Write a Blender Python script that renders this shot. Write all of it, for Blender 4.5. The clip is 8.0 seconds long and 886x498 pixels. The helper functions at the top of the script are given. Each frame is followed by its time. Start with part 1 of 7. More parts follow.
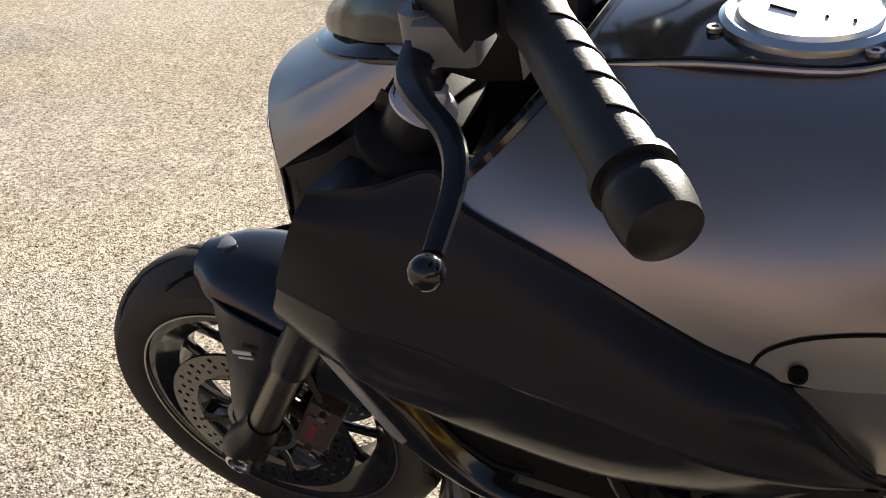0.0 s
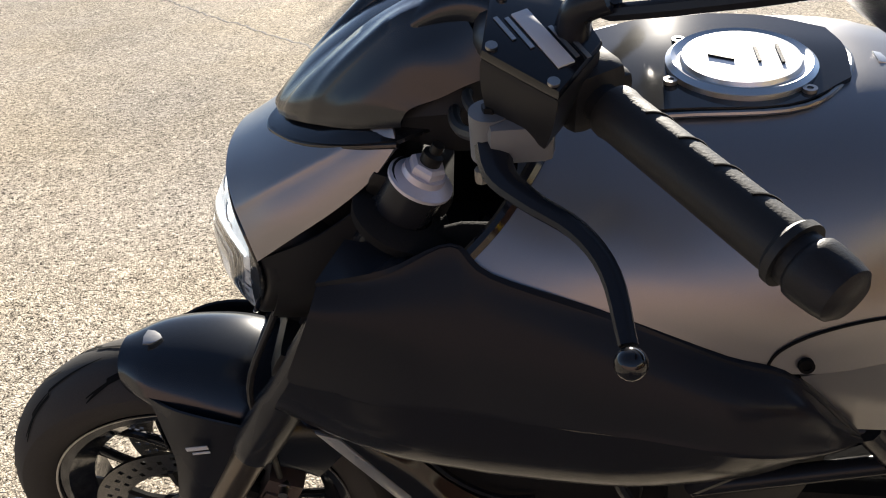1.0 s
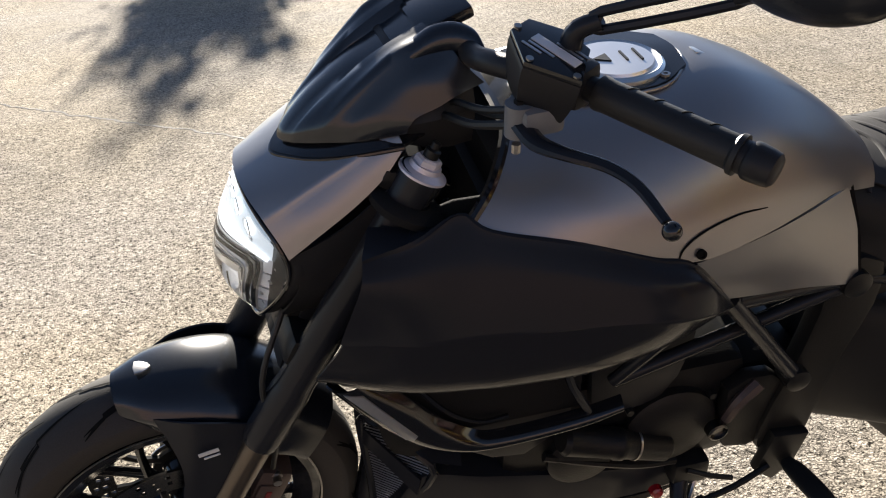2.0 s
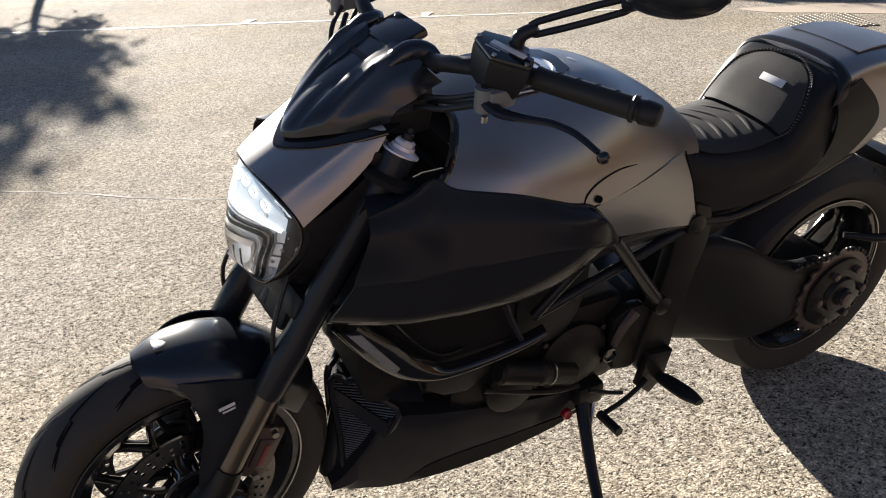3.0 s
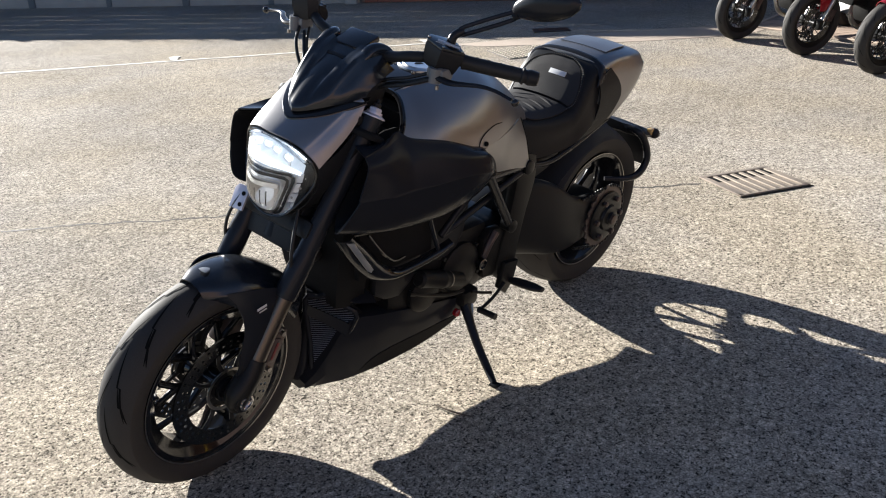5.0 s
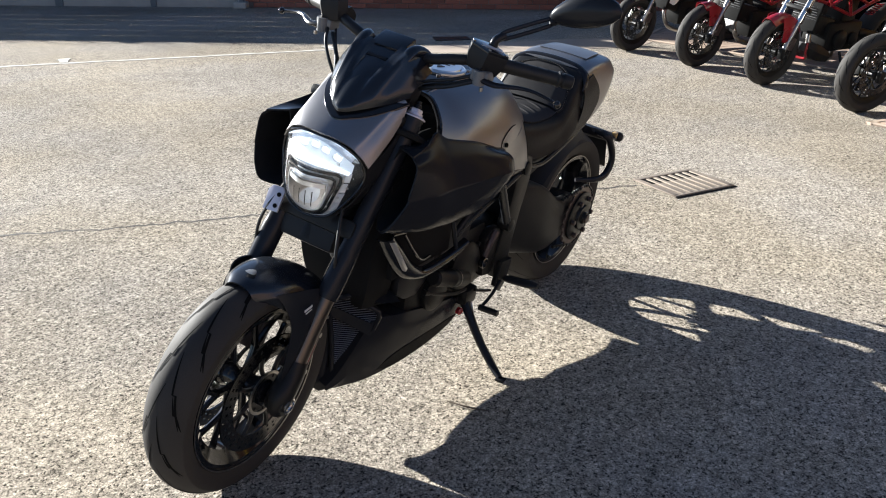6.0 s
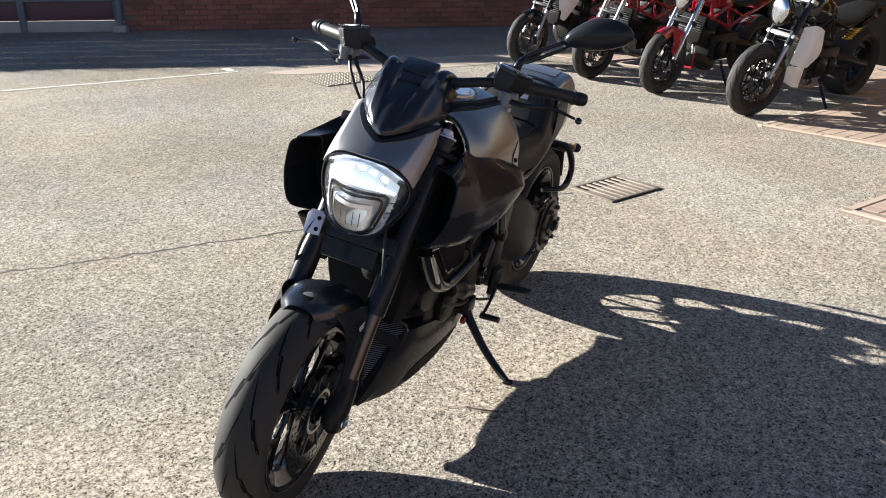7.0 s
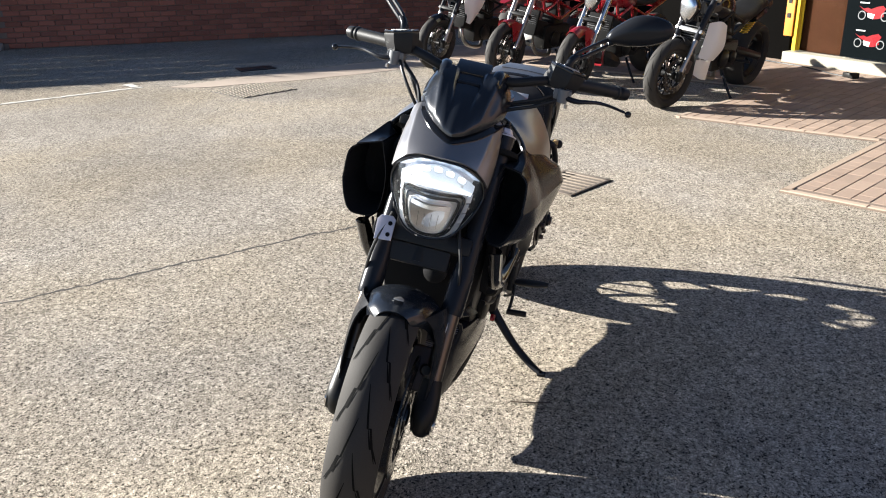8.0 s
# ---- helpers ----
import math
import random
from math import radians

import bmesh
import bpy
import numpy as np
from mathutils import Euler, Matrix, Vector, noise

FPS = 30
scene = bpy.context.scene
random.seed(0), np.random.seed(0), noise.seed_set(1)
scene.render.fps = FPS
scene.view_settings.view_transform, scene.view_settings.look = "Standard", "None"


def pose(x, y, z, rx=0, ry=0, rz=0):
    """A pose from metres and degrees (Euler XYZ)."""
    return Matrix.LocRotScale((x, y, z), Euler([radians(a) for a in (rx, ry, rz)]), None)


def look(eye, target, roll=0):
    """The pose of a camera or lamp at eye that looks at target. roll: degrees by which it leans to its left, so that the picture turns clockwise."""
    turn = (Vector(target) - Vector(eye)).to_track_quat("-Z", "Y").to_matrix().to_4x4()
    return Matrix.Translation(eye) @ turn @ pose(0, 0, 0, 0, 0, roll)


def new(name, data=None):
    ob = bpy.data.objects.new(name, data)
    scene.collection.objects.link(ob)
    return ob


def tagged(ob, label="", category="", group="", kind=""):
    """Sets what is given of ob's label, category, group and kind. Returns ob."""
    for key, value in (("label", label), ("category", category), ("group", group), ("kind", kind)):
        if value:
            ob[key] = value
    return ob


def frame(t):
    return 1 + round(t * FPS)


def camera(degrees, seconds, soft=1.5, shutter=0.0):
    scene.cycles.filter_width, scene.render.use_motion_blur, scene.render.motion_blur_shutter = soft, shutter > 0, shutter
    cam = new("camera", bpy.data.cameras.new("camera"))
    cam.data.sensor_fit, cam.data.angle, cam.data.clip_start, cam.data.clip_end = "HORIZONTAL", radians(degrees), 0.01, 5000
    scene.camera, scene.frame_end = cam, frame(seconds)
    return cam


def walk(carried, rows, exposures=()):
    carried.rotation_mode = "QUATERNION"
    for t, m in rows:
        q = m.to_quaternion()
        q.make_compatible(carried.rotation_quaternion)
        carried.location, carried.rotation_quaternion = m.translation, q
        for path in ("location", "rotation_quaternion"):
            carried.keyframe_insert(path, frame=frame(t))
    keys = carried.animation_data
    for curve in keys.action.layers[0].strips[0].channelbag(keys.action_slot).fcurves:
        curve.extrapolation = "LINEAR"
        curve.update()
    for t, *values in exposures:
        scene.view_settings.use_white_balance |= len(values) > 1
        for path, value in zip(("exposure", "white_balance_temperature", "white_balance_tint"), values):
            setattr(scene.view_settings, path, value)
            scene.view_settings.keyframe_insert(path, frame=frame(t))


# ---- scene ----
cam = camera(56.7, 8.0, 1.05)
PATH = [
    (0, (-0.037, -0.798, 1.168), (-0.869, 0.74, 0.196), -2.3),
    (0.5, (-0.116, -0.809, 1.196), (-0.701, 0.828, 0.207), -3.3),
    (1, (-0.229, -0.867, 1.243), (-0.558, 0.845, 0.263), -4.1),
    (1.2, (-0.281, -0.905, 1.262), (-0.478, 0.832, 0.291), -4.2),
    (2.3, (-0.594, -1.199, 1.318), (-0.171, 0.532, 0.411), -4.6),
    (2.5, (-0.653, -1.256, 1.318), (-0.153, 0.468, 0.436), -4.5),
    (3, (-0.834, -1.391, 1.341), (-0.104, 0.273, 0.505), -4.1),
    (3.5, (-1.086, -1.496, 1.352), (-0.151, 0.074, 0.538), -3.2),
    (4, (-1.298, -1.64, 1.376), (-0.247, -0.136, 0.58), -2.7),
    (4.5, (-1.475, -1.745, 1.406), (-0.31, -0.321, 0.621), -3.0),
    (4.7, (-1.552, -1.752, 1.408), (-0.33, -0.372, 0.628), -2.9),
    (5.8, (-1.949, -1.513, 1.4), (-0.474, -0.397, 0.637), -0.6),
    (6, (-1.993, -1.439, 1.412), (-0.484, -0.369, 0.651), -0.0),
    (6.5, (-2.111, -1.314, 1.433), (-0.534, -0.33, 0.694), 0.4),
    (7, (-2.304, -1.136, 1.452), (-0.63, -0.318, 0.725), -0.2),
    (7.5, (-2.441, -0.93, 1.443), (-0.7, -0.265, 0.717), -0.4),
    (8, (-2.52, -0.675, 1.45), (-0.734, -0.129, 0.734), -1.0),
]
walk(cam, [(t, look(eye, target, roll)) for t, eye, target, roll in PATH], ((0.0, 2.2, 7200, 10), (1.2, 2.2, 7000, 10), (2.5, 2.10, 6900, 10), (3.5, 1.97, 6750, 10), (4.0, 2.0, 6650, 10), (6.0, 2.1, 6250, 8), (8.0, 2.08, 6450, 9)))

# ---- world, sun, exposure ----
SHADOW = Vector((-0.10, -3.0, -1.0))          # the way the sunlight goes
sun_el = math.atan2(1.0, math.hypot(SHADOW.x, SHADOW.y))
sun_az = math.atan2(-SHADOW.x, -SHADOW.y)      # from +y towards +x
world = bpy.data.worlds.new("world")
scene.world = world
world.use_nodes = True
wn = world.node_tree
sky = wn.nodes.new("ShaderNodeTexSky")
sky.sky_type = "NISHITA"
sky.sun_disc = False
sky.sun_elevation, sky.sun_rotation = sun_el, sun_az
sky.air_density, sky.dust_density = 0.48, 0.15
wn.links.new(sky.outputs["Color"], wn.nodes["Background"].inputs["Color"])
wn.nodes["Background"].inputs["Strength"].default_value = 0.05
sun_data = bpy.data.lights.new("sun", "SUN")
sun_data.energy, sun_data.angle, sun_data.color = 5.0, radians(0.55), (1.0, 0.96, 0.895)
sun = new("sun", sun_data)
sun.matrix_world = look((0, 0, 20), Vector((0, 0, 20)) + SHADOW)


# ---- materials ----
def rgb(v):
    return (*v, 1.0) if len(v) == 3 else v


def material(name, color, rough=0.5, metal=0.0, coat=0.0, grain=0.0, grain_scale=200.0, bump=0.0, bump_scale=400.0,
             wear=0.12, wear_scale=9.0, coat_rough=0.1, ior=1.5):
    """Principled material with variation at two scales: fine grain and broad wear."""
    m = bpy.data.materials.new(name)
    m.use_nodes = True
    nt = m.node_tree
    p = nt.nodes["Principled BSDF"]
    p.inputs["Metallic"].default_value = metal
    p.inputs["IOR"].default_value = ior
    p.inputs["Coat Weight"].default_value = coat
    p.inputs["Coat Roughness"].default_value = coat_rough
    co = nt.nodes.new("ShaderNodeTexCoord")
    big = nt.nodes.new("ShaderNodeTexNoise")
    big.inputs["Scale"].default_value, big.inputs["Detail"].default_value = wear_scale, 5
    fine = nt.nodes.new("ShaderNodeTexNoise")
    fine.inputs["Scale"].default_value, fine.inputs["Detail"].default_value = grain_scale, 3
    for n in (big, fine):
        nt.links.new(co.outputs["Object"], n.inputs["Vector"])
    lo = [c * (1 - wear - grain) for c in color]
    hi = [min(1, c * (1 + wear + grain)) for c in color]
    add = nt.nodes.new("ShaderNodeMath")
    add.operation = "MULTIPLY_ADD"
    share = grain / (grain + wear) if grain + wear > 0 else 0
    add.inputs[1].default_value = share
    nt.links.new(fine.outputs["Fac"], add.inputs[0])
    mul = nt.nodes.new("ShaderNodeMath")
    mul.operation = "MULTIPLY"
    mul.inputs[1].default_value = 1 - share
    nt.links.new(big.outputs["Fac"], mul.inputs[0])
    nt.links.new(mul.outputs[0], add.inputs[2])
    mix = nt.nodes.new("ShaderNodeMix")
    mix.data_type = "RGBA"
    mix.inputs["A"].default_value, mix.inputs["B"].default_value = rgb(lo), rgb(hi)
    nt.links.new(add.outputs[0], mix.inputs["Factor"])
    nt.links.new(mix.outputs["Result"], p.inputs["Base Color"])
    ramp = nt.nodes.new("ShaderNodeMapRange")
    ramp.inputs["To Min"].default_value, ramp.inputs["To Max"].default_value = max(0.02, rough * 0.8), min(1, rough * 1.2)
    nt.links.new(big.outputs["Fac"], ramp.inputs["Value"])
    nt.links.new(ramp.outputs["Result"], p.inputs["Roughness"])
    if bump:
        bn = nt.nodes.new("ShaderNodeTexNoise")
        bn.inputs["Scale"].default_value, bn.inputs["Detail"].default_value = bump_scale, 2
        nt.links.new(co.outputs["Object"], bn.inputs["Vector"])
        bp = nt.nodes.new("ShaderNodeBump")
        bp.inputs["Strength"].default_value, bp.inputs["Distance"].default_value = bump, 0.002
        nt.links.new(bn.outputs["Fac"], bp.inputs["Height"])
        nt.links.new(bp.outputs["Normal"], p.inputs["Normal"])
    return m


M = {
    "paint": material("satin_grey_paint", (0.245, 0.238, 0.240), 0.34, 0.80, 0.0, 0.05, 900, 0.04, 900, 0.05, 3),
    "black": material("satin_black_paint", (0.0145, 0.0155, 0.0185), 0.25, 0.0, 0.0, 0.1, 600, 0.02, 700, 0.1, 4, 0.1, 1.28),
    "scoop": material("smooth_black_plastic", (0.0160, 0.0168, 0.0195), 0.18, 0.0, 0.0, 0.1, 600, 0.02, 700, 0.1, 4, 0.1, 1.18),
    "gloss": material("gloss_black", (0.009, 0.009, 0.010), 0.10, 0.0, 0.0, 0.05, 300, 0, 1, 0.15, 8),
    "screenblack": material("dark_screen_plastic", (0.010, 0.012, 0.016), 0.20, 0.0, 0.0, 0.1, 500, 0.02, 700, 0.1, 6),
    "plastic": material("black_plastic", (0.017, 0.017, 0.018), 0.42, 0, 0, 0.2, 700, 0.08, 900, 0.15, 12, 0.1, 1.27),
    "dark": material("dark_metal", (0.014, 0.0138, 0.0135), 0.38, 0.2, 0, 0.2, 300, 0.1, 500, 0.3, 14, 0.1, 1.3),
    "engine": material("dark_engine_casting", (0.013, 0.0125, 0.012), 0.42, 0.2, 0, 0.25, 250, 0.2, 350, 0.3, 10, 0.1, 1.26),
    "rubber": material("rubber", (0.012, 0.012, 0.012), 0.5, 0, 0, 0.15, 500, 0.1, 500, 0.2, 9, 0.1, 1.4),
    "tyre": material("tyre_rubber", (0.032, 0.0295, 0.027), 0.74, 0, 0, 0.2, 350, 0.15, 450, 0.35, 6, 0.1, 1.32),
    "groove": material("tread_groove", (0.004, 0.004, 0.004), 0.9, 0, 0, 0, 200, 0, 1, 0.1, 9, 0.1, 1.2),
    "chrome": material("polished_metal", (0.62, 0.60, 0.58), 0.16, 1.0, 0, 0.05, 300, 0, 1, 0.1, 10),
    "steel": material("brushed_steel", (0.36, 0.34, 0.32), 0.34, 1.0, 0, 0.15, 500, 0.05, 600, 0.15, 12),
    "disc": material("brake_disc_steel", (0.13, 0.125, 0.12), 0.25, 1.0, 0, 0.1, 300, 0.03, 400, 0.2, 12),
    "slider": material("bronze_grey_slider", (0.12, 0.10, 0.082), 0.32, 0.9, 0, 0.05, 300, 0, 1, 0.1, 10),
    "alu": material("cast_aluminium", (0.45, 0.44, 0.43), 0.42, 0.9, 0, 0.1, 400, 0.1, 500, 0.15, 12),
    "cap": material("brushed_cap", (0.72, 0.71, 0.70), 0.30, 1.0, 0, 0.05, 500, 0.02, 600, 0.05, 8),
    "red": material("red_paint", (0.22, 0.006, 0.011), 0.28, 0, 0.5, 0.05, 300, 0, 1, 0.12, 6),
    "caliper": material("caliper_metal", (0.085, 0.062, 0.056), 0.45, 0.5, 0, 0.1, 300, 0.1, 500, 0.2, 12),
    "darkred": material("faded_red_mark", (0.16, 0.015, 0.018), 0.5),
    "white": material("white_paint", (0.74, 0.72, 0.69), 0.4, 0, 0.2, 0.03, 300, 0, 1, 0.06, 5),
    "reflector": material("lamp_reflector", (0.62, 0.63, 0.65), 0.20, 1.0, 0, 0.02, 200, 0.03, 60, 0.05, 40),
    "seat": material("seat_vinyl", (0.022, 0.020, 0.020), 0.72, 0, 0, 0.35, 420, 0.25, 500, 0.15, 7, 0.1, 1.36),
    "seatplain": material("seat_smooth_vinyl", (0.013, 0.013, 0.0135), 0.45, 0, 0, 0.2, 500, 0.2, 600, 0.15, 7, 0.1, 1.22),
    "thread": material("seat_thread", (0.13, 0.12, 0.11), 0.8),
    "orange": material("amber_lens", (0.50, 0.34, 0.14), 0.25, 0, 0.3),
    "yellow": material("yellow_paint", (0.75, 0.48, 0.03), 0.4, 0, 0.1, 0.05, 100, 0, 1, 0.1, 4),
    "gold": material("gold_spring", (0.62, 0.38, 0.05), 0.3, 0.8),
    "grille": material("grille_wire", (0.16, 0.16, 0.165), 0.4, 0.6),
    "coverGrey": material("glossy_dark_insert", (0.018, 0.018, 0.018), 0.12, 0.0, 0, 0.05, 300, 0, 1, 0.1, 8),
    "radcore": material("radiator_core", (0.013, 0.013, 0.013), 0.8, 0.0, 0, 0.3, 400, 0.3, 500, 0.2, 9, 0.1, 1.15),
    "print": material("pale_print", (0.55, 0.55, 0.55), 0.5),
    "silver": material("silver_plate", (0.58, 0.57, 0.55), 0.28, 0.85, 0, 0.05, 300, 0, 1, 0.08, 9),
    "lav": material("pale_anodised_metal", (0.56, 0.53, 0.57), 0.35, 0.35, 0, 0.05, 300, 0, 1, 0.05, 9),
    "brown": material("brown_panel", (0.030, 0.0125, 0.0068), 0.6, 0, 0.0, 0.15, 40, 0, 1, 0.3, 2.5, 0.1, 1.05),
    "maroon": material("maroon_panel", (0.10, 0.035, 0.035), 0.5, 0, 0, 0.1, 60, 0, 1, 0.2, 2),
    "frameGrey": material("grey_frame_paint", (0.13, 0.135, 0.14), 0.5, 0, 0, 0.05, 100, 0, 1, 0.15, 4),
    "sill": material("pale_render_sill", (0.27, 0.25, 0.195), 0.8, 0, 0, 0.08, 120, 0.2, 200, 0.12, 3),
    "leaf": material("leaf", (0.07, 0.10, 0.03), 0.6, 0, 0, 0.2, 40, 0, 1, 0.3, 3),
    "bark": material("bark", (0.10, 0.075, 0.055), 0.9, 0, 0, 0.3, 30, 0.5, 40, 0.3, 4),
    "board": material("orange_board_print", (0.58, 0.20, 0.02), 0.5, 0, 0, 0.05, 80, 0, 1, 0.1, 4),
    # near black: the shade on the shop's side wall is put into its colour
    "shaded_wall": material("shade_black_wall", (0.003, 0.0028, 0.0026), 0.7, 0, 0, 0.1, 60, 0.1, 80, 0.2, 3, 0.1, 1.05),
    # pale body colour puts the LED reflections into the lamp's facets
    "facet": material("led_shine_facet", (0.70, 0.74, 0.80), 0.22, 0.45, 0, 0.02, 200, 0.03, 60, 0.05, 40),
    # poster darkened further: window shade is put into the sheet's colour
    "poster": material("shaded_poster", (0.0025, 0.0038, 0.0045), 0.6, 0, 0, 0.1, 200, 0, 1, 0.15, 3, 0.1, 1.05),
}


def glass(name, tint=(0.96, 0.97, 1.0), rough=0.02, ior=1.45):
    m = bpy.data.materials.new(name)
    m.use_nodes = True
    p = m.node_tree.nodes["Principled BSDF"]
    p.inputs["Base Color"].default_value = rgb(tint)
    p.inputs["Transmission Weight"].default_value = 1.0
    p.inputs["Roughness"].default_value = rough
    p.inputs["IOR"].default_value = ior
    return m


def lamp_material(name, color, strength, base=0.8):
    m = bpy.data.materials.new(name)
    m.use_nodes = True
    p = m.node_tree.nodes["Principled BSDF"]
    p.inputs["Base Color"].default_value = rgb((base, base, base))
    p.inputs["Emission Color"].default_value = rgb(color)
    p.inputs["Emission Strength"].default_value = strength
    return m


M["glass"] = glass("clear_lens")
M["pane"] = glass("window_glass", (0.9, 0.92, 0.9), 0.0, 1.03)
M["led"] = lamp_material("led_glow", (0.80, 0.90, 1.0), 0.5)
M["ledsoft"] = lamp_material("led_diffuser_glow", (0.72, 0.86, 1.0), 0.14, 0.45)


def asphalt():
    """Worn chippings: pale stones of two sizes in a greyer binder, small dark pits, broad stains."""
    m = bpy.data.materials.new("asphalt")
    m.use_nodes = True
    nt = m.node_tree
    p = nt.nodes["Principled BSDF"]
    p.inputs["Roughness"].default_value = 0.9
    p.inputs["Specular IOR Level"].default_value = 0.03
    co = nt.nodes.new("ShaderNodeTexCoord")
    warp = nt.nodes.new("ShaderNodeTexNoise")
    warp.inputs["Scale"].default_value, warp.inputs["Detail"].default_value = 55, 2
    nt.links.new(co.outputs["Object"], warp.inputs["Vector"])
    bend = nt.nodes.new("ShaderNodeMix")
    bend.data_type, bend.blend_type = "RGBA", "ADD"
    bend.inputs["Factor"].default_value = 0.012
    nt.links.new(co.outputs["Object"], bend.inputs["A"])
    nt.links.new(warp.outputs["Color"], bend.inputs["B"])

    def cells(scale):
        v = nt.nodes.new("ShaderNodeTexVoronoi")
        v.inputs["Scale"].default_value = scale
        nt.links.new(bend.outputs["Result"], v.inputs["Vector"])
        s = nt.nodes.new("ShaderNodeSeparateColor")
        nt.links.new(v.outputs["Color"], s.inputs["Color"])
        return v, s

    def span(src, a, b, c, d):
        n = nt.nodes.new("ShaderNodeMapRange")
        n.inputs["From Min"].default_value, n.inputs["From Max"].default_value = a, b
        n.inputs["To Min"].default_value, n.inputs["To Max"].default_value = c, d
        nt.links.new(src, n.inputs["Value"])
        return n.outputs["Result"]

    def times(a, b):
        n = nt.nodes.new("ShaderNodeMath")
        n.operation = "MULTIPLY"
        nt.links.new(a, n.inputs[0])
        nt.links.new(b, n.inputs[1])
        return n.outputs[0]

    v, sep = cells(165)
    w, sep2 = cells(330)
    tone = nt.nodes.new("ShaderNodeValToRGB")
    e = tone.color_ramp.elements
    e[0].position, e[0].color = 0.0, (0.315, 0.281, 0.237, 1)
    e[1].position, e[1].color = 1.0, (0.535, 0.480, 0.406, 1)
    for pos, c in ((0.30, (0.378, 0.337, 0.285, 1)), (0.75, (0.435, 0.388, 0.328, 1))):
        el = e.new(pos)
        el.color = c
    nt.links.new(sep.outputs["Red"], tone.inputs["Fac"])
    gap = span(v.outputs["Distance"], 0.42, 0.68, 1.0, 0.60)
    small = span(sep2.outputs["Green"], 0.0, 1.0, 0.80, 1.22)
    pit = nt.nodes.new("ShaderNodeTexNoise")
    pit.inputs["Scale"].default_value, pit.inputs["Detail"].default_value, pit.inputs["Roughness"].default_value = 105, 4, 0.75
    nt.links.new(bend.outputs["Result"], pit.inputs["Vector"])
    # dark specks at the pits; the pits' own shade is put into the colour
    few = span(pit.outputs["Fac"], 0.54, 0.59, 1.0, 0.12)
    big = nt.nodes.new("ShaderNodeTexNoise")
    big.inputs["Scale"].default_value, big.inputs["Detail"].default_value = 0.55, 6
    nt.links.new(co.outputs["Object"], big.inputs["Vector"])
    mid = nt.nodes.new("ShaderNodeTexNoise")
    mid.inputs["Scale"].default_value, mid.inputs["Detail"].default_value = 9.0, 5
    nt.links.new(co.outputs["Object"], mid.inputs["Vector"])
    clump = nt.nodes.new("ShaderNodeTexNoise")
    clump.inputs["Scale"].default_value, clump.inputs["Detail"].default_value = 42, 3
    nt.links.new(co.outputs["Object"], clump.inputs["Vector"])
    f = times(times(times(gap, small), few), span(clump.outputs["Fac"], 0.34, 0.66, 0.70, 1.30))
    f = times(f, times(span(big.outputs["Fac"], 0.36, 0.64, 0.84, 1.12), span(mid.outputs["Fac"], 0.3, 0.7, 0.86, 1.12)))
    tint = nt.nodes.new("ShaderNodeMix")
    tint.data_type, tint.blend_type = "RGBA", "MULTIPLY"
    tint.inputs["Factor"].default_value = 1.0
    nt.links.new(tone.outputs["Color"], tint.inputs["A"])
    nt.links.new(f, tint.inputs["B"])
    hue = nt.nodes.new("ShaderNodeTexNoise")
    hue.inputs["Scale"].default_value, hue.inputs["Detail"].default_value = 0.8, 4
    nt.links.new(co.outputs["Object"], hue.inputs["Vector"])
    wash = nt.nodes.new("ShaderNodeValToRGB")
    wash.color_ramp.elements[0].position, wash.color_ramp.elements[0].color = 0.40, (0.98, 0.985, 1.0, 1)
    wash.color_ramp.elements[1].position, wash.color_ramp.elements[1].color = 0.62, (1.03, 1.0, 0.935, 1)
    nt.links.new(hue.outputs["Fac"], wash.inputs["Fac"])
    dust = nt.nodes.new("ShaderNodeMix")
    dust.data_type, dust.blend_type = "RGBA", "MULTIPLY"
    dust.inputs["Factor"].default_value = 1.0
    nt.links.new(tint.outputs["Result"], dust.inputs["A"])
    nt.links.new(wash.outputs["Color"], dust.inputs["B"])
    nt.links.new(dust.outputs["Result"], p.inputs["Base Color"])
    rough_n = nt.nodes.new("ShaderNodeTexNoise")
    rough_n.inputs["Scale"].default_value, rough_n.inputs["Detail"].default_value = 130, 4
    nt.links.new(co.outputs["Object"], rough_n.inputs["Vector"])
    h = nt.nodes.new("ShaderNodeMath")
    h.operation = "MULTIPLY_ADD"
    h.inputs[1].default_value = -0.6
    nt.links.new(v.outputs["Distance"], h.inputs[0])
    nt.links.new(rough_n.outputs["Fac"], h.inputs[2])
    h2 = nt.nodes.new("ShaderNodeMath")
    h2.operation = "ADD"
    nt.links.new(h.outputs[0], h2.inputs[0])
    nt.links.new(few, h2.inputs[1])
    bp = nt.nodes.new("ShaderNodeBump")
    bp.inputs["Strength"].default_value, bp.inputs["Distance"].default_value = 0.55, 0.006
    nt.links.new(h2.outputs[0], bp.inputs["Height"])
    nt.links.new(bp.outputs["Normal"], p.inputs["Normal"])
    return m


M["asphalt"] = asphalt()


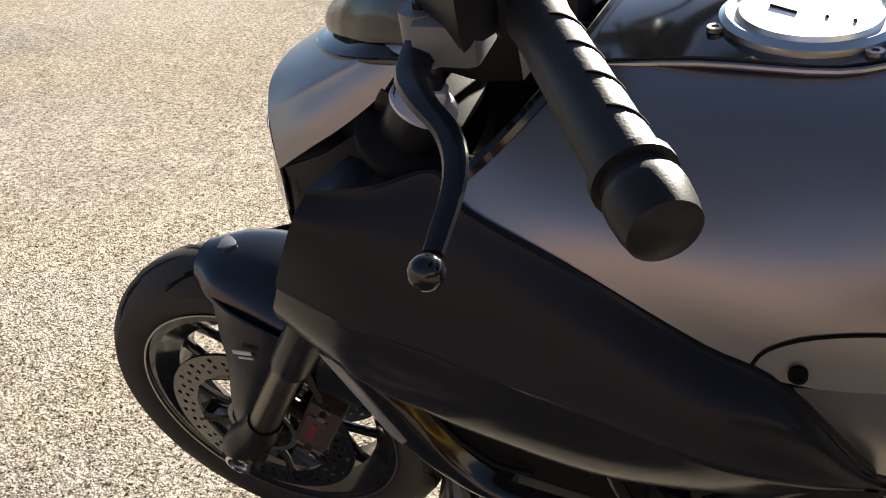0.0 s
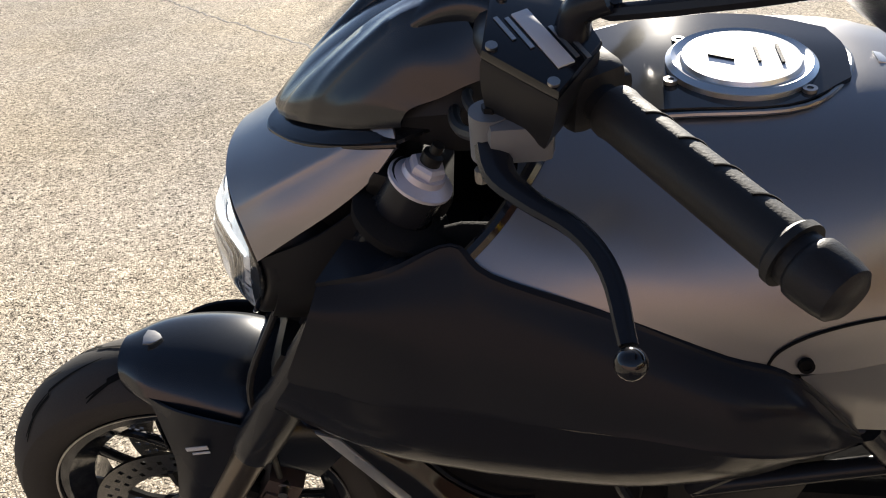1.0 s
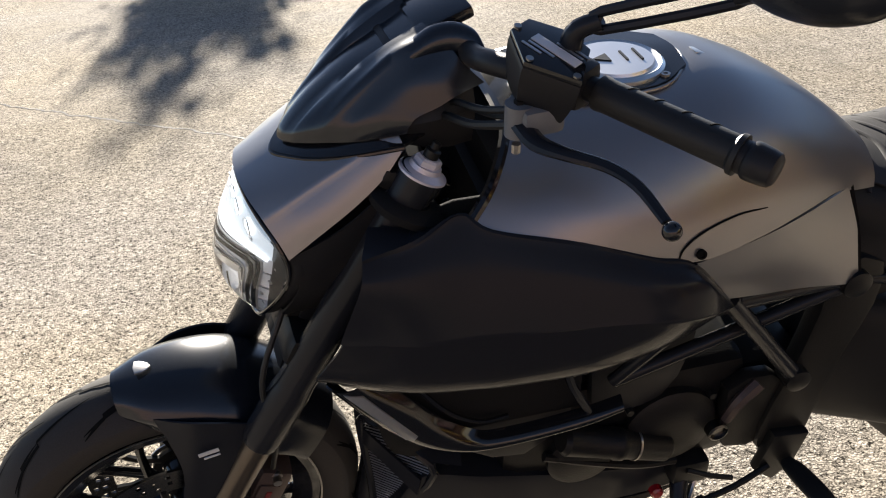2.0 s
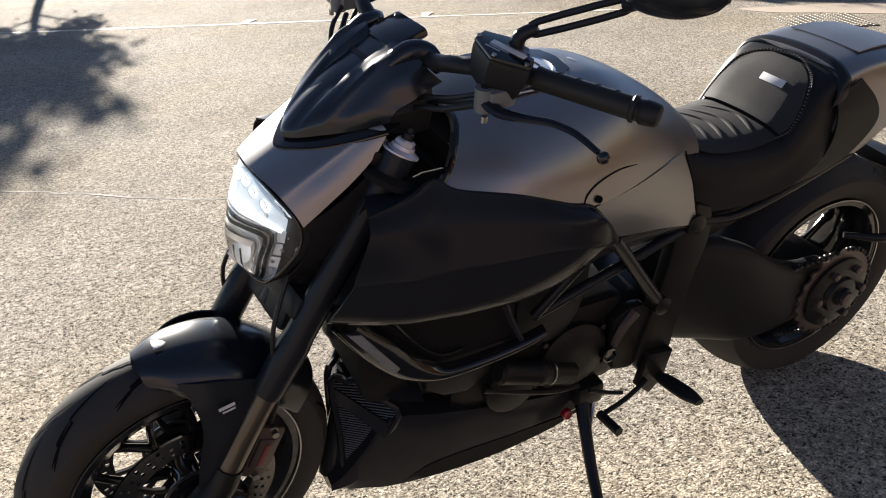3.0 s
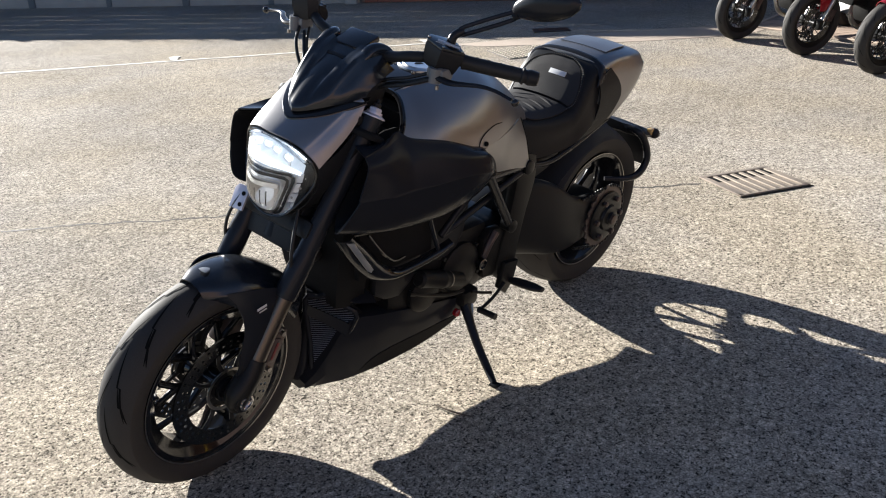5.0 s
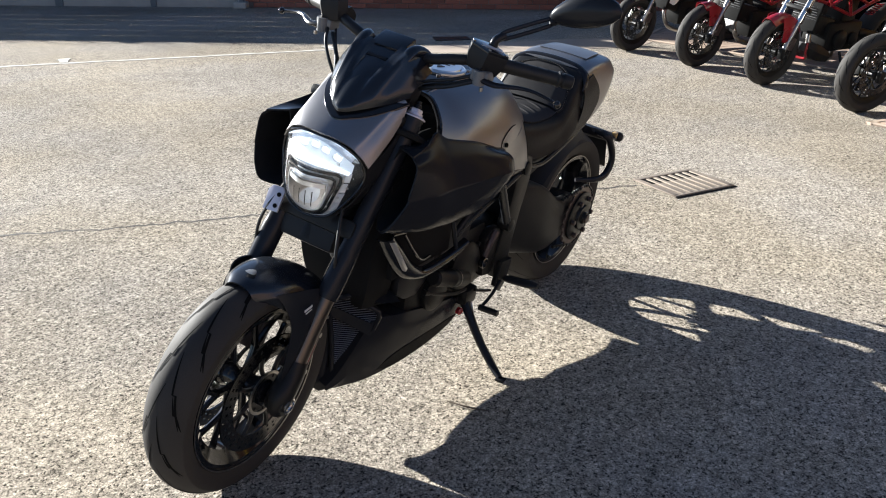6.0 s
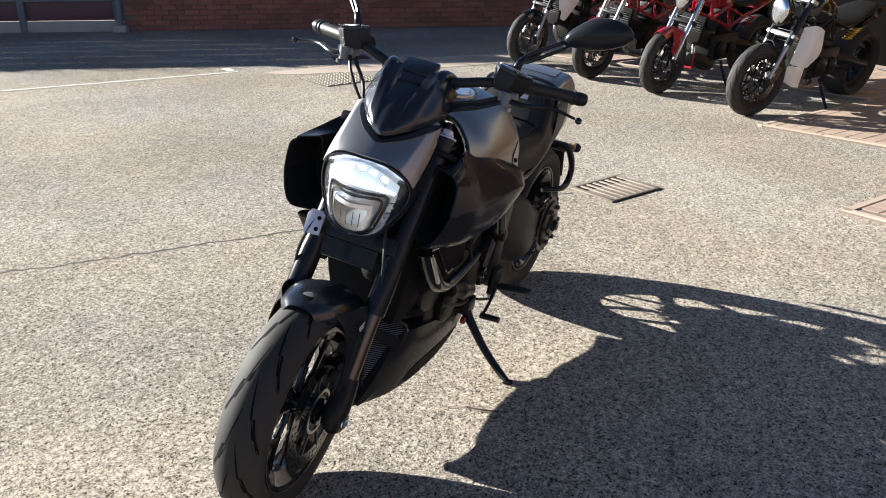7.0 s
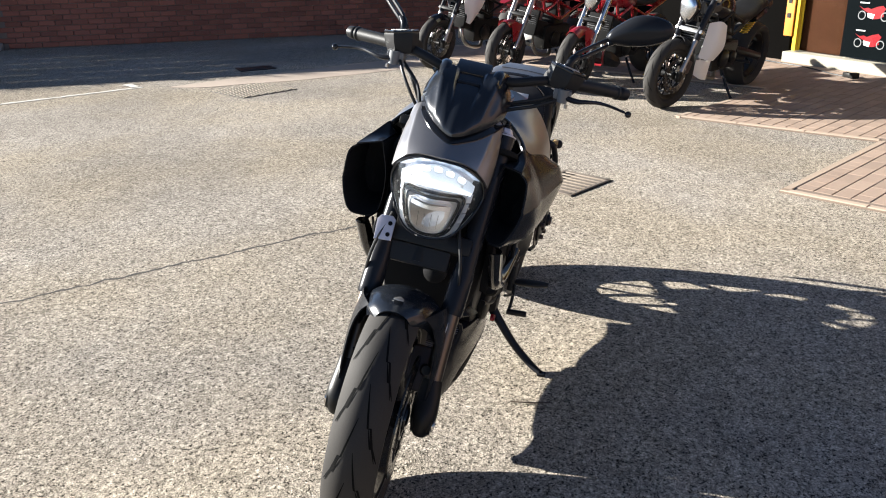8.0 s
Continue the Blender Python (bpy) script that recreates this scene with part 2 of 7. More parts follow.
def piece_material(name, color, spread, rough=0.85, bump=0.4):
    """For bricks and pavers: each piece a tone of its own, with grain."""
    m = bpy.data.materials.new(name)
    m.use_nodes = True
    nt = m.node_tree
    p = nt.nodes["Principled BSDF"]
    p.inputs["Roughness"].default_value = rough
    info = nt.nodes.new("ShaderNodeObjectInfo")
    geo = nt.nodes.new("ShaderNodeNewGeometry")
    co = nt.nodes.new("ShaderNodeTexCoord")
    r = nt.nodes.new("ShaderNodeMath")
    r.operation = "ADD"
    nt.links.new(info.outputs["Random"], r.inputs[0])
    nt.links.new(geo.outputs["Random Per Island"], r.inputs[1])
    fr = nt.nodes.new("ShaderNodeMath")
    fr.operation = "FRACT"
    nt.links.new(r.outputs[0], fr.inputs[0])
    n = nt.nodes.new("ShaderNodeTexNoise")
    n.inputs["Scale"].default_value, n.inputs["Detail"].default_value = 45, 5
    nt.links.new(geo.outputs["Position"], n.inputs["Vector"])
    big = nt.nodes.new("ShaderNodeTexNoise")
    big.inputs["Scale"].default_value, big.inputs["Detail"].default_value = 1.3, 5
    nt.links.new(geo.outputs["Position"], big.inputs["Vector"])
    s1 = nt.nodes.new("ShaderNodeMath")
    s1.operation = "MULTIPLY_ADD"
    s1.inputs[1].default_value = 0.5
    nt.links.new(fr.outputs[0], s1.inputs[0])
    s2 = nt.nodes.new("ShaderNodeMath")
    s2.operation = "MULTIPLY_ADD"
    s2.inputs[1].default_value, s2.inputs[2].default_value = 0.4, -0.1
    nt.links.new(n.outputs["Fac"], s2.inputs[0])
    s3 = nt.nodes.new("ShaderNodeMath")
    s3.operation = "MULTIPLY_ADD"
    s3.inputs[1].default_value = 0.35
    nt.links.new(big.outputs["Fac"], s3.inputs[0])
    nt.links.new(s2.outputs[0], s3.inputs[2])
    nt.links.new(s3.outputs[0], s1.inputs[2])
    mix = nt.nodes.new("ShaderNodeMix")
    mix.data_type = "RGBA"
    mix.inputs["A"].default_value = rgb([c * (1 - spread) for c in color])
    mix.inputs["B"].default_value = rgb([min(1, c * (1 + spread)) for c in color])
    nt.links.new(s1.outputs[0], mix.inputs["Factor"])
    nt.links.new(mix.outputs["Result"], p.inputs["Base Color"])
    bp = nt.nodes.new("ShaderNodeBump")
    bp.inputs["Strength"].default_value, bp.inputs["Distance"].default_value = bump, 0.004
    nt.links.new(n.outputs["Fac"], bp.inputs["Height"])
    nt.links.new(bp.outputs["Normal"], p.inputs["Normal"])
    return m


M["brick"] = piece_material("wall_brick", (0.25, 0.085, 0.055), 0.5)
M["paver"] = piece_material("paving_brick", (0.29, 0.212, 0.160), 0.24)
M["edging"] = piece_material("edging_brick", (0.37, 0.285, 0.215), 0.14)
M["mortar"] = material("mortar", (0.20, 0.15, 0.125), 0.95, 0, 0, 0.2, 150, 0.4, 200, 0.25, 3)
M["joint"] = material("paving_sand", (0.185, 0.14, 0.108), 0.95, 0, 0, 0.2, 150, 0.4, 200, 0.25, 3)
M["line"] = material("worn_white_line", (0.50, 0.47, 0.42), 0.8, 0, 0, 0.3, 140, 0.3, 150, 0.25, 6)
M["patch"] = material("pinkish_asphalt_patch", (0.325, 0.262, 0.208), 0.9, 0, 0, 0.35, 150, 0.6, 120, 0.15, 1.5)
M["crackfill"] = material("dark_crack", (0.050, 0.044, 0.038), 0.9, 0, 0, 0.3, 100, 0.5, 150, 0.3, 3)
M["iron"] = material("worn_cast_iron", (0.23, 0.19, 0.15), 0.6, 0.3, 0, 0.25, 130, 0.3, 200, 0.25, 8)
M["stud"] = material("worn_pale_iron", (0.36, 0.31, 0.24), 0.6, 0.2, 0, 0.2, 130, 0.2, 200, 0.2, 8)
M["warmwall"] = material("warm_wall", (0.135, 0.092, 0.080), 0.9, 0, 0, 0.1, 20, 0.3, 60, 0.25, 1.2)
M["concrete"] = material("kerb_concrete", (0.36, 0.32, 0.28), 0.9, 0, 0, 0.2, 120, 0.4, 160, 0.2, 4)


# ---- mesh tools ----
def cat(P, k, closed=False):
    """Catmull-Rom through the rows of P (axis 0), k steps to a stretch."""
    P = np.asarray(P, float)
    n = len(P)
    if k <= 1 or n < 3:
        return P
    out = []
    for i in range(n if closed else n - 1):
        if closed:
            a, b, c, d = P[(i - 1) % n], P[i], P[(i + 1) % n], P[(i + 2) % n]
        else:
            b, c = P[i], P[i + 1]
            a = P[i - 1] if i else 2 * b - c
            d = P[i + 2] if i + 2 < n else 2 * c - b
        for j in range(k):
            t = j / k
            out.append(0.5 * (2 * b + (c - a) * t + (2 * a - 5 * b + 4 * c - d) * t * t + (3 * b - a - 3 * c + d) * t ** 3))
    if not closed:
        out.append(P[-1])
    return np.array(out)


def raw(verts, faces):
    me = bpy.data.meshes.new("raw")
    me.from_pydata([tuple(v) for v in verts], [], faces)
    bm = bmesh.new()
    bm.from_mesh(me)
    bpy.data.meshes.remove(me)
    return bm


def grid_bm(G, closed_v=False, caps=False):
    n, m = G.shape[:2]
    faces = []
    for i in range(n - 1):
        for j in range(m if closed_v else m - 1):
            a, b = i * m + j, i * m + (j + 1) % m
            faces.append((a, b, b + m, a + m))
    if caps:
        faces.append(tuple(range(m))[::-1])
        faces.append(tuple((n - 1) * m + j for j in range(m)))
    bm = raw(G.reshape(-1, 3), faces)
    bmesh.ops.recalc_face_normals(bm, faces=bm.faces)
    return bm


def loft(rings, ku=4, kv=3, caps=True):
    """A closed skin over rings of points."""
    R = np.asarray(rings, float)
    R = cat(R, ku)
    R = np.swapaxes(cat(np.swapaxes(R, 0, 1), kv, True), 0, 1)
    return grid_bm(R, True, caps)


def shell(grid, thick=0.004, ku=4, kv=4):
    """A bent sheet of that thickness through a net of points; its second face lies inwards of the first by the sign of thick."""
    G = cat(np.asarray(grid, float), ku)
    G = np.swapaxes(cat(np.swapaxes(G, 0, 1), kv), 0, 1)
    du, dv = np.gradient(G, axis=0), np.gradient(G, axis=1)
    N = np.cross(du, dv)
    N /= np.linalg.norm(N, axis=2, keepdims=True) + 1e-12
    H = G + N * thick
    n, m = G.shape[:2]
    verts = list(G.reshape(-1, 3)) + list(H.reshape(-1, 3))
    o, faces = n * m, []
    for i in range(n - 1):
        for j in range(m - 1):
            a = i * m + j
            faces.append((a, a + 1, a + m + 1, a + m))
            faces.append((o + a, o + a + m, o + a + m + 1, o + a + 1))
    rim = [j for j in range(m)] + [i * m + m - 1 for i in range(1, n)] + [(n - 1) * m + j for j in range(m - 2, -1, -1)] + [i * m for i in range(n - 2, 0, -1)]
    for a, b in zip(rim, rim[1:] + rim[:1]):
        faces.append((b, a, o + a, o + b))
    bm = raw(verts, faces)
    bmesh.ops.recalc_face_normals(bm, faces=bm.faces)
    return bm


def sweep(path, radius, seg=10, k=4, flat=1.0, closed=False, caps=True):
    """A round (or flattened) bar along a path; radius: one for all or one for each point."""
    P = np.asarray(path, float)
    r = np.full(len(P), radius, float) if np.isscalar(radius) else np.asarray(radius, float)
    Q = cat(np.column_stack([P, r]), k, closed)
    P, r = Q[:, :3], Q[:, 3]
    T = np.roll(P, -1, 0) - np.roll(P, 1, 0) if closed else np.gradient(P, axis=0)
    T /= np.linalg.norm(T, axis=1, keepdims=True) + 1e-12
    up = np.array([0, 0, 1.0]) if abs(T[0, 2]) < 0.9 else np.array([0, 1.0, 0])
    rings, ang = [], np.linspace(0, 2 * np.pi, seg, endpoint=False)
    for p, t, rr in zip(P, T, r):
        s = np.cross(t, up)
        s /= np.linalg.norm(s) + 1e-12
        up = np.cross(s, t)
        rings.append([p + rr * (np.cos(a) * s + flat * np.sin(a) * up) for a in ang])
    R = np.array(rings)
    if closed:
        R = np.concatenate([R, R[:1]])
        bm = grid_bm(R, True, False)
        bmesh.ops.remove_doubles(bm, verts=bm.verts, dist=1e-6)
        return bm
    return grid_bm(R, True, caps)


def lathe(profile, at=(0, 0, 0), axis=(0, 1, 0), seg=32, closed=False):
    """A turned body: profile of (radius, height along the axis)."""
    ax = Vector(axis).normalized()
    u = ax.orthogonal().normalized()
    w = ax.cross(u)
    at = Vector(at)
    R = np.array([[tuple(at + ax * float(h) + (u * math.cos(a) + w * math.sin(a)) * float(r)) for a in np.linspace(0, 2 * math.pi, seg, endpoint=False)]
                  for r, h in profile])
    bm = grid_bm(R, True, not closed)
    if closed:
        bm.free()
        bm = grid_bm(np.concatenate([R, R[:1]]), True, False)
    bmesh.ops.remove_doubles(bm, verts=bm.verts, dist=1e-6)
    bmesh.ops.recalc_face_normals(bm, faces=bm.faces)
    return bm


def rbox(size, at=(0, 0, 0), bevel=0.004, m=None, seg=2):
    bm = bmesh.new()
    bmesh.ops.create_cube(bm, size=1.0)
    bmesh.ops.scale(bm, vec=size, verts=bm.verts)
    if bevel:
        bmesh.ops.bevel(bm, geom=bm.edges[:], offset=min(bevel, min(size) * 0.45), segments=seg, profile=0.6, affect="EDGES")
    bmesh.ops.transform(bm, matrix=Matrix.Translation(at) @ (m or Matrix()), verts=bm.verts)
    return bm


def slab(outline, thick, m=None, bevel=0.003, k=1, seg=2):
    """A plate: outline (x, y) extruded by thick along z, then moved by m."""
    P = cat(np.array([(x, y, 0) for x, y in outline], float), k, True) if k > 1 else np.array([(x, y, 0) for x, y in outline], float)
    n = len(P)
    verts = list(P + [0, 0, -thick / 2]) + list(P + [0, 0, thick / 2])
    faces = [tuple(range(n))[::-1], tuple(range(n, 2 * n))] + [(i, (i + 1) % n, n + (i + 1) % n, n + i) for i in range(n)]
    bm = raw(verts, faces)
    bmesh.ops.recalc_face_normals(bm, faces=bm.faces)
    if bevel:
        flat_faces = [f for f in bm.faces if abs(f.normal.z) > 0.9]
        edges = {e for f in flat_faces for e in f.edges}
        bmesh.ops.bevel(bm, geom=list(edges), offset=bevel, segments=seg, profile=0.6, affect="EDGES")
    if m is not None:
        bmesh.ops.transform(bm, matrix=m, verts=bm.verts)
    return bm


SIDE = Matrix(((1, 0, 0, 0), (0, 0, 1, 0), (0, 1, 0, 0), (0, 0, 0, 1)))   # plate drawn in x and z, thick along y


def side_plate(outline, y, thick, bevel=0.003, k=1):
    return slab(outline, thick, Matrix.Translation((0, y, 0)) @ SIDE, bevel, k)


def joined(*bms):
    out = bmesh.new()
    for b in bms:
        me = bpy.data.meshes.new("tmp")
        b.to_mesh(me)
        out.from_mesh(me)
        bpy.data.meshes.remove(me)
        b.free()
    return out


def moved(bm, m):
    bmesh.ops.transform(bm, matrix=m, verts=bm.verts)
    return bm


def part(name, bm, mat, parent, label="", m=None, angle=38):
    """One mesh object under a thing or a part."""
    if m is not None:
        bmesh.ops.transform(bm, matrix=m, verts=bm.verts)
    bmesh.ops.recalc_face_normals(bm, faces=bm.faces)
    me = bpy.data.meshes.new(name)
    bm.to_mesh(me)
    bm.free()
    me.polygons.foreach_set("use_smooth", [True] * len(me.polygons))
    me.set_sharp_from_angle(angle=radians(angle))
    me.materials.append(M[mat] if isinstance(mat, str) else mat)
    ob = new(name, me)
    if parent is not None:
        ob.parent = parent
    if label:
        tagged(ob, label)
    return ob


def thing(name, m, label, category, group="", kind=""):
    e = new(name)
    e.empty_display_size = 0.1
    e.matrix_world = m
    return tagged(e, label, category, group, kind)


# ---- the setting: ground and what lies on it ----
def ground_sheet():
    xs = [-600, -60, -12, -4, 0, 4, 9, 16, 60, 600]
    ys = [-600, -60, -12, -4, 0, 4, 9, 16, 60, 600]
    G = np.array([[(x, y, 0.0) for y in ys] for x in xs], float)
    ob = part("ground", grid_bm(G), "asphalt", None)
    return tagged(ob, "worn pale asphalt yard with coarse stone chippings", "ground", kind="structure")


ground_sheet()


def on_ground(name, pts, z, mat, label, category, thick=0.004):
    n = len(pts)
    v = [(x, y, z) for x, y in pts] + [(x, y, z - thick) for x, y in pts]
    f = [tuple(range(n))] + [(i, n + i, n + (i + 1) % n, (i + 1) % n) for i in range(n)]
    ob = part(name, raw(v, f), mat, None)
    return tagged(ob, label, category, kind="structure")


def ragged_band(a, b, width, steps, seed, wob):
    """A strip along a line with uneven edges."""
    rnd = random.Random(seed)
    a, b = Vector(a), Vector(b)
    d = (b - a).normalized()
    s = Vector((-d.y, d.x))
    left, right, drift = [], [], 0.0
    for i in range(steps + 1):
        drift = 0.8 * drift + rnd.uniform(-wob, wob)
        c = a.lerp(b, i / steps) + s * drift
        left.append(c + s * width * rnd.uniform(0.25, 0.75))
        right.append(c - s * width * rnd.uniform(0.25, 0.75))
    return [tuple(p) for p in left] + [tuple(p) for p in right[::-1]]


on_ground("crack", ragged_band((-3.6, 5.15), (2.2, 0.22), 0.015, 320, 3, 0.011), 0.0012, "crackfill", "long dark crack across the worn asphalt", "crack")
on_ground("line", ragged_band((-2.8, 10.3), (4.86, 4.85), 0.055, 160, 5, 0.004), 0.004, "line", "worn thin white parking line on asphalt", "line")
for cx, cy in ((0.99, 7.6), (2.6, 6.5), (4.83, 4.92)):
    d = Vector((0.82, -0.57))
    s = Vector((0.57, 0.82))
    on_ground("line", ragged_band(tuple(Vector((cx, cy))), tuple(Vector((cx, cy)) + s * 0.24), 0.10, 8, 9, 0.004), 0.008, "line", "short worn white tick on a parking line", "line")
rim = cat(np.array([(4.95, 4.55, 0), (5.35, 4.32, 0), (5.95, 3.95, 0), (6.7, 3.35, 0), (7.5, 2.7, 0), (7.6, 2.3, 0), (7.0, 2.25, 0), (6.3, 2.75, 0), (5.75, 3.25, 0), (5.35, 3.75, 0), (5.0, 4.15, 0)]), 8, True)
on_ground("patch", [(x + 0.02 * math.sin(9 * x + 5 * y), y + 0.02 * math.cos(8 * y)) for x, y, _ in rim], 0.003, "patch", "pinkish repair patch in the asphalt", "asphalt patch")

# a twig on the ground near the stand
twig = thing("twig", pose(-0.20, -0.26, 0.004), "thin dark dry twig lying on asphalt", "twig")
part("stem", sweep([(-0.008, 0.07, 0.001), (0.0, 0.0, 0.002), (0.02, -0.065, 0.001)], [0.002, 0.003, 0.0015], 6), "bark", twig)


def gully_grate():
    """A rusty-edged cast grate with slanting slots, flush with the asphalt."""
    c = Vector((2.375, 0.0))
    g = thing("drain_grate", pose(c.x, c.y, 0.0, 0, 0, -26.5), "worn cast-iron drain grate with slots, flush with asphalt", "drain grate")
    w, h = 0.40, 0.345
    part("pit", rbox((w, h, 0.003), (0, 0, 0.002), 0), "iron", g, "silted floor of the grate")
    for sx, sy, px, py in ((w + 0.03, 0.030, 0, h / 2), (0.030, h - 0.03, w / 2, 0), (0.030, h - 0.03, -w / 2, 0), (w + 0.03, 0.022, 0, -h / 2 + 0.020)):
        part("frame", rbox((sx, sy, 0.008), (px, py, 0.005), 0.002), "iron", g)
    # solid black strip: the shadow at the frame's lower edge, as colour
    part("gap", rbox((w + 0.04, 0.013, 0.004), (0.0, -h / 2 - 0.002, 0.002), 0.001), "groove", g, "black strip for the shadow along the frame")
    for i in range(7):
        x = -w / 2 + 0.038 + i * (w - 0.076) / 6
        part("bar", rbox((0.022, h - 0.05, 0.009), (x + 0.022, 0, 0.006), 0.003), "iron", g)
        # solid black plates stand in for the shade inside the slots
        part("slot", rbox((0.020, 0.085, 0.002), (x, h / 2 - 0.060, 0.0045), 0.0005), "groove", g, "black plate for the shade in a slot end")
    return g


gully_grate()


def studded_cover():
    """A square cast cover with rows of raised studs."""
    g = thing("manhole_cover", pose(4.93, 3.58, 0.0, 0, 0, -27), "square cast-iron manhole cover with a pale raised lattice", "manhole cover")
    part("plate", rbox((0.64, 0.60, 0.006), (0, 0, 0.002), 0.002), "crackfill", g)
    studs = []
    for i in range(13):
        for j in range(11):
            studs.append(rbox((0.036, 0.030, 0.010), (-0.294 + i * 0.049 , -0.270 + j * 0.054 + (0.012 if i % 2 else -0.012), 0.007), 0.004, None, 1))
    tagged(part("studs", joined(*studs), "stud", g), "raised pale studs", kind="stuff")
    return g


studded_cover()
small = thing("manhole_cover", pose(6.25, 4.28, 0.0, 0, 0, -45), "small dark iron cover in shaded asphalt", "manhole cover")
part("plate", rbox((0.42, 0.26, 0.012), (0, 0, 0.004), 0.003), "dark", small)


# ---- the motorcycle ----
LEAN, STEER_DEG = 9.3, 6.3
bike = thing("motorcycle", pose(0, 0.105, 0, LEAN, 0, 1.2), "grey and black muscle cruiser motorcycle leaning on its side stand", "motorcycle")
AX = Vector((math.sin(radians(28)), 0, math.cos(radians(28))))
P0 = Vector((-0.917, 0, 0))
STEER = Matrix.Translation(P0) @ Matrix.Rotation(radians(STEER_DEG), 4, AX) @ Matrix.Translation(-P0)
FW, RW = Vector((-0.805, 0, 0.302)), Vector((0.815, 0, 0.326))


def fork_x(z):
    return -0.800 + (z - 0.30) * math.tan(radians(30.2))


def tyre_bm(c, R, w, rim, flat, seg=72):
    h = w / 2
    prof = [(rim - 0.004, -h * 0.62), (rim + 0.010, -h * 0.84), (rim + 0.35 * (R - rim), -h * 0.98), (rim + 0.62 * (R - rim), -h)]
    for a in np.linspace(-1, 1, 15):
        drop = (R - rim) * 0.36 * abs(a) ** flat
        prof.append((R - drop, h * a * 0.985))
    prof += [(r, -y) for r, y in prof[:4][::-1]]
    return lathe(prof, c, (0, 1, 0), seg, True)


def treads(c, R, w, rim, flat, n, rows):
    """Grooves as thin dark ribbons that lie in the tread's surface."""
    bms, h = [], w / 2

    def at(a, s, lift):
        r = R - (R - rim) * 0.36 * abs(s) ** flat + lift
        return (c.x + r * math.cos(a), c.y + h * 0.985 * s, c.z + r * math.sin(a))

    for i in range(n):
        for side, s0, s1, da, off, wid in rows:
            a0 = 2 * math.pi * (i + off) / n
            steps = 22
            v, f = [], []
            for j in range(steps + 1):
                u = j / steps
                mid = s0 + (s1 - s0) * u
                a = a0 + da * float(np.interp(u, (0, 0.42, 0.54, 1), (0, 0.55, 0.52, 1)))
                ww = wid / h * (0.25 + 0.75 * min(1.0, 4 * u, 4 * (1 - u)))
                v += [at(a, side * (mid - ww), 0.0008), at(a, side * (mid + ww), 0.0008)]
                if j:
                    k = 2 * j
                    f.append((k - 2, k - 1, k + 1, k))
            bms.append(raw(v, f))
    return joined(*bms)


def rim_bm(c, rim, w, seg=64):
    h = w / 2
    prof = [(rim + 0.006, -h), (rim + 0.004, -h + 0.006), (rim - 0.012, -h + 0.012), (rim - 0.028, -h * 0.45), (rim - 0.03, h * 0.45), (rim - 0.012, h - 0.012),
            (rim + 0.004, h - 0.006), (rim + 0.006, h), (rim - 0.008, h), (rim - 0.036, h * 0.5), (rim - 0.038, -h * 0.5), (rim - 0.008, -h)]
    return lathe(prof, c, (0, 1, 0), seg, True)


def disc_bm(c, y, r0, r1, thick, nth=120, rows=6):
    """A drilled brake disc: a ring with real holes."""
    v, f = [], []
    rad = np.linspace(r0, r1, rows + 1)
    for s in (-1, 1):
        for r in rad:
            for i in range(nth):
                a = 2 * math.pi * i / nth
                v.append((c.x + r * math.cos(a), c.y + y + s * thick / 2, c.z + r * math.sin(a)))

    def idx(s, j, i):
        return s * (rows + 1) * nth + j * nth + i % nth

    holes = {(j, i) for i in range(nth) for j in (1, 2, 3, 4) if (i + 3 * j) % 6 == 0}
    for i in range(nth):
        for j in range(rows):
            if (j, i) in holes:
                ring = [(j, i), (j, i + 1), (j + 1, i + 1), (j + 1, i)]
                for (a, b), (d, e) in zip(ring, ring[1:] + ring[:1]):
                    f.append((idx(0, a, b), idx(0, d, e), idx(1, d, e), idx(1, a, b)))
            else:
                f.append((idx(0, j, i), idx(0, j, i + 1), idx(0, j + 1, i + 1), idx(0, j + 1, i)))
                f.append((idx(1, j, i), idx(1, j + 1, i), idx(1, j + 1, i + 1), idx(1, j, i + 1)))
        for j in (0, rows):
            f.append((idx(0, j, i), idx(1, j, i), idx(1, j, i + 1), idx(0, j, i + 1)))
    return raw(v, f)


def spoke_bm(c, a, r0, r1, spread, y0, y1, rad):
    """A Y-shaped cast spoke."""
    def at(r, ang, y):
        return (c.x + r * math.cos(ang), c.y + y, c.z + r * math.sin(ang))
    rm = r0 + (r1 - r0) * 0.42
    stem = sweep([at(r0, a, y0), at((r0 + rm) / 2, a, y0), at(rm, a, (y0 + y1) / 2)], [rad * 1.25, rad, rad * 1.1], 8, 3, 1.3)
    arms = [sweep([at(rm * 0.97, a, (y0 + y1) / 2), at((rm + r1) / 2, a + s * spread * 0.62, y1), at(r1, a + s * spread, y1)], [rad * 0.95, rad * 0.8, rad], 8, 3, 1.3) for s in (-1, 1)]
    return joined(stem, *arms)


# front wheel
front_wheel = part("front_wheel", rim_bm(FW, 0.219, 0.098), "gloss", bike, "black cast front wheel rim", STEER)
part("tyre", tyre_bm(FW, 0.304, 0.126, 0.222, 2.3), "tyre", front_wheel, "black road tyre with curved grooves", STEER)
part("tread_groove", treads(FW, 0.304, 0.126, 0.222, 2.3, 12, [(1, 0.04, 0.84, 0.60, 0.0, 0.0024), (-1, 0.04, 0.84, 0.60, 0.5, 0.0024), (1, 0.40, 0.92, 0.28, 0.62, 0.0022), (-1, 0.40, 0.92, 0.28, 0.12, 0.0022)]), "groove", front_wheel, "dark curved tread grooves", STEER)
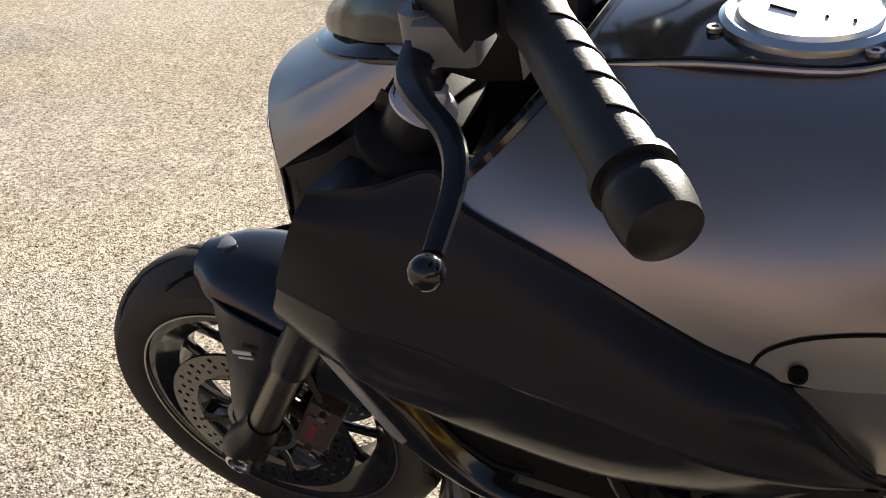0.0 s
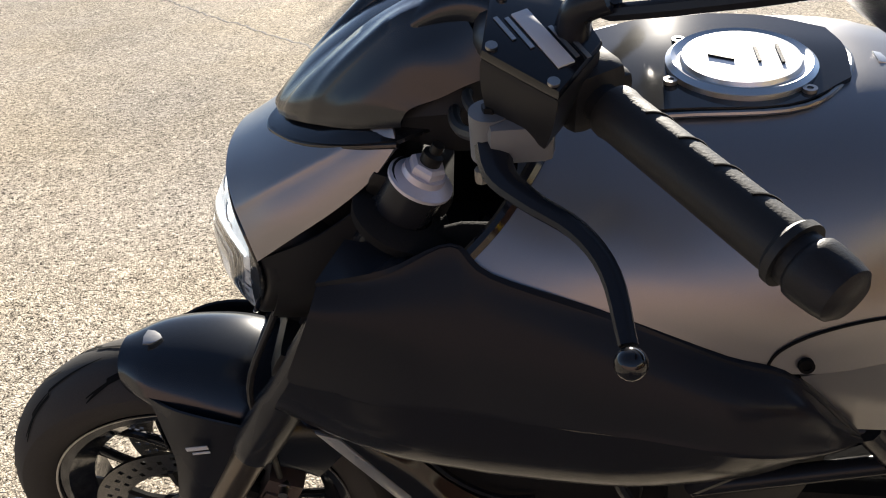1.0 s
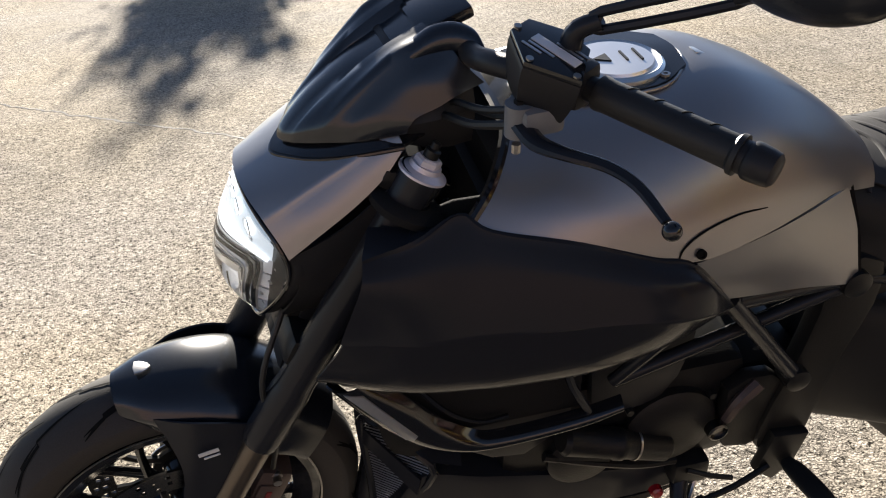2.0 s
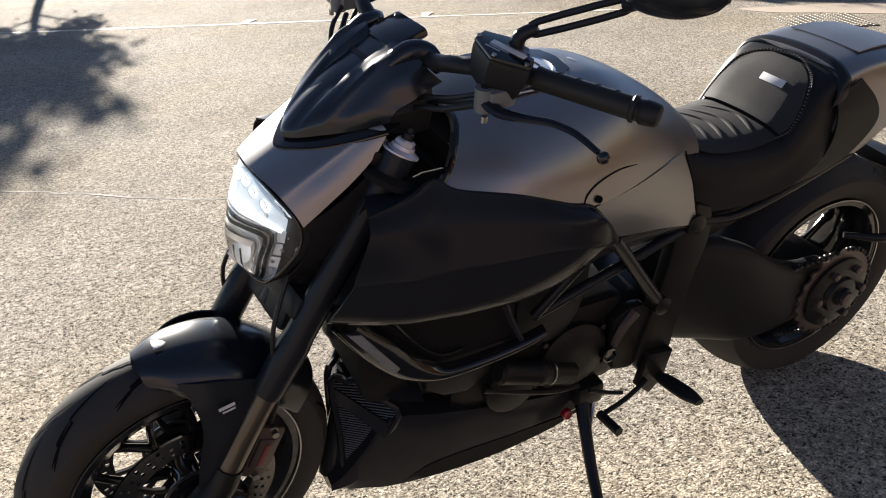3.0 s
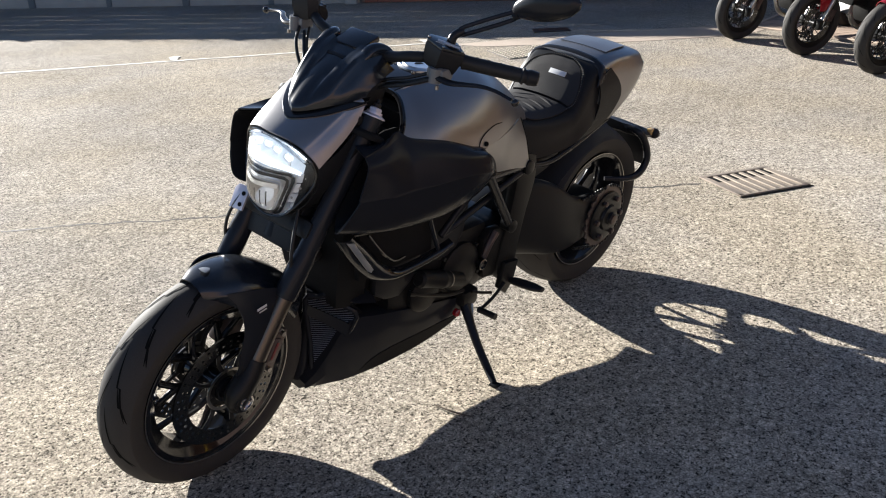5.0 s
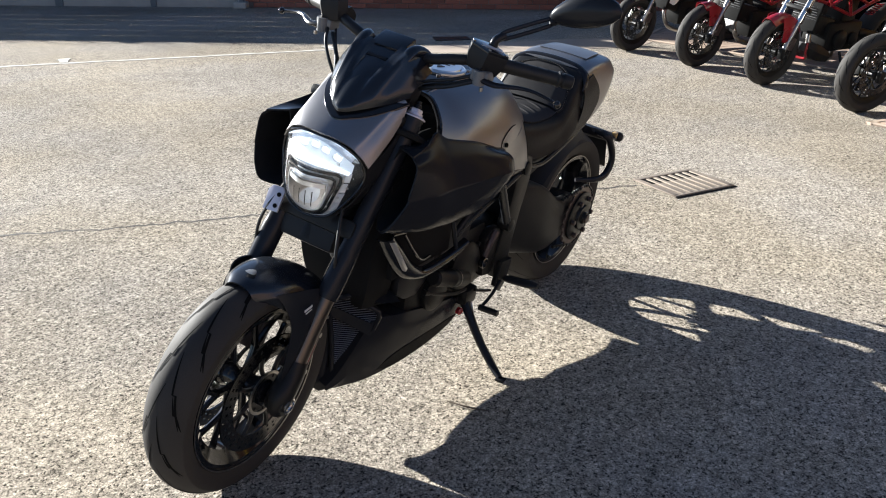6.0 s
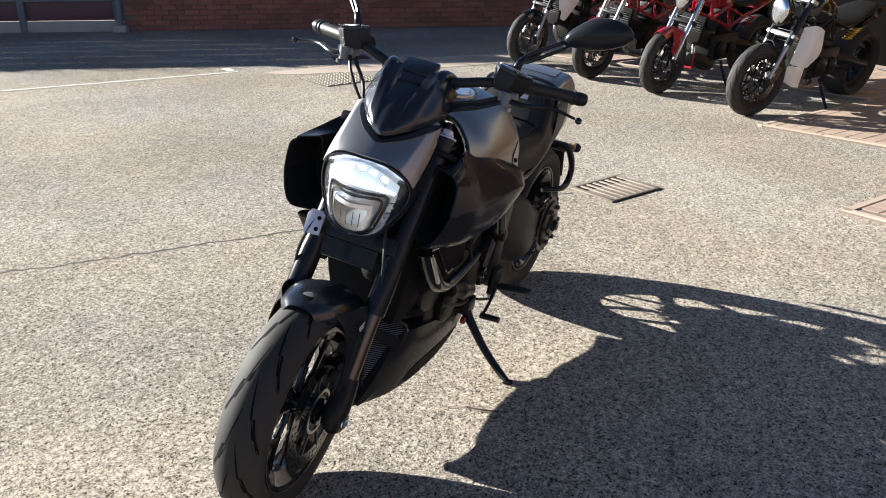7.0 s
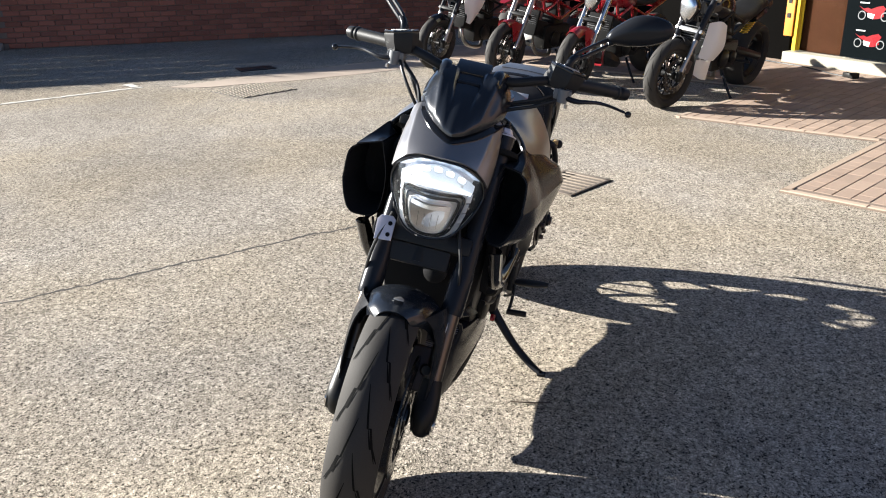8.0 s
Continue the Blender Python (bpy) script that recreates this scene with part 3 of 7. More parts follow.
part("rim_tape", lathe([(0.2255, -0.0525), (0.2285, -0.0530), (0.2285, -0.0545), (0.2255, -0.0540)], FW, (0, 1, 0), 80, True), "steel", front_wheel, "thin pale line round the rim", STEER)
part("hub", lathe([(0.020, -0.085), (0.034, -0.08), (0.036, -0.05), (0.028, -0.03), (0.028, 0.03), (0.036, 0.05), (0.034, 0.08), (0.020, 0.085)], FW, (0, 1, 0), 28), "gloss", front_wheel, "", STEER)
for i in range(7):
    part("spoke", spoke_bm(FW, 2 * math.pi * (i + 0.3) / 7, 0.03, 0.195, 0.30, 0.0, 0.0, 0.0088), "gloss", front_wheel, "", STEER)
for s in (-1, 1):
    d = part("brake_disc", disc_bm(FW, s * 0.070, 0.118, 0.162, 0.005), "disc", front_wheel, "drilled steel brake disc", STEER)
    part("carrier", lathe([(0.036, s * 0.062), (0.052, s * 0.062), (0.052, s * 0.070), (0.036, s * 0.070)], FW, (0, 1, 0), 32, True), "dark", d, "dark disc carrier", STEER)
    for a in np.linspace(0, 2 * math.pi, 9)[:-1]:
        arm = sweep([(FW.x + 0.045 * math.cos(a), s * 0.066, FW.z + 0.045 * math.sin(a)), (FW.x + 0.085 * math.cos(a + 0.2), s * 0.067, FW.z + 0.085 * math.sin(a + 0.2)),
                     (FW.x + 0.120 * math.cos(a + 0.15), s * 0.069, FW.z + 0.120 * math.sin(a + 0.15))], [0.008, 0.006, 0.007], 6, 3)
        part("carrier_arm", arm, "dark", d, "", STEER)
    part("sensor_ring", lathe([(0.054, s * 0.071), (0.062, s * 0.071), (0.062, s * 0.074), (0.054, s * 0.074)], FW, (0, 1, 0), 40, True), "steel", d, "", STEER)

# fork
for s in (-1, 1):
    y = s * 0.114 - 0.006
    zt = 0.978

    def fp(z, dy=0.0, dx=0.0):
        up = max(0.0, z - 0.5)
        return (fork_x(z) + dx + 0.027 * up, y + dy - 0.050 * up, z)

    leg = part("fork_leg", sweep([fp(0.545), fp(0.56), fp(0.64), fp(0.66), fp(0.80), fp(zt)], [0.029, 0.0305, 0.030, 0.0275, 0.0275, 0.029], 18, 2), "black", bike, "black fork outer tube", STEER)
    part("slider", sweep([fp(0.36), fp(0.46), fp(0.56)], 0.0235, 16, 2), "slider", leg, "bronze-grey fork slider", STEER)
    foot = joined(sweep([fp(0.395, 0, 0.0), fp(0.36, 0, 0.0), (FW.x - 0.004, y, FW.z + 0.01), (FW.x - 0.006, y, FW.z - 0.03)], [0.027, 0.031, 0.034, 0.022], 14, 3),
                  lathe([(0.030, -0.026), (0.034, 0.0), (0.030, 0.026)], (FW.x, y, FW.z), (0, 1, 0), 24))
    part("axle_clamp", foot, "dark", leg, "black cast fork foot", STEER)
    cap = lathe([(0.0, 0.0), (0.022, 0.0), (0.022, 0.006), (0.017, 0.008), (0.016, 0.003), (0.0, 0.003)], (FW.x, y + s * 0.0255, FW.z), (0, s, 0), 24)
    part("axle_nut", cap, "chrome", leg, "polished axle nut", STEER)
    top = Vector(fp(zt))
    ad = AX
    part("fork_cap", lathe([(0.0275, -0.004), (0.0315, -0.004), (0.0315, -0.001), (0.024, 0.003), (0.021, 0.004), (0.020, 0.010), (0.0, 0.010)], top, ad, 32), "lav", leg, "pale anodised fork cap", STEER)
    part("cap_nut", lathe([(0.0175, 0.009), (0.0175, 0.017), (0.0145, 0.020), (0.0, 0.020)], top, ad, 6), "lav", leg, "pale hexagon nut", STEER)
    part("adjuster", lathe([(0.010, 0.019), (0.010, 0.030), (0.006, 0.032), (0.006, 0.040), (0.0, 0.041)], top, ad, 16), "dark", leg, "", STEER)
    part("fork_cup", lathe([(0.0275, -0.060), (0.048, -0.058), (0.050, -0.048), (0.046, -0.044), (0.0275, -0.040)], top, ad, 32, True), "radcore", leg, "black flange round the fork tube", STEER)
    # caliper behind the leg, over the disc
    ca = radians(28)
    cal_m = Matrix.Translation((FW.x + 0.150 * math.cos(ca), s * 0.074, FW.z + 0.150 * math.sin(ca))) @ Matrix.Rotation(-radians(62), 4, (0, 1, 0))
    cal = part("brake_caliper", joined(rbox((0.125, 0.062, 0.056), (0, 0, 0), 0.012), rbox((0.075, 0.074, 0.040), (0.0, 0, 0.004), 0.012)), "caliper", bike, "brownish radial brake caliper with red mark", STEER @ cal_m)
    part("caliper_mark", rbox((0.050, 0.002, 0.009), (0, s * 0.0375, 0.004), 0.0005), "darkred", cal, "red lettering bar", STEER @ cal_m)
    for k in (-0.052, 0.052):
        part("bolt", lathe([(0.0, 0.012), (0.007, 0.012), (0.007, 0.0), (0.010, 0.0), (0.010, -0.008)], (k, s * 0.03, 0), (0, s, 0), 10), "steel", cal, "", STEER @ cal_m)
    part("caliper_bracket", sweep([(FW.x + 0.05, s * 0.098, FW.z + 0.12), (FW.x + 0.09, s * 0.09, FW.z + 0.10), (FW.x + 0.125, s * 0.085, FW.z + 0.06)], 0.013, 8, 3), "dark", leg, "", STEER)
    part("brake_hose", sweep([(FW.x + 0.155, s * 0.10, FW.z + 0.14), (FW.x + 0.17, s * 0.125, FW.z + 0.24), (FW.x + 0.17, s * 0.12, FW.z + 0.36), (FW.x + 0.22, s * 0.09, FW.z + 0.46)], 0.0045, 8, 5), "rubber", bike, "black brake hose", STEER)

# clamps
part("lower_clamp", joined(rbox((0.070, 0.272, 0.050), (fork_x(0.70) + 0.005, 0, 0.70), 0.015, pose(0, 0, 0, 0, 28, 0)), rbox((0.10, 0.16, 0.10), (fork_x(0.70) + 0.03, 0, 0.72), 0.02, pose(0, 0, 0, 0, 28, 0))), "dark", bike, "black lower fork clamp", STEER)
part("upper_clamp", rbox((0.085, 0.285, 0.03), (fork_x(0.955) + 0.012, 0, 0.955), 0.012, pose(0, 0, 0, 0, 28, 0)), "dark", bike, "black upper fork clamp", STEER)
part("lamp_bracket", joined(rbox((0.05, 0.17, 0.16), (-0.555, 0, 0.70), 0.012, pose(0, 0, 0, 0, 25, 0)), rbox((0.09, 0.20, 0.20), (-0.50, 0, 0.84), 0.02, pose(0, 0, 0, 0, 25, 0))), "plastic", bike, "black plastic lamp bracket", STEER)
# pale bracket plate on the right leg
plate_m = Matrix.Translation((-0.6085, 0.100, 0.722)) @ Matrix.Rotation(radians(28), 4, "Y")      # x out of the plate's back, z up the leg
pl = part("bracket_plate", slab([(-0.024, -0.030), (0.022, -0.034), (0.025, 0.020), (0.016, 0.033), (-0.014, 0.035), (-0.024, 0.026)], 0.007, plate_m @ Matrix(((0, 0, 1, 0), (1, 0, 0, 0), (0, 1, 0, 0), (0, 0, 0, 1))), 0.0025), "lav", bike, "silver bracket plate with two holes", STEER)
for dz in (-0.016, 0.014):
    part("hole", lathe([(0.0, 0.0), (0.006, 0.0), (0.006, 0.0015), (0.0, 0.0015)], plate_m @ Vector((-0.0045, -0.012, dz)), (-0.88, 0, 0.47), 12), "groove", pl, "", STEER)

# front mudguard: a saddle over the tyre with side legs down to the axle
fen = []
for a in np.linspace(98, 33, 10):
    u = (98 - a) / 65
    R0 = 0.319 + 0.012 * min(1.0, u * 2.6) - 0.006 * max(0, u - 0.6)
    swell = min(1.0, max(0.0, (u - 0.05) / 0.5))
    swell = swell * swell * (3 - 2 * swell)
    skirt = max(0.0, 1 - abs(u - 0.42) / 0.40)
    hw = 0.046 + 0.030 * min(1.0, u / 0.16) ** 0.7 + 0.038 * swell - 0.014 * max(0, u - 0.75) / 0.25
    row = []
    for t, dn in ((-1, 1), (-1, 0), (-0.93, 0), (-0.78, 0), (-0.55, 0), (-0.28, 0), (0, 0), (0.28, 0), (0.55, 0), (0.78, 0), (0.93, 0), (1, 0), (1, 1)):
        drop = (0.036 + 0.042 * swell) * (0.5 * t * t + 0.5 * abs(t) ** 6) + dn * (0.006 + 0.050 * skirt)
        r = R0 - drop
        row.append((FW.x + r * math.cos(radians(a)), (hw - 0.006 * dn) * t, FW.z + r * math.sin(radians(a))))
    fen.append(row)
fender = part("front_fender", shell(fen, -0.004, 4, 3), "screenblack", bike, "satin black front mudguard with side stays", STEER)
for s in (-1, 1):
    stay = [[(-0.796, s * 0.070, 0.592), (-0.755, s * 0.094, 0.594), (-0.705, s * 0.106, 0.586), (-0.655, s * 0.108, 0.566)],
            [(-0.782, s * 0.094, 0.556), (-0.745, s * 0.107, 0.558), (-0.705, s * 0.113, 0.554), (-0.664, s * 0.114, 0.546)],
            [(-0.776, s * 0.110, 0.500), (-0.752, s * 0.118, 0.500), (-0.724, s * 0.122, 0.500), (-0.692, s * 0.122, 0.506)],
            [(-0.795, s * 0.114, 0.420), (-0.781, s * 0.119, 0.420), (-0.764, s * 0.122, 0.422), (-0.742, s * 0.122, 0.425)],
            [(-0.808, s * 0.112, 0.345), (-0.800, s * 0.114, 0.345), (-0.790, s * 0.115, 0.347), (-0.778, s * 0.115, 0.350)]]
    part("stay", shell(stay, -0.004 * s, 4, 4), "black", fender, "", STEER)
part("badge", slab([(-0.013, 0.008), (0.0, 0.0105), (0.013, 0.008), (0.012, -0.002), (0.007, -0.010), (0.0, -0.015), (-0.007, -0.010), (-0.012, -0.002)], 0.003, Matrix.Translation((-0.803, 0, 0.6305)) @ Matrix.Rotation(radians(8), 4, "Y") @ Matrix.Rotation(radians(-90), 4, "Z") @ Matrix.Rotation(radians(180), 4, "Z"), 0.001), "alu", fender, "small silver shield badge", STEER)
for k, (dz, ln, hh) in enumerate(((0.0, 0.030, 0.007), (-0.010, 0.024, 0.0035))):
    part("print_bar", rbox((ln, 0.0012, hh), (-0.732 - dz * 0.3, -0.1245, 0.549 + dz), 0, pose(0, 0, 0, 0, -6, 0)), "print", fender, "pale print bar", STEER)

# headlight
HS = STEER @ Matrix.Translation((0, -0.010, 0))
HL = [(0.0, 0.935, -0.602), (0.05, 0.932, -0.598), (0.086, 0.917, -0.588), (0.109, 0.896, -0.576), (0.121, 0.866, -0.568), (0.117, 0.834, -0.574), (0.100, 0.798, -0.590), (0.077, 0.764, -0.606),
      (0.050, 0.740, -0.616), (0.0, 0.730, -0.622)]
outline = [(x, y, z) for y, z, x in HL] + [(x, -y, z) for y, z, x in HL[1:-1][::-1]]
MID = -0.610


def bulge(f, dx):
    return [(MID + (x - MID) * f + dx, y * f, 0.845 + (z - 0.845) * f) for x, y, z in outline]


def dome_depth(f, a):
    """How far the lens stands out, f from its middle (0) to its rim (1): flat and raked above, domed below."""
    s = 0.5 + 0.5 * math.sin(a)
    return -0.046 * (s * (1 - f) * (1 + 0.35 * f) + (1 - s) * (1 - f ** 3))


def dome(f, back=0.0):
    return [(MID + (x - MID) * f + dome_depth(f, math.atan2(z - 0.845, y)) + back, y * f, 0.845 + (z - 0.845) * f) for x, y, z in outline]


ANG = [math.atan2(z - 0.845, y) for _, y, z in outline]
ORDER = sorted(range(len(outline)), key=lambda i: ANG[i])


def lens_x(y, z):
    """Depth of the lens at (y, z), from the outline's polar form."""
    a, r = math.atan2(z - 0.845, y), math.hypot(y, z - 0.845)
    ks = [ANG[i] for i in ORDER]
    ks = [k - 2 * math.pi for k in ks] + ks + [k + 2 * math.pi for k in ks]
    rs = [math.hypot(outline[i][1], outline[i][2] - 0.845) for i in ORDER] * 3
    xs = [outline[i][0] for i in ORDER] * 3
    f = min(1.0, r / float(np.interp(a, ks, rs)))
    x0 = float(np.interp(a, ks, xs))
    return MID + (x0 - MID) * f + dome_depth(f, a)


headlight = part("headlight", loft([bulge(1.0, 0.0), bulge(1.03, 0.012), bulge(0.98, 0.06), bulge(0.7, 0.11)], 4, 2, True), "plastic", bike, "headlight with lit white led cells in a clear lens", HS)
lens = part("lens", loft([dome(f) for f in (1.0, 0.97, 0.86, 0.62, 0.35, 0.12)], 4, 2, True), "glass", headlight, "clear outer lens", HS)
lens.visible_shadow = False
part("lens_rim", sweep([tuple(Vector(p) + Vector((-0.003, 0, 0))) for p in bulge(1.012, 0.0)], 0.003, 8, 3, 1.0, True), "gloss", headlight, "black rim round the lens", HS)
part("reflector", loft([dome(0.985, 0.002), dome(0.95, 0.014), dome(0.86, 0.020), dome(0.5, 0.024), dome(0.1, 0.024)], 3, 2, True), "facet", headlight, "bright inner reflector", HS)


def on_lens(rows, back, thick, ku=3, kv=3):
    """A sheet that follows the lens from inside; rows of (y, z)."""
    return shell([[(lens_x(y, z) + back, y, z) for y, z in r] for r in rows], thick, ku, kv)


ys = np.linspace(-1, 1, 11)
band = [[(0.098 * t, 0.921 - 0.042 * t * t) for t in ys], [(0.104 * t, 0.902 - 0.034 * t * t) for t in ys], [(0.103 * t, 0.882 - 0.022 * t * t) for t in ys], [(0.094 * t, 0.868 - 0.012 * t * t) for t in ys]]
part("led_strip", on_lens(band, 0.013, 0.003), "ledsoft", headlight, "glowing white led diffuser", HS)
guide = [[(0.092 * t, 0.888 - 0.024 * t * t) for t in ys], [(0.090 * t, 0.873 - 0.016 * t * t) for t in ys]]
part("light_guide", on_lens(guide, 0.007, 0.003), "led", headlight, "bright light guide", HS)
for i in range(5):
    y = (i - 2) * 0.031
    zc = 0.913 - 4.0 * y * y
    x = lens_x(y, zc) + 0.009
    part("led_cell", rbox((0.008, 0.021, 0.014), (x, y, zc), 0.005, pose(0, 0, 0, (i - 2) * -9, 0, 0)), "led", headlight, "", HS)
    part("cell_rim", sweep([(x - 0.004, y + 0.0135 * math.cos(a), zc + 0.0105 * math.sin(a)) for a in np.linspace(0, 2 * math.pi, 11)[:-1]], 0.0008, 6, 2, 1.0, True), "alu", headlight, "", HS)
    part("cell_foot", rbox((0.004, 0.012, 0.007), (x, y, zc - 0.0165), 0.002), "alu", headlight, "", HS)
horse = [(-0.076, 0.850), (-0.04, 0.858), (0.0, 0.860), (0.04, 0.858), (0.076, 0.850), (0.068, 0.80), (0.044, 0.750), (0.0, 0.739), (-0.044, 0.750), (-0.068, 0.80)]


def inset(f, drop=0.0):
    return [(y * f, 0.800 + (z - 0.800) * f - drop) for y, z in horse]


def ring(f, drop, back, rad):
    return sweep([(lens_x(y, z) + back, y, z) for y, z in inset(f, drop)], rad, 8, 3, 1.0, True)


part("divider", ring(1.0, 0.0, 0.010, 0.0042), "gloss", headlight, "black horseshoe divider", HS)
part("divider_edge", ring(1.07, -0.001, 0.009, 0.0018), "alu", headlight, "pale outer outline", HS)
part("inner_frame", ring(0.86, 0.003, 0.011, 0.0042), "dark", headlight, "dark inner horseshoe", HS)
part("inner_edge", ring(0.72, 0.006, 0.012, 0.0015), "alu", headlight, "pale inner outline", HS)
n = len(horse)
back = [(lens_x(y, z) + 0.020, y, z) for y, z in inset(0.95)]
part("lamp_back", raw(back + [(x + 0.004, y, z) for x, y, z in back], [tuple(range(n)), tuple(range(2 * n - 1, n - 1, -1))] + [(i, n + i, n + (i + 1) % n, (i + 1) % n) for i in range(n)]), "alu", headlight, "grey lamp chamber", HS)
bowl = inset(0.66, 0.008)
rings = [[(lens_x(y, z) + d, y * f, 0.788 + (z - 0.788) * f) for y, z in bowl] for f, d in ((1.0, 0.013), (0.92, 0.018), (0.55, 0.019))]
part("low_beam", loft(rings, 2, 2), "steel", headlight, "grey low beam reflector", HS)
part("lamp_bar", on_lens([[(0.050 * t, 0.828) for t in ys], [(0.049 * t, 0.818) for t in ys]], 0.009, 0.003), "silver", headlight, "", HS)
for i in range(4):
    part("lamp_fin", rbox((0.004, 0.0012, 0.040), (lens_x((i - 1.5) * 0.016, 0.785) + 0.012, (i - 1.5) * 0.016, 0.785), 0.001), "disc", headlight, "", HS)
for s in (-1, 1):
    for i in range(4):
        z = 0.850 - 0.026 * i
        yo = 0.113 - 0.004 * i - 0.0035 * i * i
        cell = [[(s * (yo - 0.030), z + 0.010), (s * (yo - 0.015), z + 0.011), (s * yo, z + 0.011)], [(s * (yo - 0.034), z - 0.012), (s * (yo - 0.018), z - 0.012), (s * (yo - 0.004), z - 0.012)]]
        part("side_facet", on_lens(cell, 0.014 + 0.002 * (i % 2), 0.003), "facet", headlight, "side facet whitened for led shine", HS)
        part("side_led", rbox((0.006, 0.007, 0.006), (lens_x(s * (yo - 0.015), z) + 0.011, s * (yo - 0.015), z), 0.0025), "alu", headlight, "", HS)

# cowl over the headlight, and the dark screen on it
half = [[(-0.606, 0, 0.940), (-0.600, 0.052, 0.937), (-0.588, 0.086, 0.924), (-0.584, 0.094, 0.917), (-0.574, 0.112, 0.899), (-0.567, 0.124, 0.880)],
        [(-0.572, 0, 0.957), (-0.564, 0.055, 0.955), (-0.552, 0.092, 0.947), (-0.548, 0.099, 0.942), (-0.537, 0.117, 0.926), (-0.526, 0.127, 0.910)],
        [(-0.525, 0, 0.981), (-0.516, 0.058, 0.980), (-0.504, 0.096, 0.974), (-0.500, 0.102, 0.970), (-0.488, 0.118, 0.956), (-0.478, 0.127, 0.942)],
        [(-0.475, 0, 1.005), (-0.466, 0.062, 1.004), (-0.458, 0.099, 0.999), (-0.455, 0.105, 0.996), (-0.446, 0.117, 0.985), (-0.438, 0.124, 0.974)],
        [(-0.425, 0, 1.026), (-0.420, 0.062, 1.025), (-0.416, 0.098, 1.021), (-0.415, 0.104, 1.019), (-0.412, 0.113, 1.014), (-0.410, 0.120, 1.006)]]
cowl_net = [[(x, -y, z) for x, y, z in r[:0:-1]] + r for r in half]
part("headlight_cowl", shell(cowl_net, 0.005, 4, 3), "paint", bike, "satin grey headlight cowl", HS)
fine_cowl = np.swapaxes(cat(np.swapaxes(cat(cowl_net, 14), 0, 1), 14), 0, 1).reshape(-1, 3)


def cowl_z(x, y):
    d = (fine_cowl[:, 0] - x) ** 2 + (fine_cowl[:, 1] - y) ** 2
    near = np.argsort(d)[:4]
    return float(fine_cowl[near, 2].mean())


for s in (-1, 1):
    inner = [[(-0.566, s * 0.120, 0.880), (-0.560, s * 0.119, 0.835), (-0.578, s * 0.100, 0.785), (-0.598, s * 0.07, 0.745)],
             [(-0.500, s * 0.130, 0.915), (-0.490, s * 0.124, 0.850), (-0.505, s * 0.105, 0.790), (-0.52, s * 0.08, 0.750)],
             [(-0.430, s * 0.130, 0.965), (-0.420, s * 0.124, 0.880), (-0.430, s * 0.11, 0.80), (-0.46, s * 0.09, 0.74)]]
    part("cowl_side", shell(inner, 0.003 * s, 4, 4), "plastic", bike, "black plastic side behind the headlight", HS)

SC = STEER @ Matrix.Translation((0, -0.018, 0))
blade = [[(-0.541, 0, 0.985), (-0.523, 0.030, 0.991), (-0.496, 0.056, 1.001), (-0.455, 0.084, 1.013), (-0.405, 0.106, 1.026)],
         [(-0.537, 0, 0.998), (-0.519, 0.031, 1.008), (-0.489, 0.058, 1.024), (-0.452, 0.087, 1.028), (-0.403, 0.109, 1.034)],
         [(-0.500, 0, 1.030), (-0.488, 0.033, 1.038), (-0.464, 0.061, 1.051), (-0.436, 0.092, 1.046), (-0.395, 0.112, 1.044)],
         [(-0.450, 0, 1.066), (-0.441, 0.038, 1.074), (-0.426, 0.066, 1.086), (-0.406, 0.097, 1.070), (-0.370, 0.113, 1.055)],
         [(-0.412, 0, 1.092), (-0.407, 0.042, 1.099), (-0.396, 0.071, 1.107), (-0.376, 0.099, 1.086), (-0.345, 0.112, 1.064)],
         [(-0.362, 0, 1.118), (-0.360, 0.044, 1.121), (-0.352, 0.072, 1.122), (-0.332, 0.097, 1.098), (-0.310, 0.108, 1.072)]]
COLS = ((0.0, 0.018, 0.026, 0.050, 0.057, 0.065, 0.085, 0.106), (0.0, 0.022, 0.031, 0.051, 0.058, 0.067, 0.087, 0.109), (0.0, 0.025, 0.034, 0.054, 0.061, 0.070, 0.092, 0.112),
        (0.0, 0.028, 0.036, 0.060, 0.067, 0.077, 0.097, 0.113), (0.0, 0.030, 0.040, 0.063, 0.071, 0.081, 0.099, 0.112), (0.0, 0.032, 0.044, 0.065, 0.073, 0.083, 0.097, 0.108))
RISE = ((0.985, 0.988, 0.991, 0.999, 1.002, 1.005, 1.013, 1.026), (0.998, 1.003, 1.008, 1.019, 1.024, 1.023, 1.026, 1.034), (1.034, 1.035, 1.040, 1.049, 1.053, 1.046, 1.042, 1.042),
        (1.068, 1.068, 1.077, 1.084, 1.088, 1.078, 1.064, 1.052), (1.086, 1.086, 1.099, 1.105, 1.109, 1.098, 1.082, 1.063), (1.110, 1.110, 1.122, 1.122, 1.123, 1.113, 1.095, 1.072))
faceted = []
for guide_row, ycols, zcols in zip(blade, COLS, RISE):
    r = [(float(np.interp(y, [p[1] for p in guide_row], [p[0] for p in guide_row])), y, z) for y, z in zip(ycols, zcols)]
    faceted.append([(x, -y, z) for x, y, z in r[:0:-1]] + r)
screen = part("screen", shell(faceted, 0.006, 4, 2), "screenblack", bike, "dark semi-gloss fly screen with two ridges", SC)
lip_rows = []
for back in (0.0, 0.012, 0.030):
    row = []
    for x, y in ((-0.410, -0.116), (-0.462, -0.096), (-0.506, -0.068), (-0.537, -0.036), (-0.557, 0), (-0.537, 0.036), (-0.506, 0.068), (-0.462, 0.096), (-0.410, 0.116)):
        xx, yy = x + back, y * (1 - back * 4)
        row.append((xx, yy, cowl_z(xx, yy - 0.008) + 0.0045))
    lip_rows.append(row)
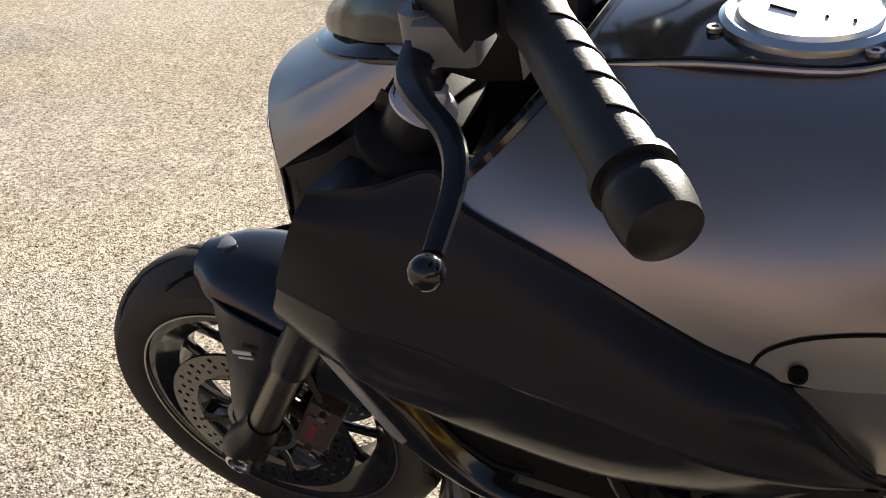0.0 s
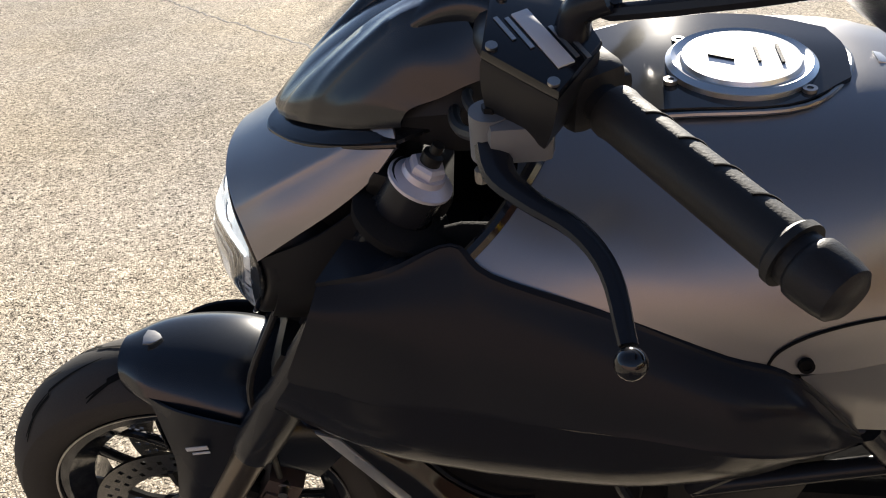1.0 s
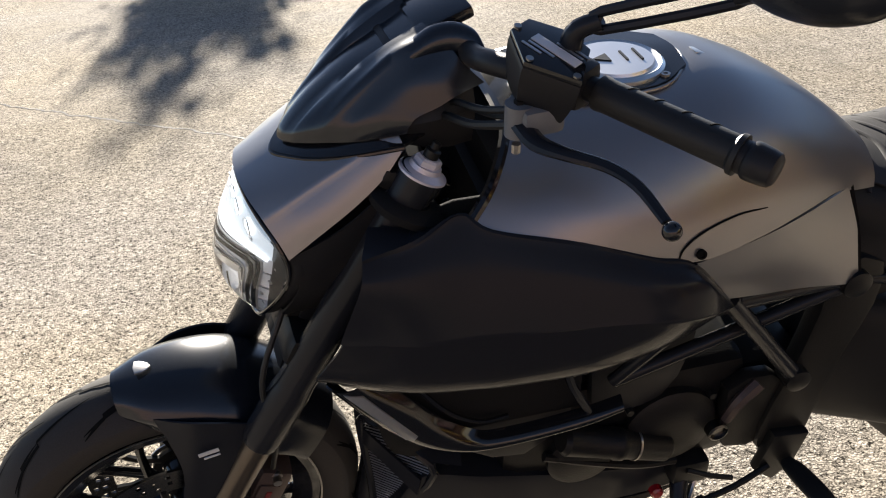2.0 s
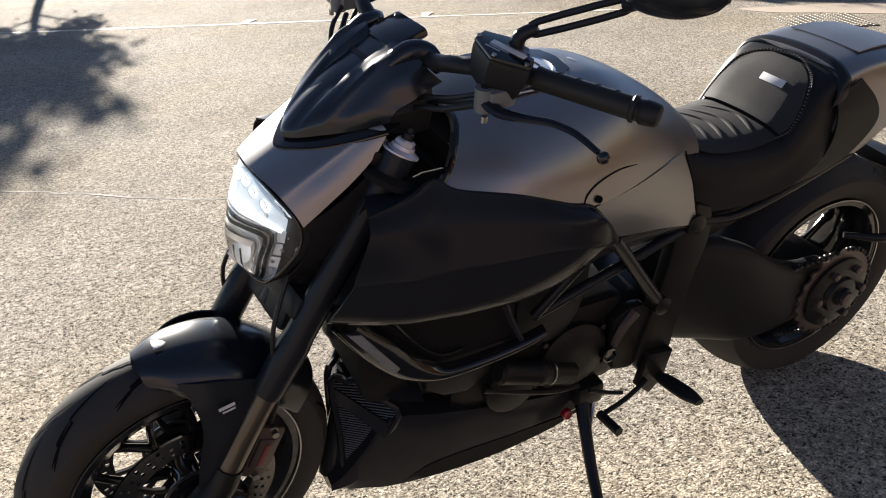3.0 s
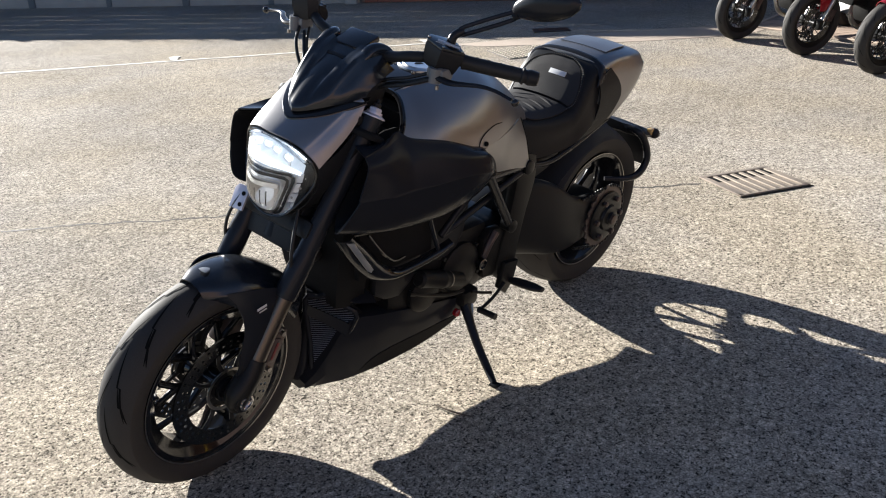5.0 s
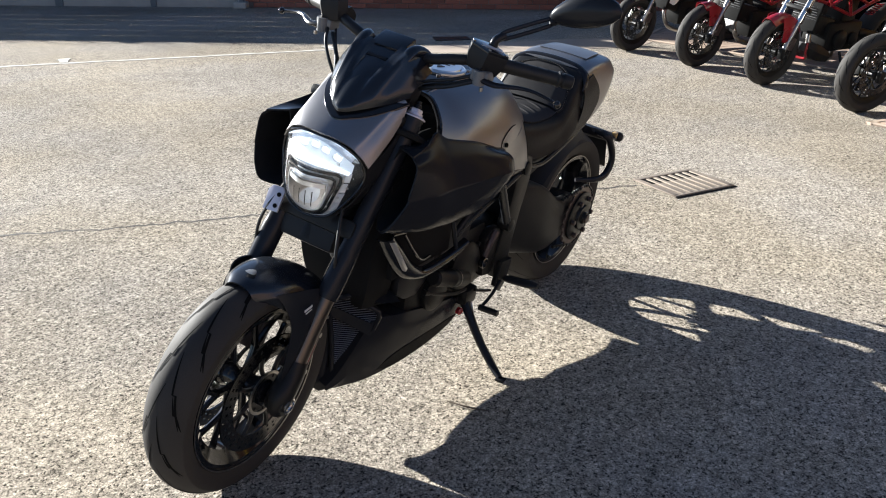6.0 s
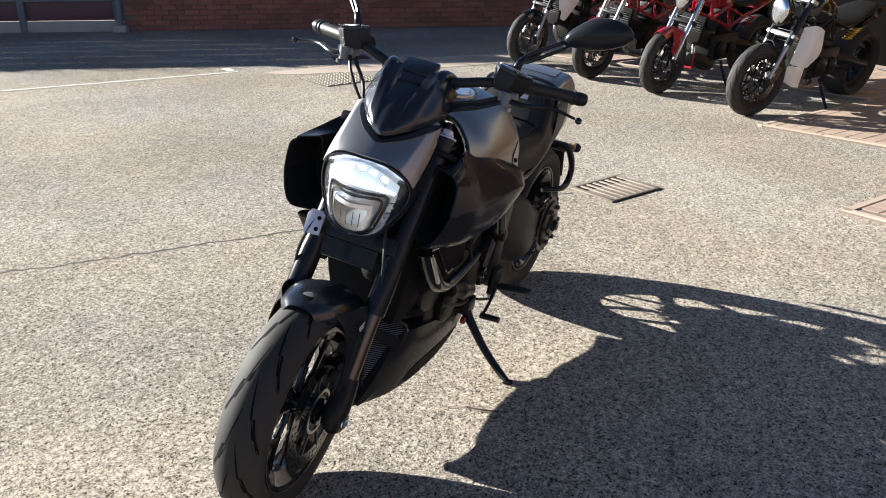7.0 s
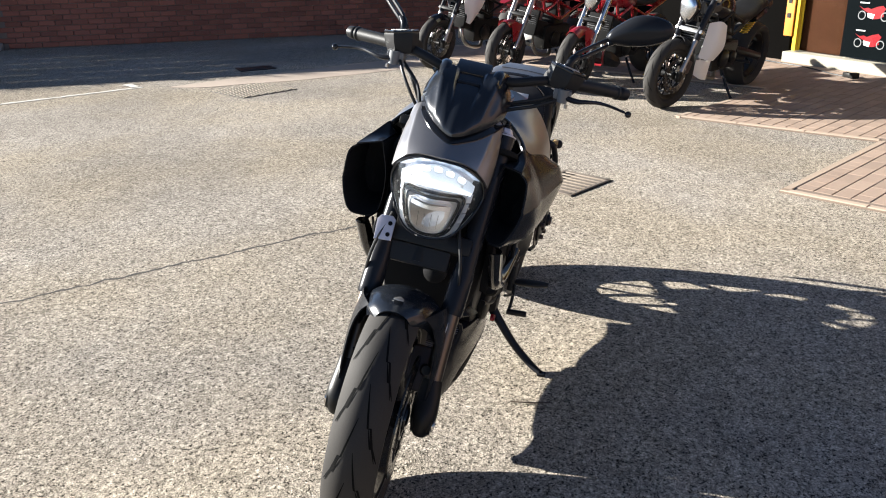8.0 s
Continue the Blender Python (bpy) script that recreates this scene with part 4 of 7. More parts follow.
part("screen_lip", shell(lip_rows, 0.004, 3, 4), "gloss", screen, "glossy black lip lying on the cowl", SC)
part("lip_edge", sweep([(x - 0.001, y, z - 0.001) for x, y, z in lip_rows[0]], 0.0032, 8, 4), "gloss", screen, "", SC)
part("blade_base", loft([[(x, -w, z0), (x, w, z0), (x, w * 0.86, z1), (x, -w * 0.86, z1)] for x, w, z0, z1 in ((-0.520, 0.020, 0.975, 0.996), (-0.47, 0.062, 0.99, 1.030), (-0.42, 0.088, 1.0, 1.058), (-0.36, 0.096, 0.985, 1.085), (-0.315, 0.085, 0.98, 1.09))], 3, 2), "plastic", screen, "black housing under the screen", SC)
for s in (-1, 1):
    horn = loft([[(x + 0.3 * r * math.sin(a), s * (yy + r * math.cos(a)), z + r * math.sin(a)) for a in np.linspace(0, 2 * math.pi, 11)[:-1]]
                 for x, yy, z, r in ((-0.412, 0.070, 1.090, 0.003), (-0.394, 0.070, 1.101, 0.0125), (-0.366, 0.071, 1.115, 0.0180), (-0.338, 0.075, 1.117, 0.0190), (-0.318, 0.085, 1.110, 0.0185), (-0.312, 0.100, 1.101, 0.016))], 4, 3)
    part("screen_horn", horn, "screenblack", screen, "rounded black bar cover", SC)
part("display", rbox((0.072, 0.096, 0.016), (-0.332, 0, 1.122), 0.006, pose(0, 0, 0, 0, -18, 0)), "gloss", screen, "dark instrument display", SC)
part("deck_step", rbox((0.010, 0.058, 0.006), (-0.400, 0, 1.097), 0.002, pose(0, 0, 0, 0, -30, 0)), "plastic", screen, "", SC)

# handlebar and controls
HB = STEER @ Matrix.Translation((0.006, -0.031, 0.008))
bar_pts = [(-0.325, -0.045, 1.098), (-0.330, -0.10, 1.103), (-0.326, -0.15, 1.117), (-0.300, -0.203, 1.125), (-0.256, -0.252, 1.122), (-0.175, -0.388, 1.109)]
full_bar = bar_pts[::-1] + [(x, -y, z) for x, y, z in bar_pts]
handlebar = part("handlebar", sweep(full_bar, 0.0135, 12, 4), "plastic", bike, "black tapered handlebar", HB)
gd = (Vector(bar_pts[5]) - Vector(bar_pts[4])).normalized()
for s in (-1, 1):
    def mir(v):
        return Vector((v[0], v[1] * (-s), v[2]))
    g0, g1 = Vector(bar_pts[4]) + gd * 0.005, Vector(bar_pts[5]) + gd * 0.0
    d = mir(gd)
    prof = [(0.018, 0.0), (0.0185, 0.004)]
    L = (g1 - g0).length
    for i in range(1, 19):
        prof.append((0.0175, 0.004 + (L - 0.014) * i / 19))
    prof += [(0.0175, L - 0.008), (0.0205, L - 0.005), (0.0205, L)]
    grip = part("grip", lathe([(0.013, 0)] + prof + [(0.013, L)], mir(g0), d, 24), "rubber", handlebar, "black rubber grip", HB)
    gu = d.cross(Vector((0, 0, 1))).normalized()
    gw = gu.cross(d)
    gw *= 1 if gw.z > 0 else -1
    gu *= 1 if gu.x < 0 else -1
    for k in range(4):
        arcp = [tuple(mir(g0) + d * (L * (0.20 + 0.19 * k) + 0.009 * j / 6) + (gu * math.cos(radians(86 + 11 * j)) + gw * math.sin(radians(86 + 11 * j))) * 0.0174) for j in range(7)]
        part("grip_groove", sweep(arcp, 0.0011, 6, 2), "groove", grip, "", HB)
    part("bar_end", lathe([(0.0, 0.0), (0.0165, 0.0), (0.0165, 0.006), (0.0190, 0.009), (0.0192, 0.014), (0.0182, 0.026), (0.0168, 0.033), (0.0130, 0.036), (0.0, 0.037)], mir(g1), d, 24), "plastic", handlebar, "black bar end weight", HB)
    # switch pod
    c0 = mir(Vector(bar_pts[4]) - gd * 0.032)
    rotm = Matrix.Translation(c0) @ d.to_track_quat("X", "Z").to_matrix().to_4x4()
    pod = part("switch_pod", joined(rbox((0.052, 0.042, 0.046), (0, 0, 0), 0.010), rbox((0.030, 0.030, 0.040), (0.005, 0.018, -0.012), 0.008)), "plastic", handlebar, "black switch pod", HB @ rotm)
    for k in range(3):
        part("button", rbox((0.014, 0.010, 0.008), (-0.014 + 0.014 * k, -0.02 * s, 0.016 - 0.010 * k), 0.003), "dark", pod, "", HB @ rotm)
    part("clamp_ring", lathe([(0.0135, 0), (0.023, 0.0), (0.023, 0.022), (0.0135, 0.022)], mir(Vector(bar_pts[4]) - gd * 0.078), d, 20), "dark", handlebar, "", HB)
    # reservoir
    shape = [(0.009, -0.052), (-0.037, -0.014), (-0.030, 0.038), (-0.004, 0.052), (0.030, 0.026), (0.040, -0.006)]
    if s > 0:
        shape = [(x, -y) for x, y in shape][::-1]
    rm = Matrix.Translation(mir((-0.302, -0.230, 1.136))) @ Matrix.Rotation(radians(-13 * s), 4, "X") @ Matrix.Rotation(radians(5), 4, "Y")
    res = part("fluid_reservoir", loft([[(x * f, y * f, z) for x, y in shape] for z, f in ((-0.030, 0.70), (-0.026, 0.80), (0.0, 0.95), (0.020, 0.99), (0.0255, 0.97))], 2, 1), "plastic", bike, "black angular fluid reservoir", HB @ rm)
    lid = part("lid", slab([(x * 0.985, y * 0.985) for x, y in shape], 0.009, Matrix.Translation((0, 0, 0.029)), 0.003), "gloss", res, "black screwed lid with pale lettering bar", HB @ rm)
    part("print_bar", rbox((0.056, 0.012, 0.0015), (0.002, 0.004 * s, 0.0345), 0.0004, pose(0, 0, 0, 0, 0, 118 * -s)), "print", lid, "pale lettering bar", HB @ rm)
    for k in (-2, -1, 1, 2):
        part("fine_print", rbox((0.040 - 0.008 * abs(k), 0.003, 0.0008), (0.009 * k + (0.006 if k > 0 else -0.003), (0.003 + 0.004 * k) * s, 0.0343), 0, pose(0, 0, 0, 0, 0, 118 * -s)), "alu", lid, "", HB @ rm)
    for px, py in ((0.006, -0.044), (0.030, 0.012), (-0.022, 0.038), (-0.030, -0.012)):
        part("screw", lathe([(0, 0), (0.004, 0), (0.004, 0.002), (0, 0.002)], (px, py if s < 0 else -py, 0.0338), (0, 0, 1), 10), "steel", lid, "", HB @ rm)
    # lever with its ball end
    piv = mir((-0.332, -0.238, 1.096))
    lev = [piv, mir((-0.328, -0.275, 1.090)), mir((-0.310, -0.306, 1.091)), mir((-0.283, -0.336, 1.090)), mir((-0.268, -0.370, 1.086)), mir((-0.264, -0.417, 1.077))]
    lever = part("lever", sweep(lev, [0.013, 0.0115, 0.009, 0.0078, 0.0068, 0.0056], 10, 4, 0.62), "black", bike, "black clutch lever with ball end" if s < 0 else "black brake lever with ball end", HB)
    tip = bmesh.new()
    bmesh.ops.create_uvsphere(tip, u_segments=16, v_segments=10, radius=0.0094)
    bmesh.ops.translate(tip, vec=mir((-0.264, -0.427, 1.074)), verts=tip.verts)
    part("ball_end", tip, "gloss", lever, "", HB)
    part("bracket", joined(rbox((0.045, 0.05, 0.030), mir((-0.312, -0.236, 1.100)), 0.008), lathe([(0.0, -0.016), (0.015, -0.016), (0.015, 0.020), (0.0, 0.020)], piv, (0, 0, 1), 18)), "frameGrey", lever, "grey cast lever bracket", HB)
    part("pivot_bolt", lathe([(0, 0), (0.006, 0), (0.006, 0.004), (0, 0.004)], piv + Vector((0, 0, 0.020)), (0, 0, 1), 6), "dark", lever, "", HB)
    part("adjuster", lathe([(0, 0), (0.005, 0.0), (0.005, 0.010), (0, 0.010)], piv + Vector((-0.008, 0.014 * s, -0.028)), (0, 0, 1), 8), "steel", lever, "", HB)
    # mirror
    root = mir((-0.276, -0.232, 1.140))
    arm_pts = [root, mir((-0.276, -0.236, 1.180)), mir((-0.256, -0.250, 1.196)), mir((-0.165, -0.325, 1.238)), mir((-0.158, -0.345, 1.250))]
    mirror = part("mirror", loft([[tuple(mir((-0.165 + dx + 0.05 * (yy + 0.43), yy + r * 0.0, 0)) + Vector((rx * math.cos(a), 0, 1.285 + dz + rz * math.sin(a)))) for a in np.linspace(0, 2 * math.pi, 11)[:-1]]
                                  for yy, rx, rz, dz, dx in ((-0.318, 0.004, 0.006, -0.034, 0), (-0.332, 0.018, 0.022, -0.026, 0), (-0.380, 0.026, 0.042, -0.004, 0), (-0.430, 0.026, 0.042, 0.008, 0), (-0.475, 0.020, 0.028, 0.016, 0), (-0.497, 0.004, 0.008, 0.018, 0)) for r in (0,)], 4, 3), "black", bike, "black almond-shaped rear-view mirror on a slotted stalk", HB)
    a, b = arm_pts[2], arm_pts[3]
    side = (b - a).cross(Vector((0, 0, 1))).normalized() * 0.011
    upv = Vector((0, 0, 0.010))
    stalk = joined(sweep([tuple(p) for p in arm_pts[:3]], [0.014, 0.011, 0.010], 10, 4),
                   sweep([tuple(a), tuple(a + upv * 0.9), tuple(b + upv * 0.9), tuple(b)], 0.0055, 8, 3),
                   sweep([tuple(a), tuple(a - upv), tuple(b - upv), tuple(b)], 0.0055, 8, 3),
                   sweep([tuple(b), tuple(arm_pts[4]), tuple(arm_pts[4] + Vector((0.0, -0.02 * (-s) * -1, 0.005)))], [0.012, 0.011, 0.010], 8, 3))
    part("stalk", stalk, "black", mirror, "slotted black mirror stalk", HB)
    part("mirror_glass", loft([[tuple(mir((-0.135 + 0.05 * (yy + 0.43), yy, 1.289 + dz + rz * math.sin(a))) + Vector((0.0015 * math.cos(a), 0, 0))) for a in np.linspace(0, 2 * math.pi, 11)[:-1]]
                               for yy, rz, dz in ((-0.335, 0.016, -0.028), (-0.380, 0.036, -0.008), (-0.430, 0.036, 0.004), (-0.475, 0.020, 0.012))], 4, 3), "chrome", mirror, "mirror glass", HB)
    # cables from the controls
    for k, (dx, dz, rad) in enumerate(((0.0, 0.0, 0.0045), (0.018, -0.012, 0.0038), (-0.012, -0.016, 0.0052))):
        if s < 0:
            run = [(-0.322 + dx, -0.226, 1.100 + dz), (-0.345 + dx, -0.170, 1.074 + dz), (-0.352 + dx, -0.105, 1.050 + dz), (-0.345 + dx, -0.040, 1.010 + dz)]
        else:
            run = [(-0.322 + dx, -0.226 + 0.012 * k, 1.100 + dz), (-0.368 + dx, -0.196 + 0.022 * k, 1.062 + dz), (-0.385 + 1.6 * dx, -0.150 + 0.012 * k, 1.000 + dz), (-0.360 + dx, -0.09, 0.910 + dz)]
        part("cable", sweep([tuple(mir(v)) for v in run], rad, 8, 5), "rubber", bike, "black control cable", HB)


# tank
tank_half = {
    -0.18: [(0, 1.002), (0.085, 1.002), (0.155, 0.978), (0.215, 0.925), (0.240, 0.872)],
    -0.06: [(0, 1.008), (0.09, 1.006), (0.165, 0.975), (0.222, 0.905), (0.242, 0.838)],
    0.04: [(0, 1.011), (0.085, 1.003), (0.158, 0.966), (0.203, 0.900), (0.220, 0.838)],
    0.13: [(0, 0.980), (0.075, 0.972), (0.138, 0.935), (0.174, 0.884), (0.188, 0.842)],
    0.21: [(0, 0.935), (0.062, 0.928), (0.108, 0.898), (0.138, 0.862), (0.150, 0.838)],
    0.262: [(0, 0.899), (0.055, 0.892), (0.092, 0.868), (0.114, 0.838), (0.124, 0.815)],
    0.312: [(0, 0.858), (0.046, 0.853), (0.078, 0.838), (0.096, 0.820), (0.104, 0.800)],
}
nose = [[(-0.262, 0, 0.990), (-0.262, 0.070, 0.989), (-0.268, 0.118, 0.982), (-0.300, 0.168, 0.952), (-0.335, 0.198, 0.922)],
        [(-0.232, 0, 0.997), (-0.232, 0.078, 0.996), (-0.236, 0.138, 0.975), (-0.262, 0.192, 0.934), (-0.285, 0.222, 0.893)]]
net = [[(x, -y, z) for x, y, z in r[:0:-1]] + r for r in nose]
for x, hp in tank_half.items():
    net.append([(x, -y, z) for y, z in hp[:0:-1]] + [(x, y, z) for y, z in hp])
tank = part("fuel_tank", shell(net, 0.004, 4, 3), "paint", bike, "satin grey fuel tank with faint reddish reflections")
part("tank_base", loft([[(x, s * w, z) for s, z in ((-1, z0), (1, z0), (1, z1), (-1, z1))] for x, w, z0, z1 in ((-0.30, 0.15, 0.70, 0.90), (-0.1, 0.19, 0.68, 0.90), (0.1, 0.17, 0.66, 0.86), (0.25, 0.12, 0.62, 0.80))], 3, 1), "plastic", tank, "black tank underside")
plate = part("cap_plate", shell([[(-0.265, -0.085, 0.988), (-0.265, 0, 0.992), (-0.265, 0.085, 0.988)], [(-0.16, -0.098, 1.008), (-0.16, 0, 1.012), (-0.16, 0.098, 1.008)], [(-0.06, -0.096, 1.010), (-0.055, 0, 1.016), (-0.06, 0.085, 1.013)], [(0.000, -0.056, 1.014), (0.007, 0, 1.016), (0.000, 0.046, 1.015)]], 0.006, 4, 4), "gloss", tank, "glossy black plate round the fuel cap")
part("plate_edge", sweep([(-0.26, -0.087, 0.990), (-0.16, -0.100, 1.008), (-0.06, -0.098, 1.011), (-0.015, -0.068, 1.014), (0.010, -0.01, 1.017), (-0.015, 0.056, 1.016), (-0.06, 0.086, 1.014), (-0.16, 0.100, 1.008), (-0.26, 0.087, 0.990)], 0.003, 8, 4), "steel", plate, "polished plate edge")
CAP = (-0.090, -0.024, 1.016)
cap = part("fuel_cap", lathe([(0.0, 0.0), (0.068, 0.0), (0.068, 0.006), (0.063, 0.010), (0.058, 0.007), (0.055, 0.007), (0.053, 0.011), (0.0, 0.012)], CAP, (0, 0, 1), 48), "cap", tank, "brushed metal fuel cap")
part("cap_arrow", slab([(-0.030, 0.0), (-0.008, -0.012), (-0.008, 0.012)], 0.002, Matrix.Translation((CAP[0], CAP[1], CAP[2] + 0.0122)), 0), "dark", cap, "dark arrow mark")
part("cap_slot", rbox((0.003, 0.030, 0.0015), (CAP[0] + 0.014, CAP[1], CAP[2] + 0.0122), 0), "dark", cap, "")
part("cap_hinge", rbox((0.003, 0.036, 0.0015), (CAP[0] + 0.034, CAP[1], CAP[2] + 0.0122), 0), "dark", cap, "")
for a in (8, 62, 134, 206, 314):
    part("cap_bolt", lathe([(0, 0), (0.0065, 0), (0.0065, 0.004), (0.003, 0.004), (0.003, 0.002), (0, 0.002)], (CAP[0] + 0.073 * math.cos(radians(a)), CAP[1] + 0.073 * math.sin(radians(a)), 1.0168), (0, 0, 1), 14), "steel", plate)
part("tank_tag", rbox((0.040, 0.022, 0.004), (0.052, -0.010, 1.010), 0.001, pose(0, 0, 0, 0, 14, 0)), "silver", tank, "small grey tag behind the cap")
for s in (-1, 1):
    panel = [[(-0.048, s * 0.238, 0.832), (0.05, s * 0.214, 0.834), (0.13, s * 0.190, 0.840), (0.240, s * 0.134, 0.830)],
             [(-0.02, s * 0.230, 0.79), (0.065, s * 0.211, 0.775), (0.15, s * 0.186, 0.765), (0.268, s * 0.150, 0.752)],
             [(0.020, s * 0.212, 0.735), (0.09, s * 0.192, 0.712), (0.18, s * 0.176, 0.692), (0.288, s * 0.162, 0.664)]]
    sp = part("tank_side_panel", shell(panel, -0.004 * s, 4, 4), "paint", bike, "grey side panel below the tank")
    part("panel_bolt", lathe([(0, 0.002), (0.004, 0.002), (0.004, 0.004), (0.0068, 0.004), (0.0068, -0.004)], (-0.046, s * 0.2430, 0.848), (0, s, 0.28), 14), "groove", sp, "dark bolt hole")
    seam = [(-0.080, 0.2470, 0.840), (-0.070, 0.2425, 0.862), (-0.040, 0.2355, 0.878), (0.010, 0.2225, 0.884), (0.060, 0.2080, 0.877), (0.120, 0.1870, 0.868), (0.180, 0.1600, 0.855), (0.236, 0.1335, 0.836), (0.262, 0.1250, 0.816)]
    part("panel_seam", sweep([(x, s * y, z) for x, y, z in seam], 0.0015, 6, 4), "groove", sp, "dark seam round the side panel")
    part("panel_edge", sweep([(0.252, s * 0.128, 0.826), (0.270, s * 0.150, 0.752), (0.290, s * 0.162, 0.662)], 0.005, 6, 4), "groove", sp, "dark gap behind the panel")
    # black air scoop beside the tank
    S = [[(-0.455, 0.162, 0.912 if s < 0 else 0.920), (-0.470, 0.214, 0.906), (-0.479, 0.238, 0.880), (-0.508, 0.243, 0.815), (-0.536, 0.230, 0.757), (-0.547, 0.206, 0.722), (-0.520, 0.165, 0.712)],
         [(-0.395, 0.172, 0.908), (-0.405, 0.212, 0.918), (-0.408, 0.242, 0.876), (-0.418, 0.264, 0.810), (-0.428, 0.262, 0.750), (-0.432, 0.240, 0.702), (-0.42, 0.180, 0.685)],
         [(-0.350, 0.176, 0.905), (-0.348, 0.196, 0.934), (-0.346, 0.238, 0.874), (-0.345, 0.269, 0.808), (-0.345, 0.271, 0.746), (-0.345, 0.250, 0.694), (-0.345, 0.185, 0.672)],
         [(-0.312, 0.200, 0.900), (-0.312, 0.214, 0.915), (-0.308, 0.246, 0.868), (-0.302, 0.274, 0.808), (-0.300, 0.275, 0.742), (-0.298, 0.252, 0.690), (-0.295, 0.185, 0.668)],
         [(-0.205, 0.220, 0.884), (-0.205, 0.236, 0.890), (-0.200, 0.264, 0.856), (-0.192, 0.288, 0.808), (-0.188, 0.284, 0.742), (-0.186, 0.256, 0.690), (-0.185, 0.185, 0.668)],
         [(-0.112, 0.230, 0.850), (-0.112, 0.247, 0.856), (-0.104, 0.276, 0.838), (-0.096, 0.295, 0.800), (-0.092, 0.282, 0.750), (-0.090, 0.252, 0.708), (-0.090, 0.185, 0.684)],
         [(-0.052, 0.230, 0.826), (-0.052, 0.245, 0.832), (-0.040, 0.268, 0.812), (-0.030, 0.272, 0.778), (-0.025, 0.256, 0.746), (-0.022, 0.238, 0.722), (-0.02, 0.19, 0.706)],
         [(0.020, 0.215, 0.738), (0.022, 0.226, 0.740), (0.024, 0.229, 0.738), (0.026, 0.229, 0.733), (0.028, 0.225, 0.728), (0.028, 0.215, 0.722), (0.026, 0.20, 0.718)]]

    S = [r[:4] + [(r[3][0] - 0.001, r[3][1] + 0.0015, r[3][2] - 0.010)] + r[4:] for r in S[:7]] + [S[7][:4] + [S[7][3]] + S[7][4:]]

    S = [r[:2] + [(r[1][0] - 0.0005, r[1][1] + 0.003, r[1][2] - 0.004)] + r[2:] for r in S]

    def jog(z, k):
        return -k * max(0.0, min(1.0, (z - 0.73) / 0.17)) if s > 0 else 0.0
    S[0] = [(x + jog(z, 0.05), y + (0.008 if s > 0 and y > 0.2 else 0), z) for x, y, z in S[0]]
    S[1] = [(x + jog(z, 0.03), y, z) for x, y, z in S[1]]
    scoop = part("air_scoop", shell([[(x, s * y, z) for x, y, z in r] for r in S], 0.003 * s, 5, 4), "scoop", bike, "satin black air scoop beside the tank")
    lip = S[0] + [(-0.500 + jog(0.73, 0.05), 0.150, 0.742), (-0.478 + jog(0.83, 0.05), 0.142, 0.83)]
    duct = [[(x + dx, s * (0.2 + (y - 0.2) * f), 0.815 + (z - 0.815) * f) for x, y, z in lip] for dx, f in ((0.002, 0.985), (0.03, 0.93), (0.08, 0.86), (0.15, 0.80))]
    part("duct", shell([r + r[:1] for r in duct], 0.002, 3, 3), "plastic", scoop, "dark open air duct")
    part("duct_back", loft([[(x + 0.14, s * (0.2 + (y - 0.2) * f), 0.815 + (z - 0.815) * f) for x, y, z in lip] for f in (0.82, 0.3)], 2, 1), "radcore", scoop, "")
    part("scoop_bolt", lathe([(0, 0.0), (0.006, 0.0), (0.006, 0.003), (0, 0.003)], (-0.055, s * 0.236, 0.726), (0, s, -0.5), 12), "dark", scoop)
    # side cover of the radiator: a tapering strip that frames a dark opening, with a clear indicator in its front
    rows = []
    for xo, zo, xi, zi in ((-0.534, 0.690, -0.480, 0.686), (-0.484, 0.614, -0.425, 0.630), (-0.440, 0.560, -0.385, 0.580), (-0.405, 0.530, -0.350, 0.548), (-0.355, 0.509, -0.320, 0.530), (-0.300, 0.503, -0.285, 0.526), (-0.225, 0.506, -0.220, 0.528), (-0.155, 0.514, -0.150, 0.536), (-0.105, 0.530, -0.100, 0.546)):
        rows.append([(xi, s * 0.186, zi), (xi * 0.7 + xo * 0.3, s * 0.2035, zi * 0.7 + zo * 0.3), (xi * 0.3 + xo * 0.7, s * 0.2055, zi * 0.3 + zo * 0.7), (xo, s * 0.192, zo), (xo + 0.006, s * 0.178, zo - 0.002)])
    cov = part("radiator_cover", shell(rows, 0.003 * s, 4, 4), "gloss", bike, "glossy black radiator side cover")
    part("cover_bar", sweep([(-0.478, s * 0.190, 0.688), (-0.40, s * 0.196, 0.680), (-0.262, s * 0.198, 0.666)], 0.007, 8, 3), "gloss", cov)
    part("strut", sweep([(-0.205, s * 0.196, 0.664), (-0.185, s * 0.199, 0.600), (-0.155, s * 0.196, 0.536)], 0.007, 8, 3), "black", cov)
    part("rib", sweep([(-0.425, s * 0.190, 0.668), (-0.376, s * 0.196, 0.600), (-0.325, s * 0.190, 0.556), (-0.28, s * 0.186, 0.552)], 0.004, 6, 4), "gloss", cov)
    part("indicator", side_plate([(-0.516, 0.684), (-0.490, 0.676), (-0.420, 0.574), (-0.428, 0.566), (-0.440, 0.574)], s * 0.2075, 0.008, 0.003), "silver", cov, "clear front turn signal")
    part("scoop_insert", shell([[(-0.515, s * 0.2285, 0.727), (-0.47, s * 0.2445, 0.722), (-0.418, s * 0.2525, 0.714)], [(-0.517, s * 0.2240, 0.718), (-0.47, s * 0.2385, 0.711), (-0.424, s * 0.2465, 0.703)]], 0.002 * s, 3, 4), "coverGrey", scoop, "narrow glossy strip low on the scoop")
